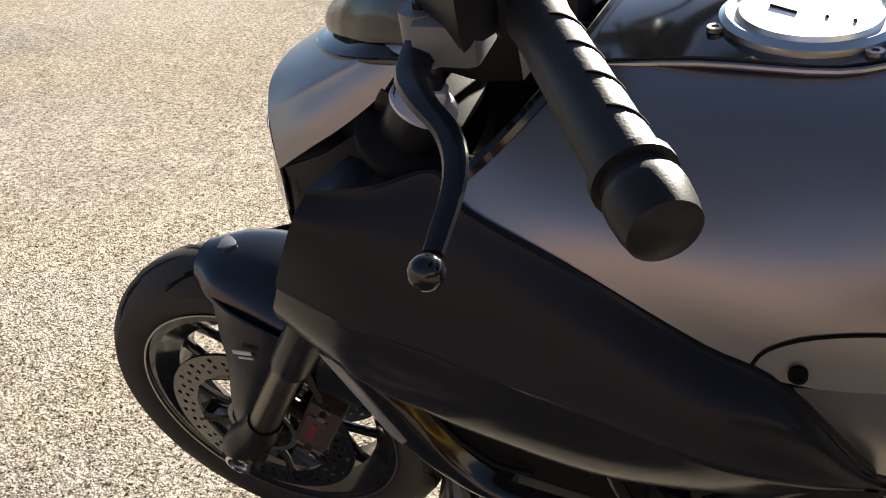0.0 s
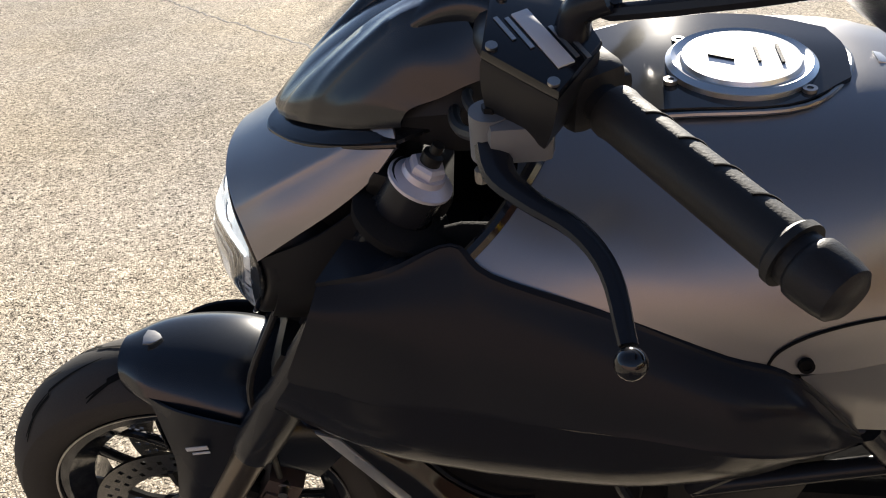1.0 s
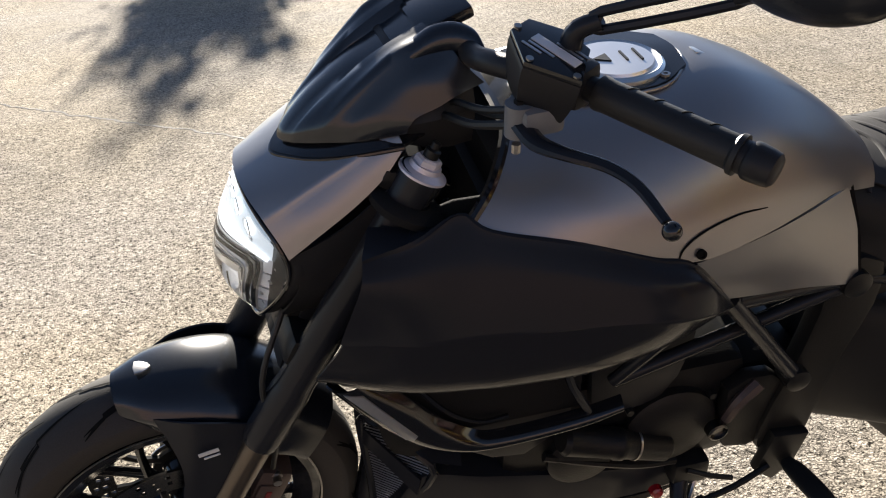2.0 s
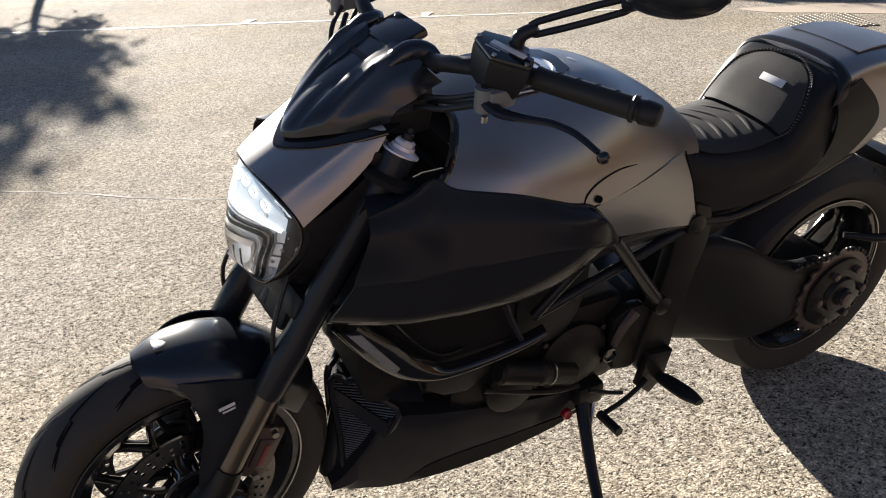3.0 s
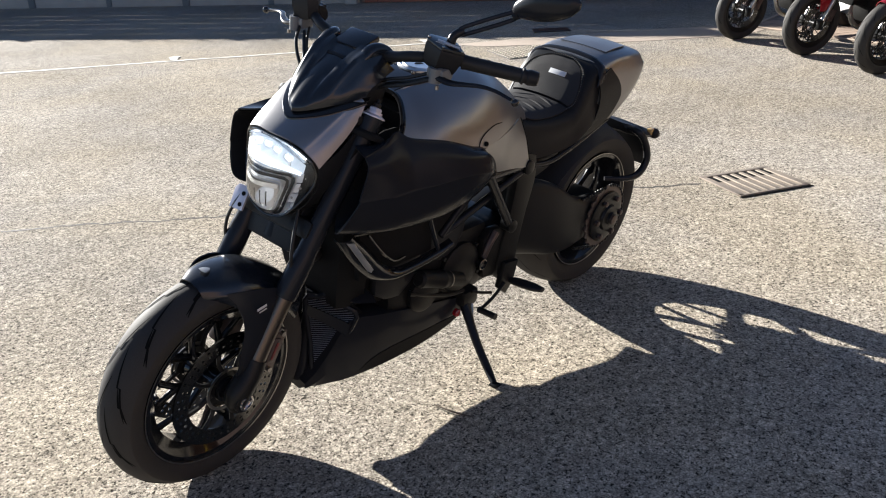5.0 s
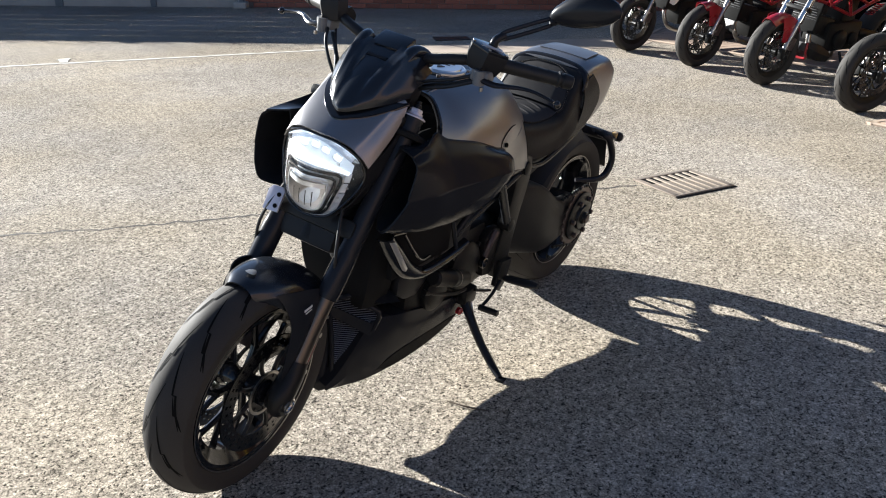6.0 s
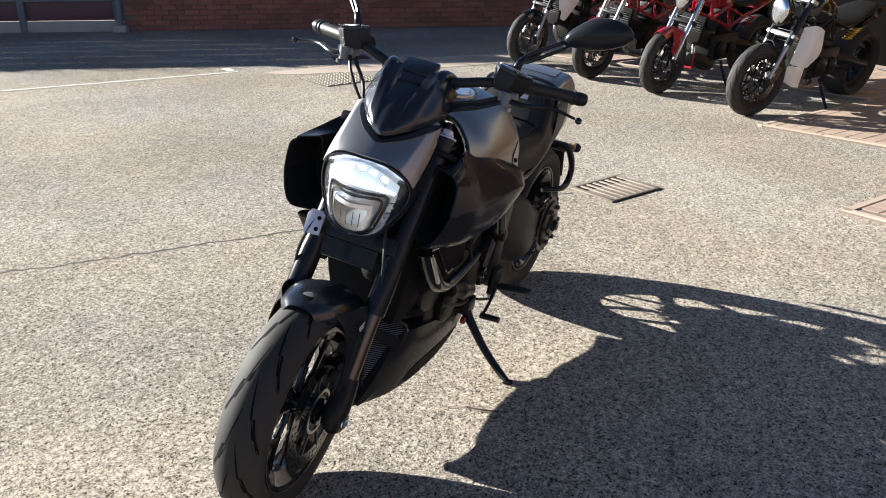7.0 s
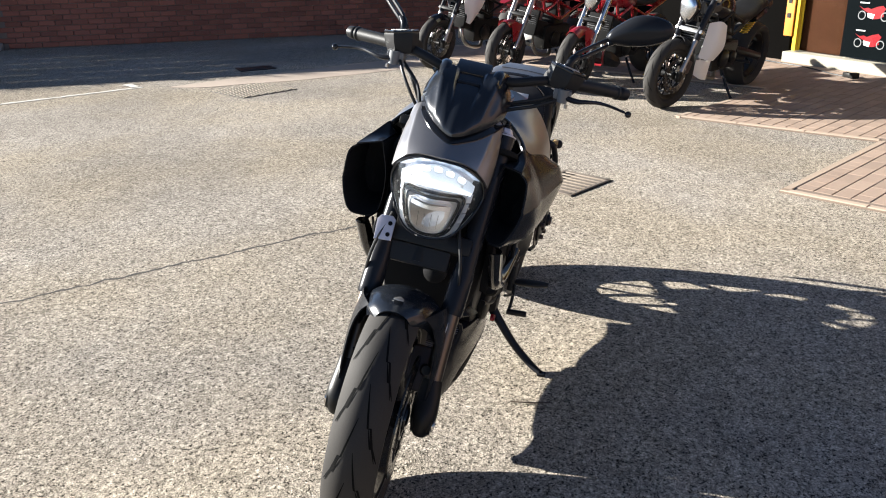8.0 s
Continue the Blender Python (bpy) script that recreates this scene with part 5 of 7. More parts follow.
    part("side_radiator", rbox((0.28, 0.02, 0.17), (-0.300, s * 0.165, 0.610), 0.004), "radcore", bike, "black side radiator")
trim = [(-0.338, 0.200, 0.920), (-0.303, 0.172, 0.950), (-0.271, 0.122, 0.984), (-0.264, 0.075, 0.993), (-0.262, 0.0, 0.995)]
part("tank_trim", sweep([(x, -y, z) for x, y, z in trim] + trim[-2::-1], 0.0075, 8, 4), "gloss", tank, "glossy black rubber tank edge")
# dark bulkhead between the tank and the fork
part("bulkhead", loft([[(x, y * w, z) for y, z in ((-1, 0.70), (-1, 0.90), (-0.86, zt), (0.86, zt), (1, 0.90), (1, 0.70))] for x, w, zt in ((-0.285, 0.162, 0.955), (-0.268, 0.168, 0.962), (-0.25, 0.170, 0.965))], 2, 1), "radcore", bike, "black bulkhead in front of the tank")
for s in (-1, 1):
    part("inner_panel", side_plate([(-0.455, 0.73), (-0.280, 0.70), (-0.280, 0.925), (-0.345, 0.925), (-0.430, 0.900)], s * 0.149, 0.006, 0.001), "radcore", bike, "black inner panel behind the fork")
part("front_cover", loft([[(x0, -w, z), (x0 + 0.03, -w * 1.15, z), (x0 + 0.09, -w * 1.15, z), (x0 + 0.09, w * 1.15, z), (x0 + 0.03, w * 1.15, z), (x0, w, z)] for x0, w, z in ((-0.445, 0.090, 0.40), (-0.465, 0.115, 0.48), (-0.470, 0.128, 0.58), (-0.450, 0.130, 0.68), (-0.42, 0.125, 0.74))], 3, 1), "radcore", bike, "black ribbed cover behind the fork")
part("horn", lathe([(0.0, 0.0), (0.030, 0.0), (0.034, 0.006), (0.034, 0.022), (0.022, 0.030), (0.0, 0.032)], (-0.470, -0.030, 0.575), (-1, 0, 0.1), 24), "plastic", bike, "small black horn disc")
part("headstock", sweep([tuple(P0 + AX * 0.72), tuple(P0 + AX * 1.06)], 0.034, 18, 2), "dark", bike, "steering head")

# belly pan and lower grille
bel = []
for x, w, z0, z1 in ((-0.522, 0.052, 0.120, 0.150), (-0.490, 0.066, 0.114, 0.185), (-0.455, 0.085, 0.112, 0.250), (-0.40, 0.112, 0.108, 0.345), (-0.30, 0.132, 0.105, 0.335), (-0.15, 0.138, 0.105, 0.300), (0.0, 0.130, 0.112, 0.262), (0.10, 0.112, 0.122, 0.225)):
    k = 0.038 * min(1.0, max(0.0, (x + 0.50) / 0.1))
    z0 += 0.016 * min(1.0, max(0.0, (x + 0.48) / 0.12))
    bel.append([(x, -w * 0.45, z0), (x, -w * 0.86, z0 + 0.018), (x, -w, z0 + (z1 - z0) * 0.52), (x, -w * 0.94, z1), (x, 0, z1 + 0.01), (x, w * 0.94, z1), (x, w, z0 + k + (z1 - z0 - k) * 0.45), (x, w * 0.85, z0 + 0.03 + k), (x, w * 0.45, z0 + k)])
belly = part("belly_pan", loft(bel, 4, 1), "scoop", bike, "satin black belly pan", None, 22)
for s in (-1, 1):
    rows = [[], []]
    for x, w, z0, z1 in ((-0.37, 0.118, 0.123, 0.343), (-0.30, 0.132, 0.121, 0.335), (-0.15, 0.138, 0.121, 0.300), (0.0, 0.130, 0.128, 0.262), (0.085, 0.115, 0.137, 0.231)):
        zl, zm = z0 + 0.018, z0 + (z1 - z0) * 0.52
        k = {-0.37: 0.10, -0.30: 0.62, 0.085: 0.30}.get(x, 0.88)
        rows[0].append((x, s * (w * (0.86 + 0.14 * k) + 0.0025), zl + (zm - zl) * k))
        rows[1].append((x + 0.01, s * (w * 0.865 + 0.0025), zl + 0.002))
    part("lower_facet", shell(rows, 0.002 * s, 3, 3), "radcore", belly, "dark lower facet of the belly pan")
part("drain_knob", lathe([(0, 0), (0.013, 0.0), (0.013, 0.012), (0.009, 0.016), (0, 0.016)], (0.020, -0.140, 0.215), (0, -1, 0), 16), "red", belly, "small red knob")
for s in (-1, 1):
    A, B, C, D = Vector((-0.482, s * 0.046, 0.130)), Vector((-0.490, s * 0.012, 0.412)), Vector((-0.440, s * 0.062, 0.432)), Vector((-0.384, s * 0.112, 0.358))
    frame_ring = sweep([tuple(A), tuple(A.lerp(B, 0.5)), tuple(B), tuple(B.lerp(C, 0.5)), tuple(C), tuple(C.lerp(D, 0.5)), tuple(D), tuple(D.lerp(A, 0.5))], 0.008, 8, 3, 1.0, True)
    gr = part("lower_grille", frame_ring, "black", bike, "framed finned lower cooler")
    wires = []
    for i in range(1, 44):
        u = i / 44
        p, q = A.lerp(B, u), (A.lerp(D, u / 0.78) if u < 0.78 else D.lerp(C, (u - 0.78) / 0.22))
        wires.append(sweep([tuple(p), tuple(q)], 0.0014, 4, 1))
    part("mesh", joined(*wires), "grille", gr, "fine horizontal cooler fins")
    off = Vector((0.03, -s * 0.012, 0))
    part("core", raw([tuple(v + off) for v in (A, D, C, B)], [(0, 1, 2, 3)]), "radcore", gr, "dark cooler core")
    part("crossbar", shell([[(-0.490, s * 0.018, 0.398), (-0.452, s * 0.062, 0.372), (-0.408, s * 0.108, 0.340)], [(-0.492, s * 0.024, 0.364), (-0.456, s * 0.066, 0.338), (-0.416, s * 0.108, 0.302)]], 0.005 * s, 3, 3), "black", gr, "flat black cross strut")
part("nose", sweep([(-0.452, 0, 0.425), (-0.478, 0, 0.29), (-0.505, 0, 0.145)], [0.020, 0.022, 0.028], 10, 3), "black", belly, "")
part("nose_top", loft([[(x, -w, z), (x, w, z), (x + 0.01, w, z + 0.03), (x + 0.01, -w, z + 0.03)] for x, w, z in ((-0.455, 0.03, 0.415), (-0.41, 0.10, 0.405), (-0.35, 0.12, 0.395))], 3, 2), "black", belly)

# engine
eng = part("engine", rbox((0.44, 0.24, 0.24), (-0.05, 0, 0.375), 0.03), "engine", bike, "dark V-twin engine")
part("gearbox", rbox((0.26, 0.22, 0.22), (0.16, 0, 0.36), 0.03), "engine", eng)
part("rear_cylinder", rbox((0.22, 0.20, 0.20), (-0.05, 0, 0.54), 0.02), "engine", eng)
part("front_cylinder", moved(rbox((0.30, 0.19, 0.17), (0, 0, 0), 0.03), Matrix.Translation((-0.29, 0, 0.44)) @ Matrix.Rotation(radians(16), 4, "Y")), "engine", eng)
part("clutch_cover", lathe([(0.085, 0.0), (0.085, 0.018), (0.072, 0.028), (0.03, 0.032), (0.0, 0.032)], (0.03, -0.118, 0.375), (0, -1, 0), 32), "engine", eng, "round engine cover")
part("sprocket_cover", side_plate([(0.14, 0.30), (0.23, 0.31), (0.25, 0.40), (0.20, 0.47), (0.12, 0.45)], -0.132, 0.03, 0.010, 2), "engine", eng)
part("alternator_cover", lathe([(0.062, 0.0), (0.062, 0.02), (0.05, 0.028), (0.0, 0.028)], (-0.13, -0.118, 0.345), (0, -1, 0), 28), "engine", eng)
part("belt_cover", side_plate([(-0.33, 0.41), (-0.23, 0.37), (-0.15, 0.45), (-0.17, 0.53), (-0.30, 0.50)], -0.112, 0.03, 0.012, 2), "plastic", eng)
part("upper_belt_cover", side_plate([(-0.12, 0.46), (0.0, 0.44), (0.05, 0.56), (0.03, 0.64), (-0.10, 0.64)], -0.115, 0.03, 0.012, 2), "plastic", eng)
starter = part("starter_motor", lathe([(0.0, 0.0), (0.020, 0.0), (0.027, 0.008), (0.027, 0.10), (0.030, 0.104), (0.030, 0.116), (0.027, 0.120), (0.027, 0.205), (0.020, 0.215), (0.0, 0.215)], (-0.175, -0.146, 0.418), (0.93, 0.0, -0.36), 24), "engine", eng, "dark cylindrical starter motor")
part("band", lathe([(0.0275, 0.0), (0.0285, 0.0), (0.0285, 0.004), (0.0275, 0.004)], (-0.044, -0.146, 0.367), (0.93, 0, -0.36), 24, True), "steel", starter)
part("oil_pipe", sweep([(-0.20, -0.138, 0.372), (-0.10, -0.142, 0.330), (-0.02, -0.142, 0.300), (0.05, -0.138, 0.285)], 0.008, 8, 5), "engine", eng)
part("pump_arm", sweep([(0.125, -0.150, 0.385), (0.140, -0.154, 0.430), (0.172, -0.150, 0.462)], [0.010, 0.012, 0.014], 8, 4), "caliper", eng, "grey cast arm")
for x, z in ((-0.05, 0.435), (0.10, 0.435), (0.115, 0.33), (-0.05, 0.31), (-0.19, 0.37), (0.03, 0.285)):
    part("engine_bolt", lathe([(0, 0), (0.007, 0), (0.007, 0.010), (0, 0.010)], (x, -0.128, z), (0, -1, 0), 6), "dark", eng)
part("shift_shaft", lathe([(0.019, 0), (0.019, 0.016), (0.015, 0.018), (0.014, 0.012), (0.0, 0.012)], (0.106, -0.150, 0.372), (0, -1, 0), 20), "disc", eng, "shift shaft boss")
part("exhaust_header", sweep([(-0.40, 0.03, 0.46), (-0.44, 0.06, 0.36), (-0.38, 0.10, 0.24), (-0.15, 0.13, 0.20), (0.10, 0.15, 0.24), (0.30, 0.18, 0.33)], 0.026, 14, 5), "dark", bike, "dark exhaust header")
for k in (0, 1):
    part("silencer", sweep([(0.36, 0.185, 0.27 + 0.085 * k), (0.42, 0.20, 0.275 + 0.085 * k), (0.56, 0.21, 0.29 + 0.09 * k), (0.60, 0.21, 0.30 + 0.09 * k)], [0.036, 0.045, 0.045, 0.038], 18, 4), "dark", bike, "dark slash-cut silencer")

part("exhaust_box", loft([[(x, y0, z0), (x, y1, z0), (x, y1, z1), (x, y0, z1)] for x, y0, y1, z0, z1 in ((0.06, -0.02, 0.12, 0.175, 0.28), (0.18, -0.03, 0.16, 0.19, 0.38), (0.38, -0.02, 0.18, 0.22, 0.44), (0.50, 0.02, 0.18, 0.22, 0.44))], 3, 3), "dark", bike, "dark exhaust collector box")

# trellis frame tubes
for s in (-1, 1):
    for a, b, r in (((0.045, 0.195, 0.712), (0.225, 0.160, 0.478), 0.015), ((0.060, 0.188, 0.700), (0.285, 0.150, 0.668), 0.014), ((-0.100, 0.155, 0.545), (0.275, 0.150, 0.650), 0.012),
                    ((-0.100, 0.155, 0.545), (0.000, 0.190, 0.690), 0.011), ((-0.20, 0.150, 0.700), (0.05, 0.19, 0.702), 0.013), ((-0.34, 0.06, 0.86), (-0.12, 0.14, 0.62), 0.013)):
        part("frame_tube", sweep([(a[0], s * a[1], a[2]), tuple((np.array([a[0], s * a[1], a[2]]) + np.array([b[0], s * b[1], b[2]])) / 2), (b[0], s * b[1], b[2])], r, 10, 2), "black", bike, "black trellis frame tube")
    part("frame_boss", lathe([(0.0, -0.02), (0.024, -0.02), (0.024, 0.016), (0.014, 0.020), (0, 0.020)], (0.285, s * 0.155, 0.664), (0, s, 0), 18), "dark", bike)
    part("frame_boss", lathe([(0.0, -0.02), (0.022, -0.02), (0.022, 0.018), (0.012, 0.022), (0, 0.022)], (0.228, s * 0.158, 0.474), (0, s, 0), 18), "dark", bike)
    part("pivot_plate", side_plate([(0.255, 0.700), (0.335, 0.690), (0.345, 0.600), (0.320, 0.500), (0.300, 0.380), (0.285, 0.290), (0.215, 0.270), (0.195, 0.340), (0.225, 0.470), (0.245, 0.600)], s * 0.138, 0.036, 0.010, 2), "engine", bike, "cast swingarm pivot plate")

# swingarm, single-sided
arm_r = []
for x, zc, hz, yo, hy in ((0.300, 0.450, 0.130, -0.085, 0.055), (0.400, 0.430, 0.135, -0.110, 0.050), (0.500, 0.395, 0.130, -0.130, 0.042), (0.600, 0.355, 0.105, -0.136, 0.034), (0.700, 0.335, 0.085, -0.130, 0.030), (0.790, 0.328, 0.075, -0.120, 0.028), (0.870, 0.326, 0.040, -0.115, 0.020)):
    arm_r.append([(x, yo - hy, zc + hz * 0.55), (x, yo - hy, zc - hz * 0.55), (x, yo - hy * 0.6, zc - hz), (x, yo + hy * 0.6, zc - hz), (x, yo + hy, zc - hz * 0.5), (x, yo + hy, zc + hz * 0.5), (x, yo + hy * 0.6, zc + hz), (x, yo - hy * 0.6, zc + hz)])
part("swingarm", loft(arm_r, 4, 3), "seatplain", bike, "black single-sided cast swingarm")
part("rear_hugger", shell([[(RW.x + 0.342 * math.cos(radians(a)), y, RW.z + (0.342 - 0.05 * abs(y / 0.11) ** 3) * math.sin(radians(a))) for y in (-0.115, -0.06, 0, 0.06, 0.115)] for a in (175, 150, 125, 100, 78)], 0.004, 4, 3), "plastic", bike, "black rear tyre hugger")

# rear wheel
rear_wheel = part("rear_wheel", rim_bm(RW, 0.219, 0.205), "gloss", bike, "black cast rear wheel rim")
part("tyre", tyre_bm(RW, 0.326, 0.240, 0.222, 2.2, 80), "tyre", rear_wheel, "very wide black rear tyre")
part("tread_groove", treads(RW, 0.326, 0.240, 0.222, 2.2, 13, [(1, 0.05, 0.85, 0.45, 0.0, 0.0024), (-1, 0.05, 0.85, 0.45, 0.5, 0.0024)]), "groove", rear_wheel)
part("rim_tape", lathe([(0.2255, -0.106), (0.2285, -0.1065), (0.2285, -0.108), (0.2255, -0.1075)], RW, (0, 1, 0), 80, True), "steel", rear_wheel, "thin pale line round the rim")
for i in range(7):
    part("spoke", spoke_bm(RW, 2 * math.pi * (i + 0.1) / 7, 0.05, 0.19, 0.30, 0.03, 0.03, 0.011), "gloss", rear_wheel)
part("hub", lathe([(0.03, -0.16), (0.05, -0.155), (0.075, -0.12), (0.07, 0.06), (0.0, 0.07)], RW, (0, 1, 0), 32), "dark", rear_wheel)
sprk = []
for i in range(88):
    a = 2 * math.pi * i / 88
    r = 0.127 if (i // 2) % 2 else 0.118
    sprk.append((RW.x + r * math.cos(a), RW.z + r * math.sin(a)))
spr = part("sprocket", side_plate(sprk, -0.168, 0.006, 0), "caliper", rear_wheel, "brownish steel rear sprocket")
part("carrier", lathe([(0.0, 0.006), (0.100, 0.006), (0.100, 0.012), (0.084, 0.018), (0.052, 0.018), (0.048, 0.028), (0.026, 0.030), (0.024, 0.040), (0.0, 0.040)], (RW.x, -0.168, RW.z), (0, -1, 0), 36), "dark", spr, "dark sprocket carrier")
for i in range(6):
    a = 2 * math.pi * i / 6
    part("carrier_nut", lathe([(0, 0), (0.011, 0), (0.011, 0.012), (0.006, 0.014), (0, 0.014)], (RW.x + 0.078 * math.cos(a), -0.186, RW.z + 0.078 * math.sin(a)), (0, -1, 0), 6), "caliper", spr)
part("hub_nut", lathe([(0, 0), (0.020, 0), (0.020, 0.010), (0.012, 0.012), (0, 0.012)], (RW.x, -0.206, RW.z), (0, -1, 0), 6), "caliper", spr)
# chain
links = []
top_a, top_b = Vector((0.235, -0.160, 0.425)), Vector((RW.x - 0.02, -0.168, RW.z + 0.123))
bot_a, bot_b = Vector((0.235, -0.160, 0.345)), Vector((RW.x - 0.02, -0.168, RW.z - 0.123))
for a, b in ((top_a, top_b), (bot_a, bot_b)):
    d = (b - a)
    a = a.lerp(b, 0.72)
    d = b - a
    n = int(d.length / 0.0159)
    ang = math.atan2(d.z, d.x)
    for i in range(n):
        p = a.lerp(b, (i + 0.5) / n)
        links.append(rbox((0.013, 0.012 if i % 2 else 0.016, 0.010), tuple(p), 0.003, Matrix.Rotation(-ang, 4, "Y"), 1))
for i in range(22):
    a = radians(-85 + 170 * i / 21)
    links.append(rbox((0.013, 0.012 if i % 2 else 0.016, 0.010), (RW.x + 0.123 * math.cos(a), -0.168, RW.z + 0.123 * math.sin(a)), 0.003, Matrix.Rotation(-(a + math.pi / 2), 4, "Y"), 1))
tagged(part("chain", joined(*links), "dark", rear_wheel, "drive chain"), kind="stuff")

# seat and tail
SEAT = ((0.235, 0.105, 0.845, 0.735, 0.040), (0.30, 0.135, 0.815, 0.665, 0.040), (0.38, 0.150, 0.803, 0.655, 0.040), (0.46, 0.155, 0.798, 0.660, 0.036), (0.52, 0.156, 0.803, 0.667, 0.031), (0.55, 0.156, 0.826, 0.672, 0.028),
        (0.58, 0.155, 0.866, 0.680, 0.026), (0.61, 0.153, 0.902, 0.690, 0.024), (0.65, 0.150, 0.923, 0.705, 0.022), (0.70, 0.145, 0.930, 0.730, 0.022), (0.745, 0.135, 0.928, 0.780, 0.025))
seat_rings = []
for x, w, zt, zb, dz in SEAT:
    zm = zt - dz
    seat_rings.append([(x, -w, zb + 0.01), (x, -w, (zb + zm) / 2), (x, -w * 0.93, zm), (x, -w * 0.62, zt - 0.2 * dz), (x, 0, zt), (x, w * 0.62, zt - 0.2 * dz), (x, w * 0.93, zm), (x, w, (zb + zm) / 2), (x, w, zb + 0.01), (x, 0, zb)])


def seat_at(x, y, lift=0.0):
    """A point on the seat's top."""
    w = float(np.interp(x, [r[0] for r in SEAT], [r[1] for r in SEAT]))
    zt = float(np.interp(x, [r[0] for r in SEAT], [r[2] for r in SEAT]))
    dz = float(np.interp(x, [r[0] for r in SEAT], [r[4] for r in SEAT]))
    return (x, y, zt - dz * float(np.interp(abs(y) / w, (0, 0.3, 0.62, 0.8, 0.93, 1.0), (0, 0.04, 0.2, 0.5, 1.0, 1.6))) + lift)


seat = part("seat", loft(seat_rings, 4, 3), "seatplain", bike, "dark seat with ribbed pad, stitched border and raised rear hump")
pad = [[seat_at(x, w * t, 0.003) for t in (-1, -0.75, -0.5, -0.25, 0, 0.25, 0.5, 0.75, 1)] for x, w in ((0.300, 0.090), (0.35, 0.112), (0.40, 0.118), (0.45, 0.120), (0.49, 0.121), (0.522, 0.120))]
part("seat_pad", shell(pad, 0.003, 3, 2), "seat", seat, "textured ribbed seat pad")
hump = [[seat_at(x, w * t, 0.003) for t in (-1, -0.75, -0.5, -0.25, 0, 0.25, 0.5, 0.75, 1)] for x, w in ((0.530, 0.118), (0.546, 0.124), (0.564, 0.123), (0.584, 0.115), (0.604, 0.100), (0.622, 0.078), (0.638, 0.042))]
part("hump_pad", shell(hump, 0.003, 3, 2), "seat", seat, "textured backrest pad")
for i in range(5):
    x = 0.335 + 0.042 * i
    part("rib_seam", sweep([seat_at(x - 0.030, -0.112, 0.004), seat_at(x - 0.006, -0.065, 0.006), seat_at(x + 0.012, 0, 0.006), seat_at(x - 0.006, 0.065, 0.006), seat_at(x - 0.030, 0.112, 0.006)], [0.003, 0.006, 0.007, 0.006, 0.003], 8, 5, 0.4), "seat", seat, "raised seat rib")
border = [seat_at(x, y, 0.0045) for x, y in ((0.524, 0.122), (0.546, 0.131), (0.566, 0.130), (0.588, 0.122), (0.610, 0.106), (0.630, 0.081), (0.646, 0.044), (0.651, 0.0))]
loop = [(x, -y, z) for x, y, z in border] + border[-2::-1]
part("piping", sweep(loop, 0.0024, 6, 6), "seatplain", seat, "black seam piping round the backrest pad")
run = cat(np.array(loop, float), 10)
beads = [rbox((0.0040, 0.0026, 0.0022), (float(p[0]) - 0.003, float(p[1]) * 0.975, float(p[2]) + 0.0005), 0.0006, None, 1) for p in run[::2]]
tagged(part("stitching", joined(*beads), "thread", seat, "pale seam stitching"), kind="stuff")
tag_at = seat_at(0.588, -0.018, 0.007)
part("seat_tag", rbox((0.018, 0.068, 0.003), tag_at, 0.001, pose(0, 0, 0, 0, -52, 0)), "print", seat, "pale woven tag bar")
tail_r = []
for x, w, zt, zb in ((0.662, 0.149, 0.932, 0.780), (0.72, 0.151, 0.943, 0.720), (0.78, 0.150, 0.947, 0.712), (0.86, 0.146, 0.943, 0.752), (0.93, 0.134, 0.932, 0.800), (0.985, 0.115, 0.917, 0.828), (1.02, 0.094, 0.901, 0.850)):
    tail_r.append([(x - 0.01, -w * 0.94, zb + 0.005), (x, -w * 1.03, zb + (zt - zb) * 0.5), (x, -w * 0.95, zt - 0.030), (x, -w * 0.80, zt - 0.008), (x, -w * 0.5, zt), (x, 0, zt + 0.003), (x, w * 0.5, zt), (x, w * 0.80, zt - 0.008), (x, w * 0.95, zt - 0.030), (x, w * 1.03, zb + (zt - zb) * 0.5), (x - 0.01, w * 0.94, zb + 0.005), (x, 0, zb)])
tail = part("tail", loft(tail_r, 4, 3), "paint", bike, "satin grey tail cover")
part("hump_shell", shell([[(x - 0.020, -0.153, 0.866 + k), (x - 0.008, -0.149, 0.894 + k), (x, -0.137, 0.912 + k), (x + 0.010, -0.10, 0.928 + k), (x + 0.014, -0.05, 0.934 + k), (x + 0.015, 0, 0.936 + k), (x + 0.014, 0.05, 0.934 + k), (x + 0.010, 0.10, 0.928 + k), (x, 0.137, 0.912 + k), (x - 0.008, 0.149, 0.894 + k), (x - 0.020, 0.153, 0.866 + k)] for x, k in ((0.652, -0.012), (0.658, -0.001), (0.670, 0.004), (0.680, 0.002))], 0.005, 3, 4), "black", tail, "black rim behind the seat")
part("tail_inset", shell([[(x, -w, z), (x, 0, z + 0.003), (x, w, z)] for x, w, z in ((0.745, 0.096, 0.9455), (0.80, 0.093, 0.9480), (0.86, 0.086, 0.9455), (0.905, 0.072, 0.9385))], 0.003, 3, 4), "paint", tail, "flat inset in the tail top")
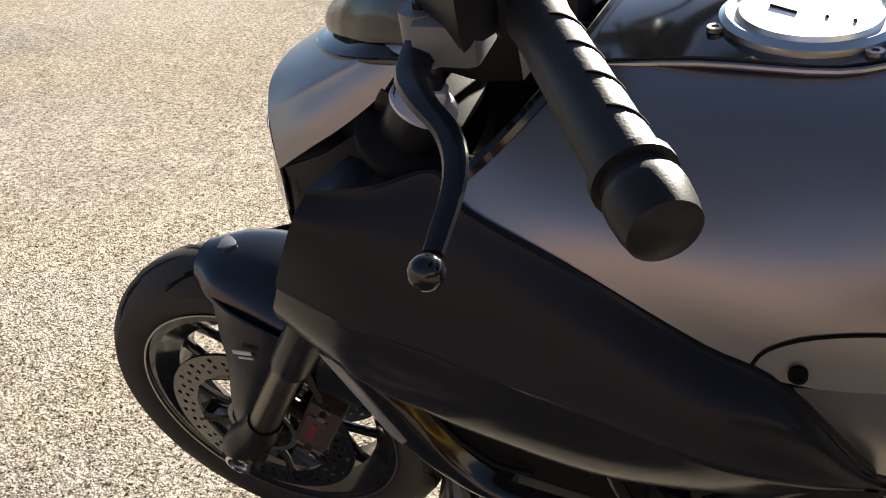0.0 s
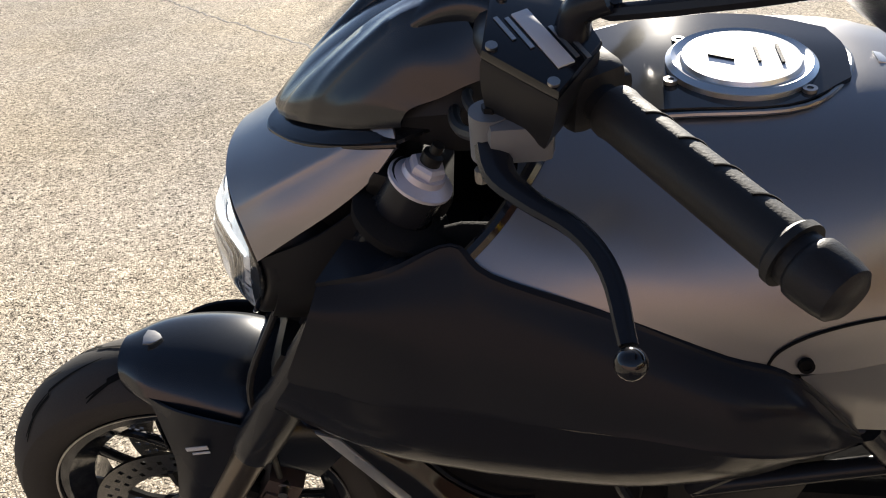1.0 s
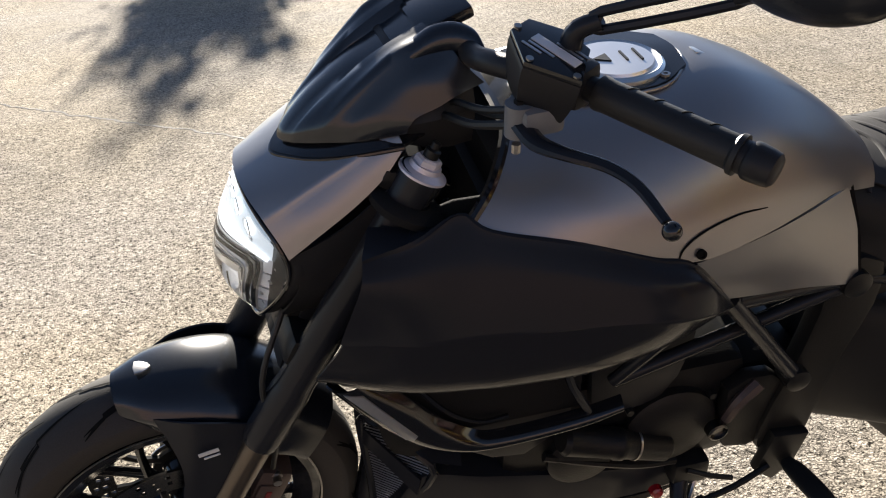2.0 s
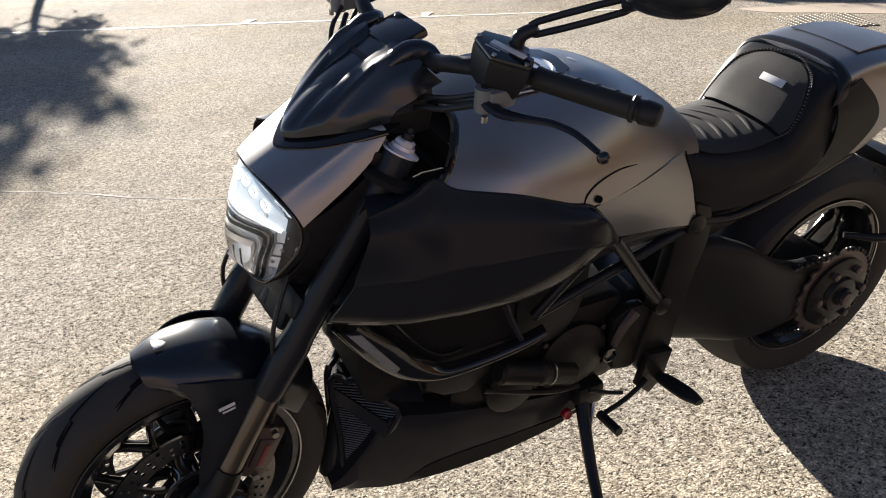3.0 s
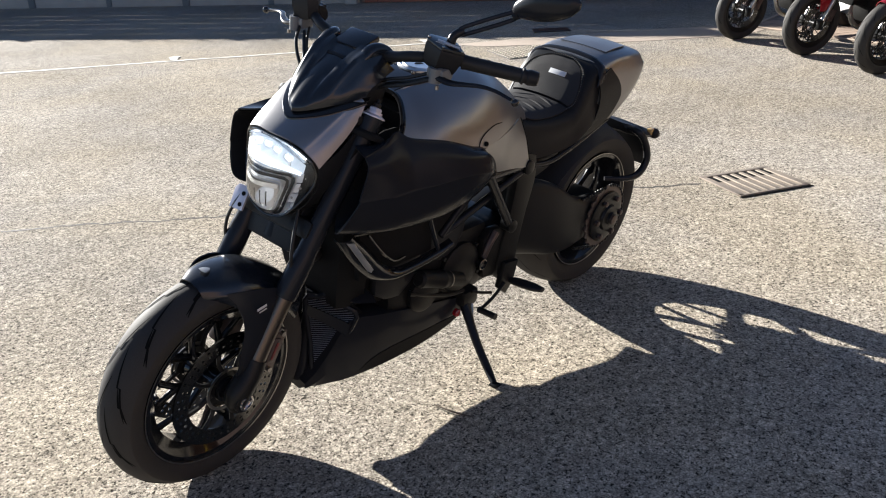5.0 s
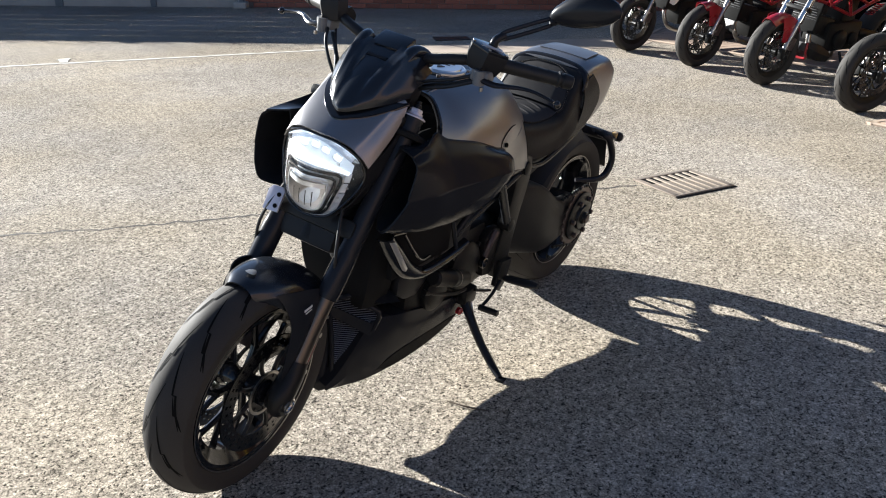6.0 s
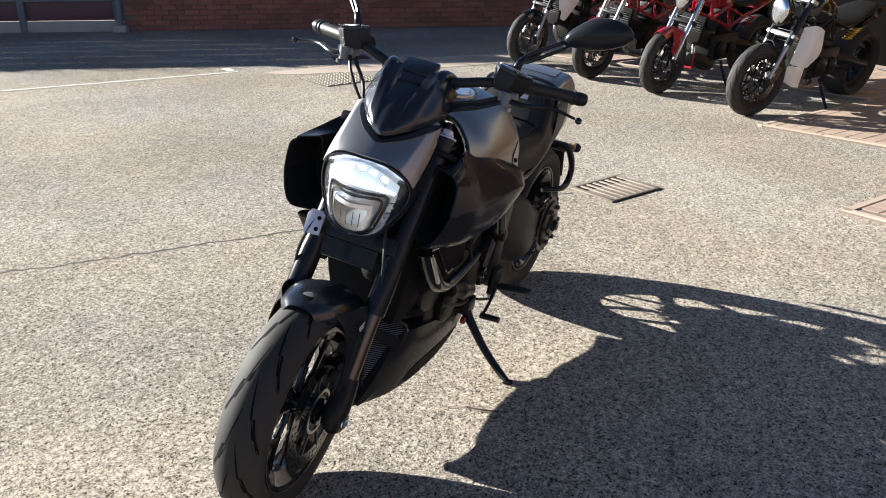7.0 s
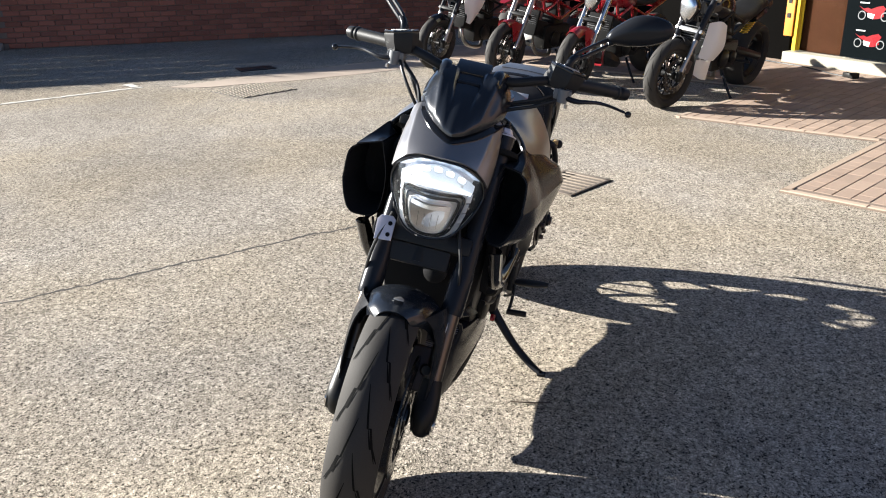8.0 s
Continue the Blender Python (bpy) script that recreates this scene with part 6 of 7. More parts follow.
for s in (-1, 1):
    part("tail_side", shell([[(0.702, s * 0.154, 0.914), (0.752, s * 0.162, 0.868), (0.786, s * 0.160, 0.822), (0.782, s * 0.158, 0.782), (0.728, s * 0.156, 0.728), (0.645, s * 0.152, 0.694), (0.48, s * 0.146, 0.652)],
                             [(0.636, s * 0.154, 0.884), (0.646, s * 0.161, 0.848), (0.652, s * 0.163, 0.810), (0.648, s * 0.162, 0.768), (0.620, s * 0.160, 0.720), (0.560, s * 0.157, 0.688), (0.46, s * 0.152, 0.664)]], 0.004 * s, 4, 4), "seatplain", tail, "black side panel of the tail")
    part("subframe", sweep([(0.30, s * 0.150, 0.66), (0.42, s * 0.152, 0.645), (0.58, s * 0.148, 0.675), (0.76, s * 0.135, 0.715)], 0.010, 10, 4), "black", bike, "black subframe tube")
part("tail_light", rbox((0.02, 0.13, 0.022), (1.012, 0, 0.858), 0.006), "red", tail, "red tail light strip")
part("under_seat", loft([[(x, -w, z0), (x, w, z0), (x, w * 0.9, z1), (x, -w * 0.9, z1)] for x, w, z0, z1 in ((0.30, 0.11, 0.56, 0.72), (0.45, 0.12, 0.60, 0.74), (0.62, 0.12, 0.68, 0.76), (0.80, 0.10, 0.70, 0.80))], 3, 2), "plastic", bike, "black undertray")
# number plate carrier with indicators, low behind the wheel
hoop = part("plate_carrier", sweep([(0.90, -0.095, 0.43), (0.97, -0.150, 0.432), (1.03, -0.16, 0.434), (1.074, -0.16, 0.458), (1.086, -0.158, 0.500), (1.065, -0.150, 0.555), (1.035, -0.13, 0.600), (1.04, -0.06, 0.605)], [0.008, 0.012, 0.014, 0.014, 0.014, 0.014, 0.014, 0.013], 12, 5), "black", bike, "black plate carrier hoop behind the wheel")
part("carrier_head", loft([[(x, -w, z), (x, w, z), (x, w, z + h), (x, -w, z + h)] for x, w, z, h in ((1.02, 0.06, 0.590, 0.03), (1.06, 0.12, 0.572, 0.040), (1.12, 0.12, 0.552, 0.04), (1.15, 0.09, 0.545, 0.03))], 3, 2), "plastic", hoop)
part("plate_backing", rbox((0.006, 0.20, 0.14), (1.160, 0, 0.485), 0.002, pose(0, 0, 0, 0, -20, 0)), "plastic", hoop)
for s in (-1, 1):
    part("indicator", loft([[(1.118 + r * math.cos(a), s * yy, 0.584 + 1.1 * r * math.sin(a)) for a in np.linspace(0, 2 * math.pi, 9)[:-1]] for yy, r in ((0.115, 0.008), (0.130, 0.017), (0.160, 0.018), (0.172, 0.008))], 3, 3), "plastic", hoop, "dark rear turn signal")
    part("amber_lens", rbox((0.030, 0.022, 0.024), (1.105, s * 0.142, 0.592), 0.005), "orange", hoop, "pale amber lens")

# foot controls on the left, side stand
ped = part("footpeg_plate", side_plate([(0.215, 0.34), (0.285, 0.33), (0.270, 0.25), (0.235, 0.215), (0.195, 0.25)], -0.165, 0.022, 0.006), "dark", bike, "cast footpeg plate")
part("footpeg", loft([[(0.255 + dx + rx * math.cos(a), y, 0.262 + dz + rz * math.sin(a)) for a in np.linspace(0, 2 * math.pi, 9)[:-1]] for y, rx, rz, dx, dz in ((-0.175, 0.012, 0.010, 0, 0), (-0.20, 0.020, 0.013, 0.004, 0.002), (-0.26, 0.022, 0.012, 0.010, 0.008), (-0.298, 0.012, 0.008, 0.014, 0.012))], 4, 3), "rubber", ped, "black rubber footpeg")
part("shift_lever", sweep([(0.215, -0.180, 0.268), (0.15, -0.188, 0.240), (0.085, -0.190, 0.220)], 0.006, 8, 3), "dark", ped, "gear shift lever")
part("shift_peg", sweep([(0.085, -0.185, 0.220), (0.086, -0.255, 0.226)], 0.011, 10, 2), "rubber", ped, "black rubber shift peg")
part("shift_rod", sweep([(0.058, -0.170, 0.292), (0.10, -0.180, 0.276), (0.142, -0.184, 0.262)], 0.005, 8, 2), "dark", ped)
stand = part("side_stand", sweep([(0.075, -0.125, 0.235), (0.060, -0.160, 0.200), (0.036, -0.235, 0.128), (0.012, -0.310, 0.078), (-0.010, -0.352, 0.066)], [0.019, 0.016, 0.014, 0.013, 0.010], 10, 4), "black", bike, "black side stand, folded out")
LEANI = Matrix.Rotation(-radians(LEAN), 4, "X")
part("stand_foot", rbox((0.026, 0.030, 0.010), (0, 0, 0), 0.004), "black", stand, "", Matrix.Translation((-0.012, -0.357, 0.0640)) @ LEANI)
part("stand_spring", sweep([(0.11, -0.13, 0.25), (0.09, -0.15, 0.21), (0.060, -0.185, 0.180)], 0.006, 8, 3), "steel", stand)
part("stand_mount", rbox((0.07, 0.06, 0.06), (0.085, -0.12, 0.245), 0.012), "dark", stand)
part("right_footpeg", sweep([(0.25, 0.15, 0.27), (0.26, 0.29, 0.275)], 0.014, 10, 2), "rubber", bike, "black rubber footpeg")


# ---- the parked motorcycles ----
def parked_bike(x, y, turn, label, fork_z, paint, legs, fender_mat, style):
    """A parked motorcycle; its own x runs from the front contact backwards, y to its right."""
    lean = 8.0
    ob = thing("motorcycle", pose(x, y, 0, 0, 0, turn) @ pose(0, 0, 0, lean, 0, 0), label, "motorcycle", "motorcycles parked in a row")
    wb, R = 1.50, 0.300
    F, B = Vector((0, 0, R)), Vector((wb, 0, 0.315))
    st = Matrix.Translation((0.05, 0, 0)) @ Matrix.Rotation(radians(-8 if style == "cruiser" else 0), 4, "Z") @ Matrix.Translation((-0.05, 0, 0))
    fw = part("front_wheel", rim_bm(F, 0.216, 0.085, 48), "dark", ob, "", st)
    part("tyre", tyre_bm(F, R, 0.118, 0.220, 2.3, 56), "tyre", fw, "black road tyre", st)
    part("tread_groove", treads(F, R, 0.118, 0.220, 2.3, 13, [(1, 0.08, 0.85, 0.42, 0.0, 0.0022), (-1, 0.08, 0.85, 0.42, 0.5, 0.0022)]), "groove", fw, "", st)
    n = 24 if style in ("scrambler", "supermoto", "naked") else 14
    for i in range(n):
        a = 2 * math.pi * i / n
        d = 0.14 * (1 if i % 2 else -1)
        yy = 0.02 * (1 if i % 4 < 2 else -1)
        part("spoke", sweep([(F.x + 0.035 * math.cos(a + d), yy * 1.6, F.z + 0.035 * math.sin(a + d)), (F.x + 0.20 * math.cos(a), 0, F.z + 0.20 * math.sin(a))], 0.0035 if n > 20 else 0.007, 6, 1), "gloss", fw, "", st)
    part("hub", lathe([(0.02, -0.07), (0.035, -0.06), (0.03, 0.0), (0.035, 0.06), (0.02, 0.07)], F, (0, 1, 0), 20), "dark", fw, "", st)
    for s in (-1, 1):
        part("brake_disc", disc_bm(F, s * 0.065, 0.105, 0.158, 0.005, 60, 5), "disc", fw, "drilled brake disc", st)
        part("brake_caliper", rbox((0.06, 0.05, 0.11), (0.125, s * 0.075, 0.37), 0.012, pose(0, 0, 0, 0, 20, 0)), "caliper", ob, "", st)
        sl = math.tan(radians(25))
        leg = part("fork_leg", sweep([(0.0 + (fork_z - R) * sl, s * 0.10, fork_z), (0.0 + (0.98 - R) * sl, s * 0.10, 0.98)], 0.028, 14, 1), legs, ob, "fork outer tube", st)
        part("slider", sweep([(0.0, s * 0.10, R - 0.02), ((fork_z - R) * sl, s * 0.10, fork_z)], 0.021, 12, 1), "steel", leg, "", st)
        part("axle_foot", rbox((0.05, 0.045, 0.09), (0, s * 0.10, R), 0.012), "dark", leg, "", st)
    rows = []
    a0, a1 = {"scrambler": (112, 40), "supermoto": (105, 60), "naked": (118, 38), "cruiser": (82, 40)}[style]
    for a in np.linspace(a0, a1, 6):
        rows.append([(F.x + (0.325 - 0.06 * abs(t) ** 2.5) * math.cos(radians(a)), 0.075 * t, F.z + (0.325 - 0.06 * abs(t) ** 2.5) * math.sin(radians(a))) for t in np.linspace(-1, 1, 7)])
    fen = part("front_fender", shell(rows, -0.004, 3, 3), fender_mat, ob, "front mudguard", st)
    if style in ("naked", "supermoto"):
        for s in (-1, 1):
            low, mid = (0.40, 0.50) if style == "naked" else (0.42, 0.50)
            part("leg_guard", shell([[(-0.06, s * 0.085, 0.60), (0.02, s * 0.092, 0.61), (0.12, s * 0.090, 0.58)], [(-0.045, s * 0.100, mid), (0.02, s * 0.112, mid + 0.01), (0.075, s * 0.104, mid + 0.02)], [(-0.03, s * 0.100, low), (0.012, s * 0.108, low), (0.045, s * 0.104, low + 0.01)]], 0.004 * s, 3, 3), fender_mat, fen, "painted fork guard", st)
    for z in (0.66, 0.93):
        part("fork_clamp", rbox((0.07, 0.27, 0.035), ((z - R) * math.tan(radians(25)) + 0.01, 0, z), 0.010, pose(0, 0, 0, 0, 25, 0)), "silver" if style == "cruiser" else "dark", ob, "", st)
    # headlight
    hz, hr = (0.86, 0.085) if style != "cruiser" else (0.85, 0.10)
    hx = 0.10 if style != "cruiser" else 0.08
    if style == "supermoto":
        hz = 0.95
    hl = part("headlight", loft([[(hx + dx, hr * f * math.cos(a) * (0.9 if math.sin(a) > 0 else 0.75), hz + hr * f * 1.12 * math.sin(a)) for a in np.linspace(0, 2 * math.pi, 13)[:-1]] for dx, f in ((0.10, 0.6), (0.05, 1.0), (0.0, 1.05), (-0.012, 1.0))], 3, 2), "plastic" if style != "cruiser" else "gloss", ob, "headlight", st)
    part("reflector", loft([[(hx + dx, hr * f * math.cos(a) * (0.9 if math.sin(a) > 0 else 0.75), hz + hr * f * 1.12 * math.sin(a)) for a in np.linspace(0, 2 * math.pi, 13)[:-1]] for dx, f in ((-0.012, 0.95), (-0.030, 0.75), (-0.036, 0.3))], 3, 2), "reflector", hl, "bright headlight glass", st)
    # bars
    part("handlebar", sweep([(0.36, -0.40, 1.10), (0.32, -0.26, 1.10), (0.30, -0.10, 1.05), (0.30, 0.10, 1.05), (0.32, 0.26, 1.10), (0.36, 0.40, 1.10)], 0.012, 8, 4), "plastic", ob, "", st)
    # tank
    T = [(0.36, 0.06, 0.84, 0.93), (0.44, 0.13, 0.80, 1.00), (0.58, 0.16, 0.77, 1.02), (0.72, 0.14, 0.76, 0.97), (0.82, 0.10, 0.76, 0.86)]
    if style == "cruiser":
        T = [(xx, w, z0 - 0.05, z1 - 0.06) for xx, w, z0, z1 in T]
    part("fuel_tank", loft([[(xx, -w, (z0 + z1) / 2), (xx, -w * 0.8, z1 - 0.03), (xx, 0, z1), (xx, w * 0.8, z1 - 0.03), (xx, w, (z0 + z1) / 2), (xx, w * 0.7, z0), (xx, -w * 0.7, z0)] for xx, w, z0, z1 in T], 4, 3), paint, ob, "painted fuel tank")
    seat_z = 0.82 if style != "cruiser" else 0.74
    part("seat", loft([[(xx, -w, z - 0.05), (xx, -w * 0.9, z - 0.01), (xx, 0, z), (xx, w * 0.9, z - 0.01), (xx, w, z - 0.05), (xx, 0, z - 0.07)] for xx, w, z in ((0.80, 0.09, seat_z + 0.02), (0.95, 0.13, seat_z), (1.15, 0.15, seat_z + 0.03), (1.32, 0.13, seat_z + 0.08), (1.50, 0.10, seat_z + 0.11))], 4, 3), "seatplain", ob, "black seat")
    part("tail", loft([[(xx, -w, z - 0.05), (xx, -w, z), (xx, w, z), (xx, w, z - 0.05)] for xx, w, z in ((1.2, 0.13, seat_z - 0.03), (1.45, 0.11, seat_z + 0.03), (1.70, 0.06, seat_z + 0.08))], 3, 2), paint if style != "cruiser" else "gloss", ob, "tail unit")
    # engine and frame
    eng = part("engine", rbox((0.48, 0.26, 0.26), (0.76, 0, 0.40), 0.04), "engine", ob, "dark V-twin engine")
    part("front_cylinder", moved(rbox((0.26, 0.18, 0.17), (0, 0, 0), 0.03), Matrix.Translation((0.50, 0, 0.50)) @ Matrix.Rotation(radians(12), 4, "Y")), "engine", eng)
    part("rear_cylinder", rbox((0.19, 0.18, 0.28), (0.82, 0, 0.62), 0.03), "engine", eng)
    for xx, z, r in ((0.70, 0.38, 0.085), (0.88, 0.38, 0.06)):
        for s in (-1, 1):
            part("engine_cover", lathe([(r, 0.0), (r, 0.02), (r * 0.8, 0.03), (0, 0.032)], (xx, s * 0.13, z), (0, s, 0), 24), "dark", eng)
    tube = {"supermoto": "red", "naked": "red", "cruiser": "dark", "scrambler": "dark"}[style]
    for s in (-1, 1):
        for p, q in (((0.33, 0.05, 0.92), (0.95, 0.15, 0.68)), ((0.33, 0.05, 0.74), (0.72, 0.16, 0.60)), ((0.72, 0.16, 0.60), (0.62, 0.16, 0.80)), ((0.48, 0.11, 0.68), (0.62, 0.16, 0.80)), ((0.48, 0.11, 0.68), (0.42, 0.09, 0.88)), ((0.72, 0.16, 0.60), (0.95, 0.15, 0.68)), ((0.95, 0.15, 0.68), (1.45, 0.11, 0.80))):
            part("frame_tube", sweep([(p[0], s * p[1], p[2]), (q[0], s * q[1], q[2])], 0.0145, 8, 1), tube, ob, "frame tube")
    part("radiator", rbox((0.035, 0.26, 0.26), (0.335, 0, 0.58), 0.008, pose(0, 0, 0, 0, 12, 0)), "radcore", ob, "radiator core")
    for i in range(10):
        part("radiator_fin", rbox((0.004, 0.24, 0.005), (0.312 + 0.0048 * (i - 5) * -1, 0, 0.48 + 0.022 * i), 0.001), "grille", ob)
    for s in (-1, 1):
        if style == "cruiser":
            part("radiator_shroud", shell([[(0.30, s * 0.120, 0.73), (0.37, s * 0.190, 0.75), (0.47, s * 0.205, 0.71)], [(0.265, s * 0.120, 0.58), (0.35, s * 0.205, 0.57), (0.48, s * 0.215, 0.53)], [(0.24, s * 0.11, 0.44), (0.30, s * 0.170, 0.42), (0.39, s * 0.185, 0.41)]], 0.006 * s, 4, 4), "white", ob, "white radiator shroud")
            part("lower_spoiler", shell([[(0.24, s * 0.10, 0.415), (0.31, s * 0.15, 0.415), (0.40, s * 0.16, 0.40)], [(0.27, s * 0.08, 0.28), (0.34, s * 0.12, 0.24), (0.44, s * 0.13, 0.22)]], 0.006 * s, 4, 4), "white", ob, "white lower spoiler")
        elif style == "scrambler":
            part("side_shroud", shell([[(0.30, s * 0.12, 0.86), (0.42, s * 0.19, 0.86), (0.58, s * 0.20, 0.84)], [(0.28, s * 0.13, 0.74), (0.40, s * 0.20, 0.72), (0.54, s * 0.20, 0.72)], [(0.36, s * 0.11, 0.52), (0.40, s * 0.14, 0.50), (0.44, s * 0.14, 0.52)]], 0.006 * s, 4, 4), "white", ob, "pale grey side shroud")
    if style == "naked":
        part("belly_spoiler", loft([[(xx, -w, z0), (xx, w, z0), (xx, w, z1), (xx, -w, z1)] for xx, w, z0, z1 in ((0.33, 0.10, 0.30, 0.36), (0.42, 0.13, 0.22, 0.36), (0.62, 0.12, 0.18, 0.28))], 3, 2), "plastic", ob, "black belly spoiler")
        part("spoiler_rim", sweep([(0.318, -0.105, 0.375), (0.315, -0.105, 0.30), (0.36, -0.08, 0.225), (0.36, 0.08, 0.225), (0.315, 0.105, 0.30), (0.318, 0.105, 0.375)], 0.012, 8, 3), "red", ob, "red rim of the spoiler")
        part("oil_cooler", rbox((0.03, 0.18, 0.07), (0.33, 0, 0.33), 0.004), "grille", ob)
    if style == "supermoto":
        part("oil_cooler", rbox((0.04, 0.20, 0.11), (0.33, 0, 0.42), 0.006, pose(0, 0, 0, 0, 14, 0)), "alu", ob, "ribbed oil cooler")
        part("beak", shell([[(-0.16, -0.03, 0.80), (-0.16, 0.03, 0.80)], [(0.0, -0.08, 0.86), (0.0, 0.08, 0.86)], [(0.2, -0.10, 0.93), (0.2, 0.10, 0.93)]], 0.006, 4, 3), "red", ob, "red high mudguard beak", st)
    # rear end
    rw = part("rear_wheel", rim_bm(B, 0.216, 0.15, 40), "dark", ob)
    part("tyre", tyre_bm(B, 0.315, 0.19 if style != "cruiser" else 0.235, 0.220, 2.2, 48), "tyre", rw, "black rear tyre")
    for i in range(10):
        a = 2 * math.pi * i / 10
        part("spoke", sweep([(B.x + 0.04 * math.cos(a), 0, B.z + 0.04 * math.sin(a)), (B.x + 0.20 * math.cos(a), 0, B.z + 0.20 * math.sin(a))], 0.009, 6, 1), "dark", rw)
    for s in (-1, 1):
        part("swingarm", sweep([(0.98, s * 0.10, 0.42), (1.2, s * 0.13, 0.38), (B.x, s * 0.14, B.z)], [0.035, 0.032, 0.028], 10, 3, 1.3), "dark", ob, "swingarm")
    part("silencer", sweep([(0.95, 0.16, 0.30), (1.10, 0.18, 0.30), (1.35, 0.19, 0.36), (1.45, 0.19, 0.38)], [0.035, 0.05, 0.05, 0.042], 14, 3), "dark" if style == "cruiser" else "steel", ob, "silencer")
    shock = [((1.02 + 0.012 * math.cos(k * 0.9) + 0.0035 * k), -0.13 + 0.032 * math.sin(k * 0.9), 0.58 + 0.0022 * k) for k in range(42)]
    part("rear_spring", sweep(shock, 0.006, 6, 2), "gold" if style == "cruiser" else "red", ob, "coil spring")
    part("header_pipe", sweep([(0.46, -0.04, 0.50), (0.36, -0.06, 0.42), (0.42, -0.10, 0.26), (0.70, -0.08, 0.20), (0.98, 0.10, 0.26)], 0.022, 10, 4), "steel", ob, "exhaust header")
    part("side_stand", sweep([(0.78, -0.12, 0.26), (0.76, -0.20, 0.14), (0.73, -0.285, 0.045)], 0.012, 8, 3), "black", ob, "black side stand")
    part("footpeg", sweep([(0.98, -0.15, 0.34), (0.99, -0.27, 0.345)], 0.013, 8, 1), "rubber", ob)
    return ob


parked_bike(6.66, 2.20, -24, "black and pale grey scrambler motorcycle with wire wheels, parked", 0.62, "gloss", "black", "gloss", "scrambler")
parked_bike(6.10, 1.27, -24, "red supermoto motorcycle with black wire wheels, parked in a row", 0.60, "red", "steel", "red", "supermoto")
parked_bike(5.55, 0.455, -24, "red naked motorcycle with silver fork legs, parked in a row", 0.56, "red", "chrome", "red", "naked")
parked_bike(4.87, -0.445, -26, "black and white power cruiser motorcycle with gold rear spring, parked", 0.60, "gloss", "black", "plastic", "cruiser")

# ---- the shop front ----
SP, SQ = Vector((7.80, -1.67, 0)), Vector((7.013, -2.423, 0))
sd = (SQ - SP).normalized()
shop_m = Matrix.Translation(SP) @ Matrix.Rotation(math.atan2(sd.y, sd.x), 4, "Z")      # x along the front, y into the yard's far side
inward = -1 if (Matrix.Rotation(math.atan2(sd.y, sd.x), 3, "Z") @ Vector((0, 1, 0))).dot(Vector((1, 0, 0))) < 0 else 1      # towards the shop


def shop_box(name, x0, x1, z0, z1, d0, d1, mat, parent, label="", bevel=0.004):
    return part(name, rbox((x1 - x0, abs(d1 - d0), z1 - z0), ((x0 + x1) / 2, inward * (d0 + d1) / 2, (z0 + z1) / 2), bevel), mat, parent, label)


shop = thing("shop_front", shop_m, "shop front with yellow window frame above a pale sill", "shop front", kind="structure")
shop_box("sill", -0.05, 6.0, 0.0, 0.13, 0.0, 0.30, "sill", shop, "pale rendered sill", 0.012)
shop_box("window_frame", 0.02, 0.068, 0.14, 2.6, 0.06, 0.14, "yellow", shop, "yellow window frame")
shop_box("window_frame", 0.0, 6.0, 2.52, 2.60, 0.06, 0.14, "yellow", shop, "yellow window frame")
shop_box("window_frame", 2.2, 2.28, 0.14, 2.52, 0.06, 0.14, "yellow", shop, "yellow window frame")
shop_box("window_frame", 4.4, 4.48, 0.14, 2.52, 0.06, 0.14, "yellow", shop, "yellow window frame")
for a, b in ((0.068, 2.2), (2.28, 4.4), (4.48, 6.0)):
    pane = shop_box("pane", a, b, 0.14, 2.52, 0.095, 0.101, "pane", shop, "clear shop window pane", 0)
    pane.visible_shadow = False
shop_box("display_panel", 0.068, 5.9, 0.14, 2.5, 0.15, 0.19, "brown", shop, "brown display panel inside the window")
shop_box("fascia", -0.05, 6.0, 2.60, 3.4, 0.0, 0.3, "sill", shop, "pale wall above the window", 0.01)
# this wall's colour carries the shade that the sun would not leave
shop_box("side_wall", -4.4, -0.05, 0.0, 3.4, 0.10, 0.35, "shaded_wall", shop, "side wall coloured near black for shade", 0.01)
shop_box("orange_board", -0.10, 0.015, 0.30, 1.3, 0.04, 0.06, "board", shop, "orange sign board with dark bars", 0.002)
for i in range(3):
    shop_box("board_bar", -0.075, -0.03, 0.50 + 0.16 * i, 0.55 + 0.16 * i, 0.034, 0.039, "plastic", shop, "dark print bar", 0)
poster = thing("poster", shop_m @ Matrix.Translation((0, inward * 0.085, 0)), "dark poster with small red motorcycle pictures in a window", "poster")
part("sheet", rbox((0.80, 0.004, 1.5), (1.05, 0, 0.90), 0), "poster", poster)
SMALL = Matrix.Diagonal((1.25, 1.15, 1.0, 1.0))
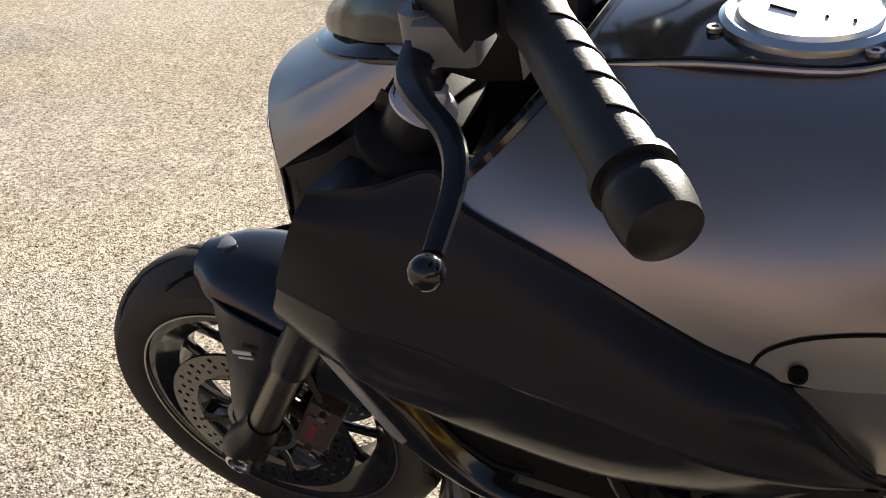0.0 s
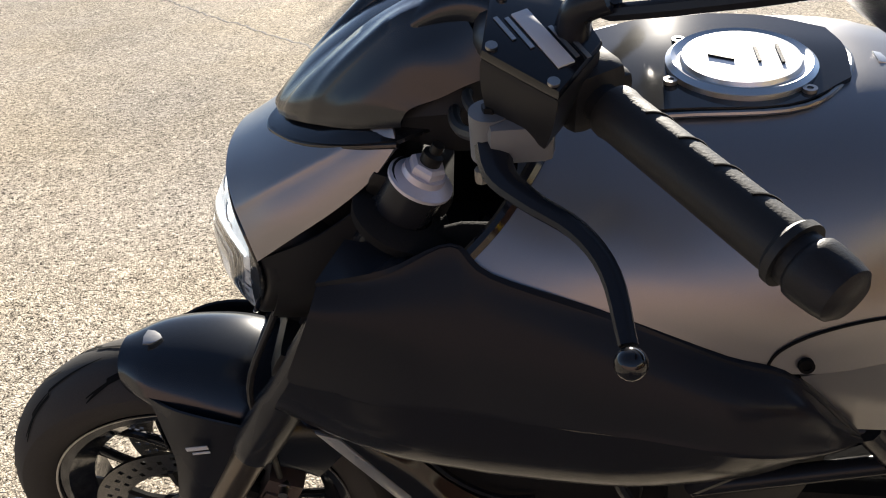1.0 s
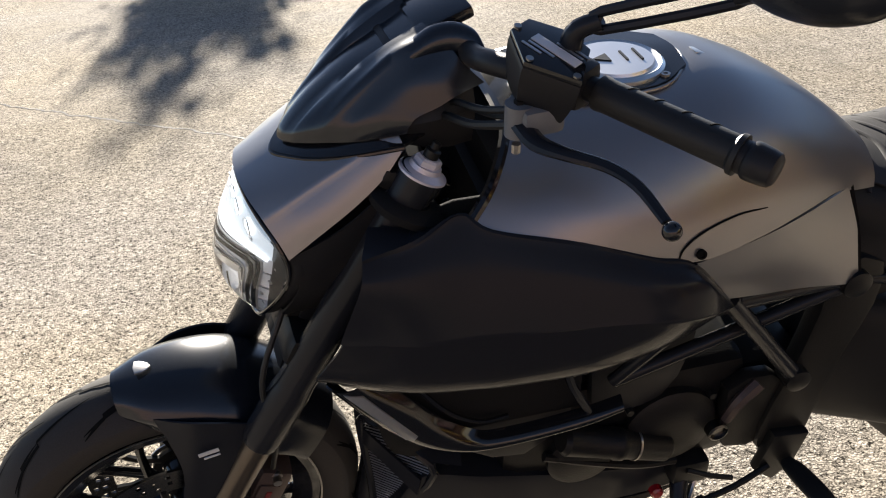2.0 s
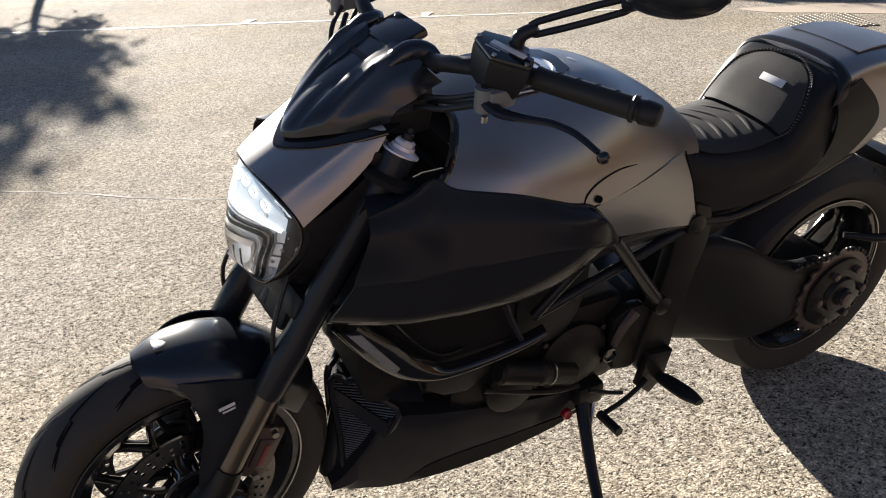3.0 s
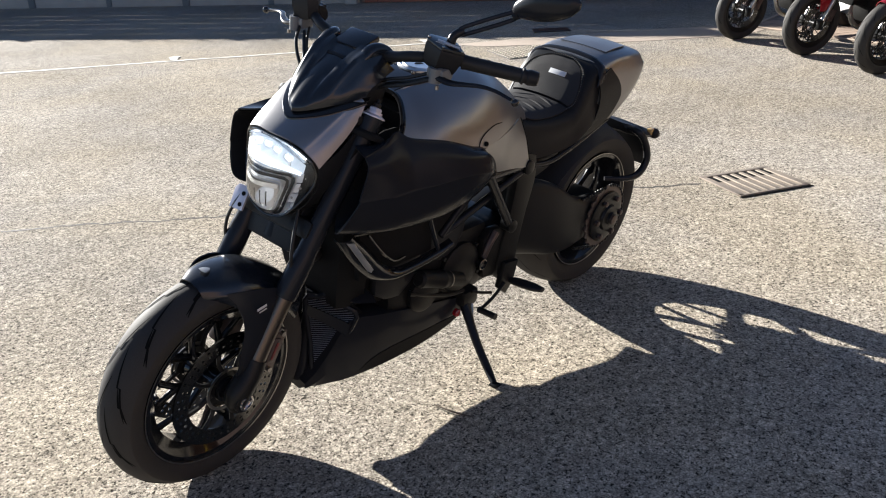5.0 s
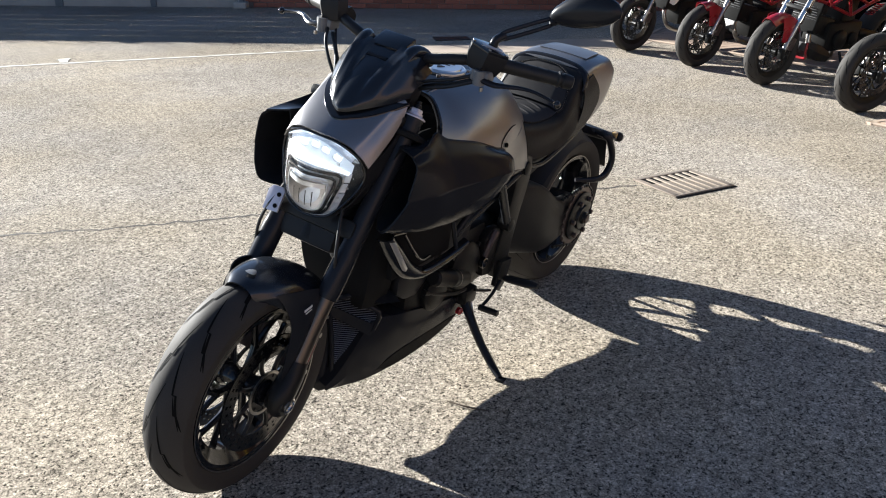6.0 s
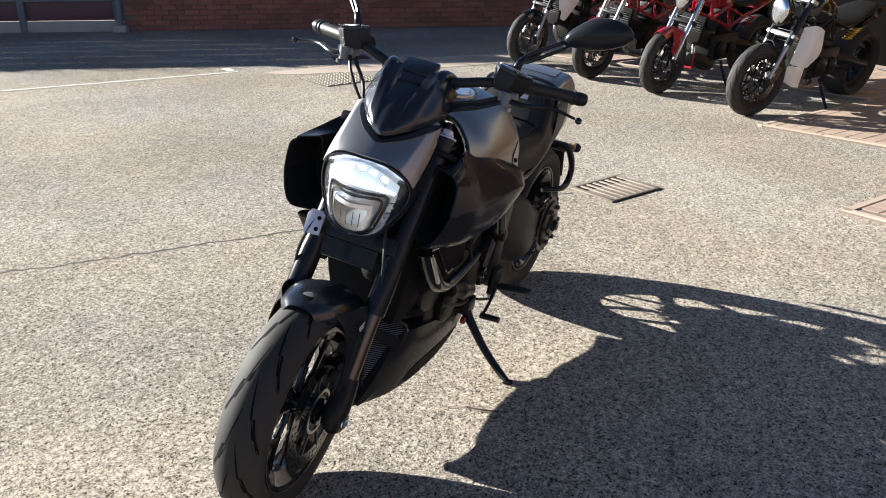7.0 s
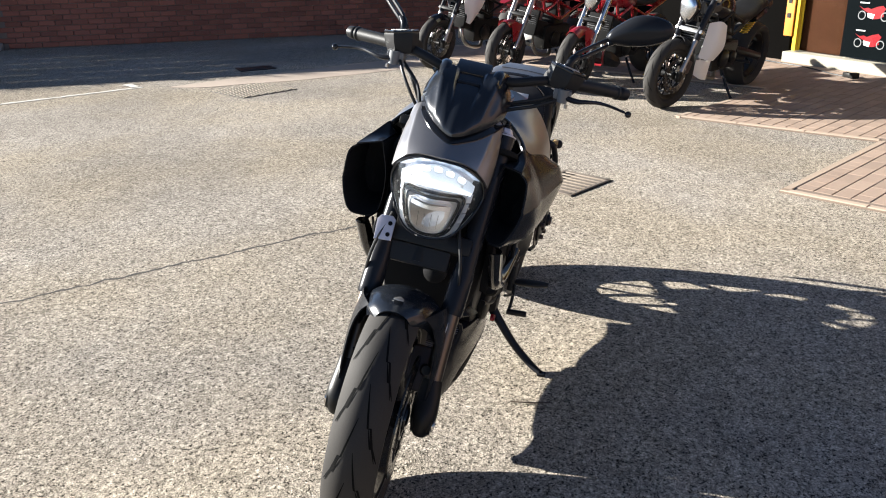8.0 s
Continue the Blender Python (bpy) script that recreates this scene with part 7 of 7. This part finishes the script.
for i in range(5):
    zc = 0.33 + 0.28 * i
    front = inward * -0.0045
    m = Matrix.Translation((0.98, front, zc)) @ SIDE @ SMALL
    part("red_shape", slab([(-0.145, 0.062), (-0.10, 0.040), (-0.06, 0.050), (-0.03, 0.040), (0.02, 0.062), (0.075, 0.075), (0.105, 0.050), (0.085, 0.015), (0.095, -0.015), (0.05, -0.040), (0.0, -0.045), (0.01, -0.005), (-0.05, 0.005), (-0.09, 0.022)], 0.002, m, 0), "red", poster, "red motorcycle-like shape")
    part("grey_shape", slab([(-0.06, 0.005), (0.01, 0.0), (0.0, -0.045), (-0.05, -0.035)], 0.002, m, 0), "alu", poster, "grey engine-like shape")
    for dx in (-0.135, 0.13):
        part("ring_shape", lathe([(0.036, 0), (0.046, 0), (0.046, 0.002), (0.036, 0.002)], (0.98 + dx, front, zc - 0.022), (0, -inward, 0), 20, True), "frameGrey", poster, "grey ring shape")
    part("print_bar", rbox((0.11, 0.002, 0.012), (0.86, front, zc + 0.105), 0), "print", poster, "pale print bar")

lead = thing("power_lead", pose(0, 0, 0), "black power lead with a plug lying on brick paving", "power lead")
part("lead", sweep([(7.84, -1.42, 0.03), (7.66, -1.62, 0.018), (7.43, -1.83, 0.018), (7.15, -1.98, 0.018), (6.97, -2.06, 0.018), (6.82, -2.16, 0.02)], 0.009, 8, 5), "rubber", lead)
part("plug", joined(rbox((0.13, 0.06, 0.05), (6.76, -2.20, 0.04), 0.012, pose(0, 0, 0, 0, 0, 30)), rbox((0.05, 0.09, 0.06), (6.70, -2.24, 0.045), 0.014, pose(0, 0, 0, 0, 0, 30))), "dark", lead, "dark plug")

# ---- fence and pipe to the left of the brick wall ----
W0, W1 = Vector((7.20, 8.90, 0)), Vector((11.9, 1.0, 0))
wd = (W1 - W0).normalized()
wall_turn = math.degrees(math.atan2(wd.y, wd.x))
wall_m = Matrix.Translation(W0) @ Matrix.Rotation(radians(wall_turn), 4, "Z")   # x along the wall, y away from the yard
fence = thing("fence", wall_m, "dark maroon boarded fence with grey posts and base board", "fence", kind="structure")
part("base_board", rbox((24.6, 0.06, 0.16), (-12.3, 0.03, 0.08), 0.006), "concrete", fence, "grey concrete base board")
for i in range(8):
    x1 = -0.10 - 3.05 * i
    for k in range(7):
        z0 = 0.165 + 0.31 * k
        part("board", rbox((2.85, 0.025, 0.295), (x1 - 1.46, 0.05, z0 + 0.15), 0.006), "maroon", fence)
    part("rail", rbox((2.85, 0.05, 0.045), (x1 - 1.46, 0.02, 0.47), 0.006), "frameGrey", fence, "grey rail")
    part("post", rbox((0.13, 0.12, 2.36), (x1 - 2.96, 0.03, 1.18), 0.012), "frameGrey", fence, "grey post")
    part("post", rbox((0.10, 0.08, 2.3), (x1 - 1.40, 0.02, 1.15), 0.012), "frameGrey", fence, "grey post")
part("post", rbox((0.16, 0.12, 2.3), (-0.075, 0.07, 1.15), 0.012), "frameGrey", fence, "grey post")
pipe = thing("drain_pipe", wall_m @ Matrix.Translation((-0.05, -0.06, 0)), "grey drain pipe at the end of a brick wall", "drain pipe")
part("pipe", sweep([(0, 0, 0.02), (0, 0, 2.0)], 0.045, 16, 1), "frameGrey", pipe)
part("shoe", rbox((0.20, 0.20, 0.10), (0, -0.02, 0.05), 0.02), "concrete", pipe, "concrete pipe shoe")
part("collar", lathe([(0.045, 0), (0.055, 0.0), (0.055, 0.05), (0.045, 0.05)], (0, 0, 0.55), (0, 0, 1), 16), "frameGrey", pipe)


def leaf_cloud(rnd, count, place, size):
    v, f = [], []
    for _ in range(count):
        c = place()
        s = size * rnd.uniform(0.6, 1.4)
        a = Vector((rnd.uniform(-1, 1), rnd.uniform(-1, 1), rnd.uniform(-1, 1))).normalized()
        b = a.orthogonal().normalized() * s * 0.45
        a = a * s
        i = len(v)
        v += [tuple(c - a), tuple(c + b), tuple(c + a), tuple(c - b)]
        f.append((i, i + 1, i + 2, i + 3))
    return raw(v, f)


rnd = random.Random(4)
plant = thing("climbing_plant", wall_m @ Matrix.Translation((-0.12, -0.08, 0)), "small pale green climbing plant on a drain pipe", "plant")
part("stems", sweep([(0, 0, 0.6), (0.02, -0.03, 0.8), (-0.02, -0.05, 1.1), (0.03, -0.03, 1.5)], 0.006, 6, 3), "bark", plant)
part("leaves", leaf_cloud(rnd, 130, lambda: Vector((rnd.gauss(0, 0.06), rnd.gauss(-0.04, 0.03), rnd.uniform(0.58, 1.5))), 0.035), "leaf", plant, "pale green leaves")
hedge = thing("hedge", wall_m, "thin twiggy shrub growing over the wall top", "hedge", kind="stuff")
tw = []
for i in range(150):
    x0 = rnd.uniform(-9, 8.5)
    zb = 1.9 if x0 > 0 else 2.28
    h = rnd.uniform(0.03, 0.25)
    tw.append(sweep([(x0, 0.14, zb), (x0 + rnd.uniform(-0.15, 0.15), 0.12, zb + 0.08 + h * 0.4), (x0 + rnd.uniform(-0.35, 0.35), 0.1, zb + 0.06 + h)], [0.012, 0.008, 0.004], 4, 2))
part("twigs", joined(*tw), "bark", hedge)
part("leaves", leaf_cloud(rnd, 420, lambda: Vector((rnd.uniform(0, 8.5), rnd.gauss(0.12, 0.06), 1.98 + abs(rnd.gauss(0, 0.05)))), 0.05), "leaf", hedge)

# a young tree in front of the far end of the fence
tree = thing("tree", pose(-0.75, 17.6, 0), "young tree with a loose leafy crown", "tree")
part("trunk", sweep([(0, 0, 0), (0.03, 0.02, 1.2), (-0.02, 0.0, 2.4), (0.02, 0.03, 3.4), (0, 0, 4.2)], [0.09, 0.075, 0.06, 0.04, 0.015], 10, 4), "bark", tree)
limbs, tips = [], []
for i in range(16):
    z = 2.3 + 0.12 * i
    a = i * 2.4
    r = 0.75 - 0.25 * abs(i - 6) / 10
    p = Vector((r * math.cos(a), r * math.sin(a), z + 0.45))
    limbs.append(sweep([(0, 0, z), (p.x * 0.5, p.y * 0.5, z + 0.28), tuple(p)], [0.03, 0.02, 0.008], 6, 3))
    tips.append(p)
part("limbs", joined(*limbs), "bark", tree)
part("crown", leaf_cloud(rnd, 4600, lambda: rnd.choice(tips).lerp(Vector((0, 0, 3.4)), rnd.uniform(-0.05, 0.6)) + Vector((rnd.gauss(0, 0.13), rnd.gauss(0, 0.13), rnd.gauss(0, 0.13))), 0.075), "leaf", tree, "loose crown of small leaves")


# ---- pieces of the setting: wall bricks and pavers ----
def box_mesh(name, sx, sy, sz, mat, bevel=0.004):
    b = rbox((sx, sy, sz), (0, 0, 0), bevel, None, 1)
    me = bpy.data.meshes.new(name)
    b.to_mesh(me)
    b.free()
    me.materials.append(mat)
    return me


wall = part("wall_brick", rbox((9.2, 0.21, 1.95), (4.6, 0.115, 0.975), 0.004), "mortar", None)
wall.matrix_world = wall_m
tagged(wall, "red brick boundary wall with pale mortar", "wall", kind="structure")
BL, BH, J = 0.215, 0.065, 0.010
brick_me = box_mesh("brick", BL, 0.03, BH, M["brick"])
rnd = random.Random(11)
rest, count = [], 0
for r in range(25):
    z = 0.012 + BH / 2 + r * (BH + J)
    off = 0.0 if r % 2 else (BL + J) / 2
    for c in range(41):
        x = 0.12 + off + c * (BL + J)
        if x + BL / 2 > 9.2:
            continue
        yy = rnd.uniform(-0.002, 0.003)
        if r < 9 and 0 <= c < 36 and count < 300:
            b = new("brick", brick_me)
            b.parent = wall
            b.matrix_basis = Matrix.Translation((x, yy + 0.004, z)) @ pose(0, 0, 0, 0, rnd.uniform(-0.4, 0.4), rnd.uniform(-0.4, 0.4))
            count += 1
        else:
            rest.append((x, yy + 0.004, z))
v, f = [], []
for x, y, z in rest:
    i = len(v)
    hx, hy, hz = BL / 2, 0.015, BH / 2
    v += [(x + a * hx, y + b * hy, z + c * hz) for a, b, c in ((-1, -1, -1), (1, -1, -1), (1, 1, -1), (-1, 1, -1), (-1, -1, 1), (1, -1, 1), (1, 1, 1), (-1, 1, 1))]
    f += [(i, i + 1, i + 5, i + 4), (i + 1, i + 2, i + 6, i + 5), (i + 4, i + 5, i + 6, i + 7), (i, i + 4, i + 7, i + 3), (i, i + 3, i + 2, i + 1)]
tagged(part("bricks", raw(v, f), "brick", wall), kind="stuff")

# paving: a sheet of sand, pavers on it, an edging course along its border
PAVE = [(4.48, -0.56), (3.91, -2.00), (2.47, -1.22), (1.55, -2.95), (0.6, -6.5), (6.0, -8.0), (9.0, -4.2), (9.6, -1.2), (8.6, 2.6), (7.5, 2.45), (6.75, 0.35), (5.95, -1.35)]


def inside(px, py, poly):
    hit = False
    for (x0, y0), (x1, y1) in zip(poly, poly[1:] + poly[:1]):
        if (y0 > py) != (y1 > py) and px < x0 + (py - y0) / (y1 - y0) * (x1 - x0):
            hit = not hit
    return hit


def edge_gap(px, py, poly):
    p, best = Vector((px, py)), 9.0
    for a, b in zip(poly, poly[1:] + poly[:1]):
        a, b = Vector(a), Vector(b)
        t = max(0, min(1, (p - a).dot(b - a) / (b - a).length_squared))
        best = min(best, (p - a.lerp(b, t)).length)
    return best


pavement = on_ground("pavement", PAVE, 0.0125, "joint", "pinkish block paving with pale edging course", "paving", 0.012)
PL, PW = 0.200, 0.099
paver_me = box_mesh("paver", PL, PW, 0.03, M["paver"], 0.002)
ang = math.atan2(0.78, -1.44)
ca, sa = math.cos(ang), math.sin(ang)
spots, halves = [], []
for i in range(-70, 70):
    for j in range(-110, 110):
        u, w = i * (PL + 0.004) + (0.5 * PL if j % 2 else 0), j * (PW + 0.006)
        w += 0.104
        x, y = 3.91 + u * ca - w * sa, -2.00 + u * sa + w * ca
        if inside(x, y, PAVE) and edge_gap(x, y, PAVE) > 0.112 and y > -6.5:
            spots.append((x, y))
        elif edge_gap(x, y, PAVE) < 0.25 and y > -6.5:
            for k in (-0.25, 0.25):
                hx, hy = x + k * PL * ca, y + k * PL * sa
                if inside(hx, hy, PAVE) and edge_gap(hx, hy, PAVE) > 0.060:
                    halves.append((hx, hy))
edges = []
for a, b in zip(PAVE, PAVE[1:] + PAVE[:1]):
    a, b = Vector(a), Vector(b)
    n = max(1, round((b - a).length / 0.55))
    edge_me = box_mesh("edging", (b - a).length / n - 0.003, 0.050, 0.032, M["edging"])
    s = Vector((-(b - a).y, (b - a).x)).normalized()
    mid = a.lerp(b, 0.5)
    if not inside(mid.x + s.x * 0.05, mid.y + s.y * 0.05, PAVE):
        s = -s
    for i in range(n):
        p = a.lerp(b, (i + 0.5) / n) + s * 0.026
        edges.append((p.x, p.y, math.atan2((b - a).y, (b - a).x), edge_me))
near = sorted(spots, key=lambda p: (p[0] - 3.6) ** 2 + (p[1] + 1.6) ** 2)
for x, y in near[:160]:
    b = new("paver", paver_me)
    b.parent = pavement
    b.matrix_basis = Matrix.Translation((x, y, 0.001 + rnd.uniform(-0.0015, 0.0015))) @ pose(0, 0, 0, rnd.uniform(-0.4, 0.4), rnd.uniform(-0.4, 0.4), math.degrees(ang) + rnd.uniform(-0.6, 0.6))
half_paver = box_mesh("paver", PL / 2 - 0.002, PW, 0.03, M["paver"], 0.002)
for x, y in sorted(halves, key=lambda p: (p[0] - 3.6) ** 2 + (p[1] + 1.6) ** 2)[:140]:
    b = new("paver", half_paver)
    b.parent = pavement
    b.matrix_basis = Matrix.Translation((x, y, 0.001)) @ pose(0, 0, 0, 0, 0, math.degrees(ang) + rnd.uniform(-0.6, 0.6))
for x, y, a, me in edges:
    b = new("edging_block", me)
    b.parent = pavement
    b.matrix_basis = Matrix.Translation((x, y, 0.003)) @ pose(0, 0, 0, 0, 0, math.degrees(a) + rnd.uniform(-0.15, 0.15))
v, f = [], []
for x, y in near[160:]:
    i, h = len(v), 0.0155 + rnd.uniform(-0.001, 0.001)
    for a, b in ((-1, -1), (1, -1), (1, 1), (-1, 1)):
        dx, dy = a * PL / 2, b * PW / 2
        v.append((x + dx * ca - dy * sa, y + dx * sa + dy * ca, h))
    for a, b in ((-1, -1), (1, -1), (1, 1), (-1, 1)):
        dx, dy = a * PL / 2, b * PW / 2
        v.append((x + dx * ca - dy * sa, y + dx * sa + dy * ca, 0.0))
    f += [(i, i + 1, i + 2, i + 3)] + [(i + k, i + 4 + k, i + 4 + (k + 1) % 4, i + (k + 1) % 4) for k in range(4)]
tagged(part("pavers", raw(v, f), "paver", pavement), kind="stuff")


def closing_wall():
    """An added plain wall, unseen behind the camera; sunlit, it warms reflections and blocks some sky."""
    ob = part("wall_south", rbox((44.0, 0.3, 3.5), (2.0, -9.5, 1.75), 0.02), "warmwall", None)
    return tagged(ob, "added plain warm brick-coloured wall, unseen, for reflections", "wall", kind="structure")


closing_wall()
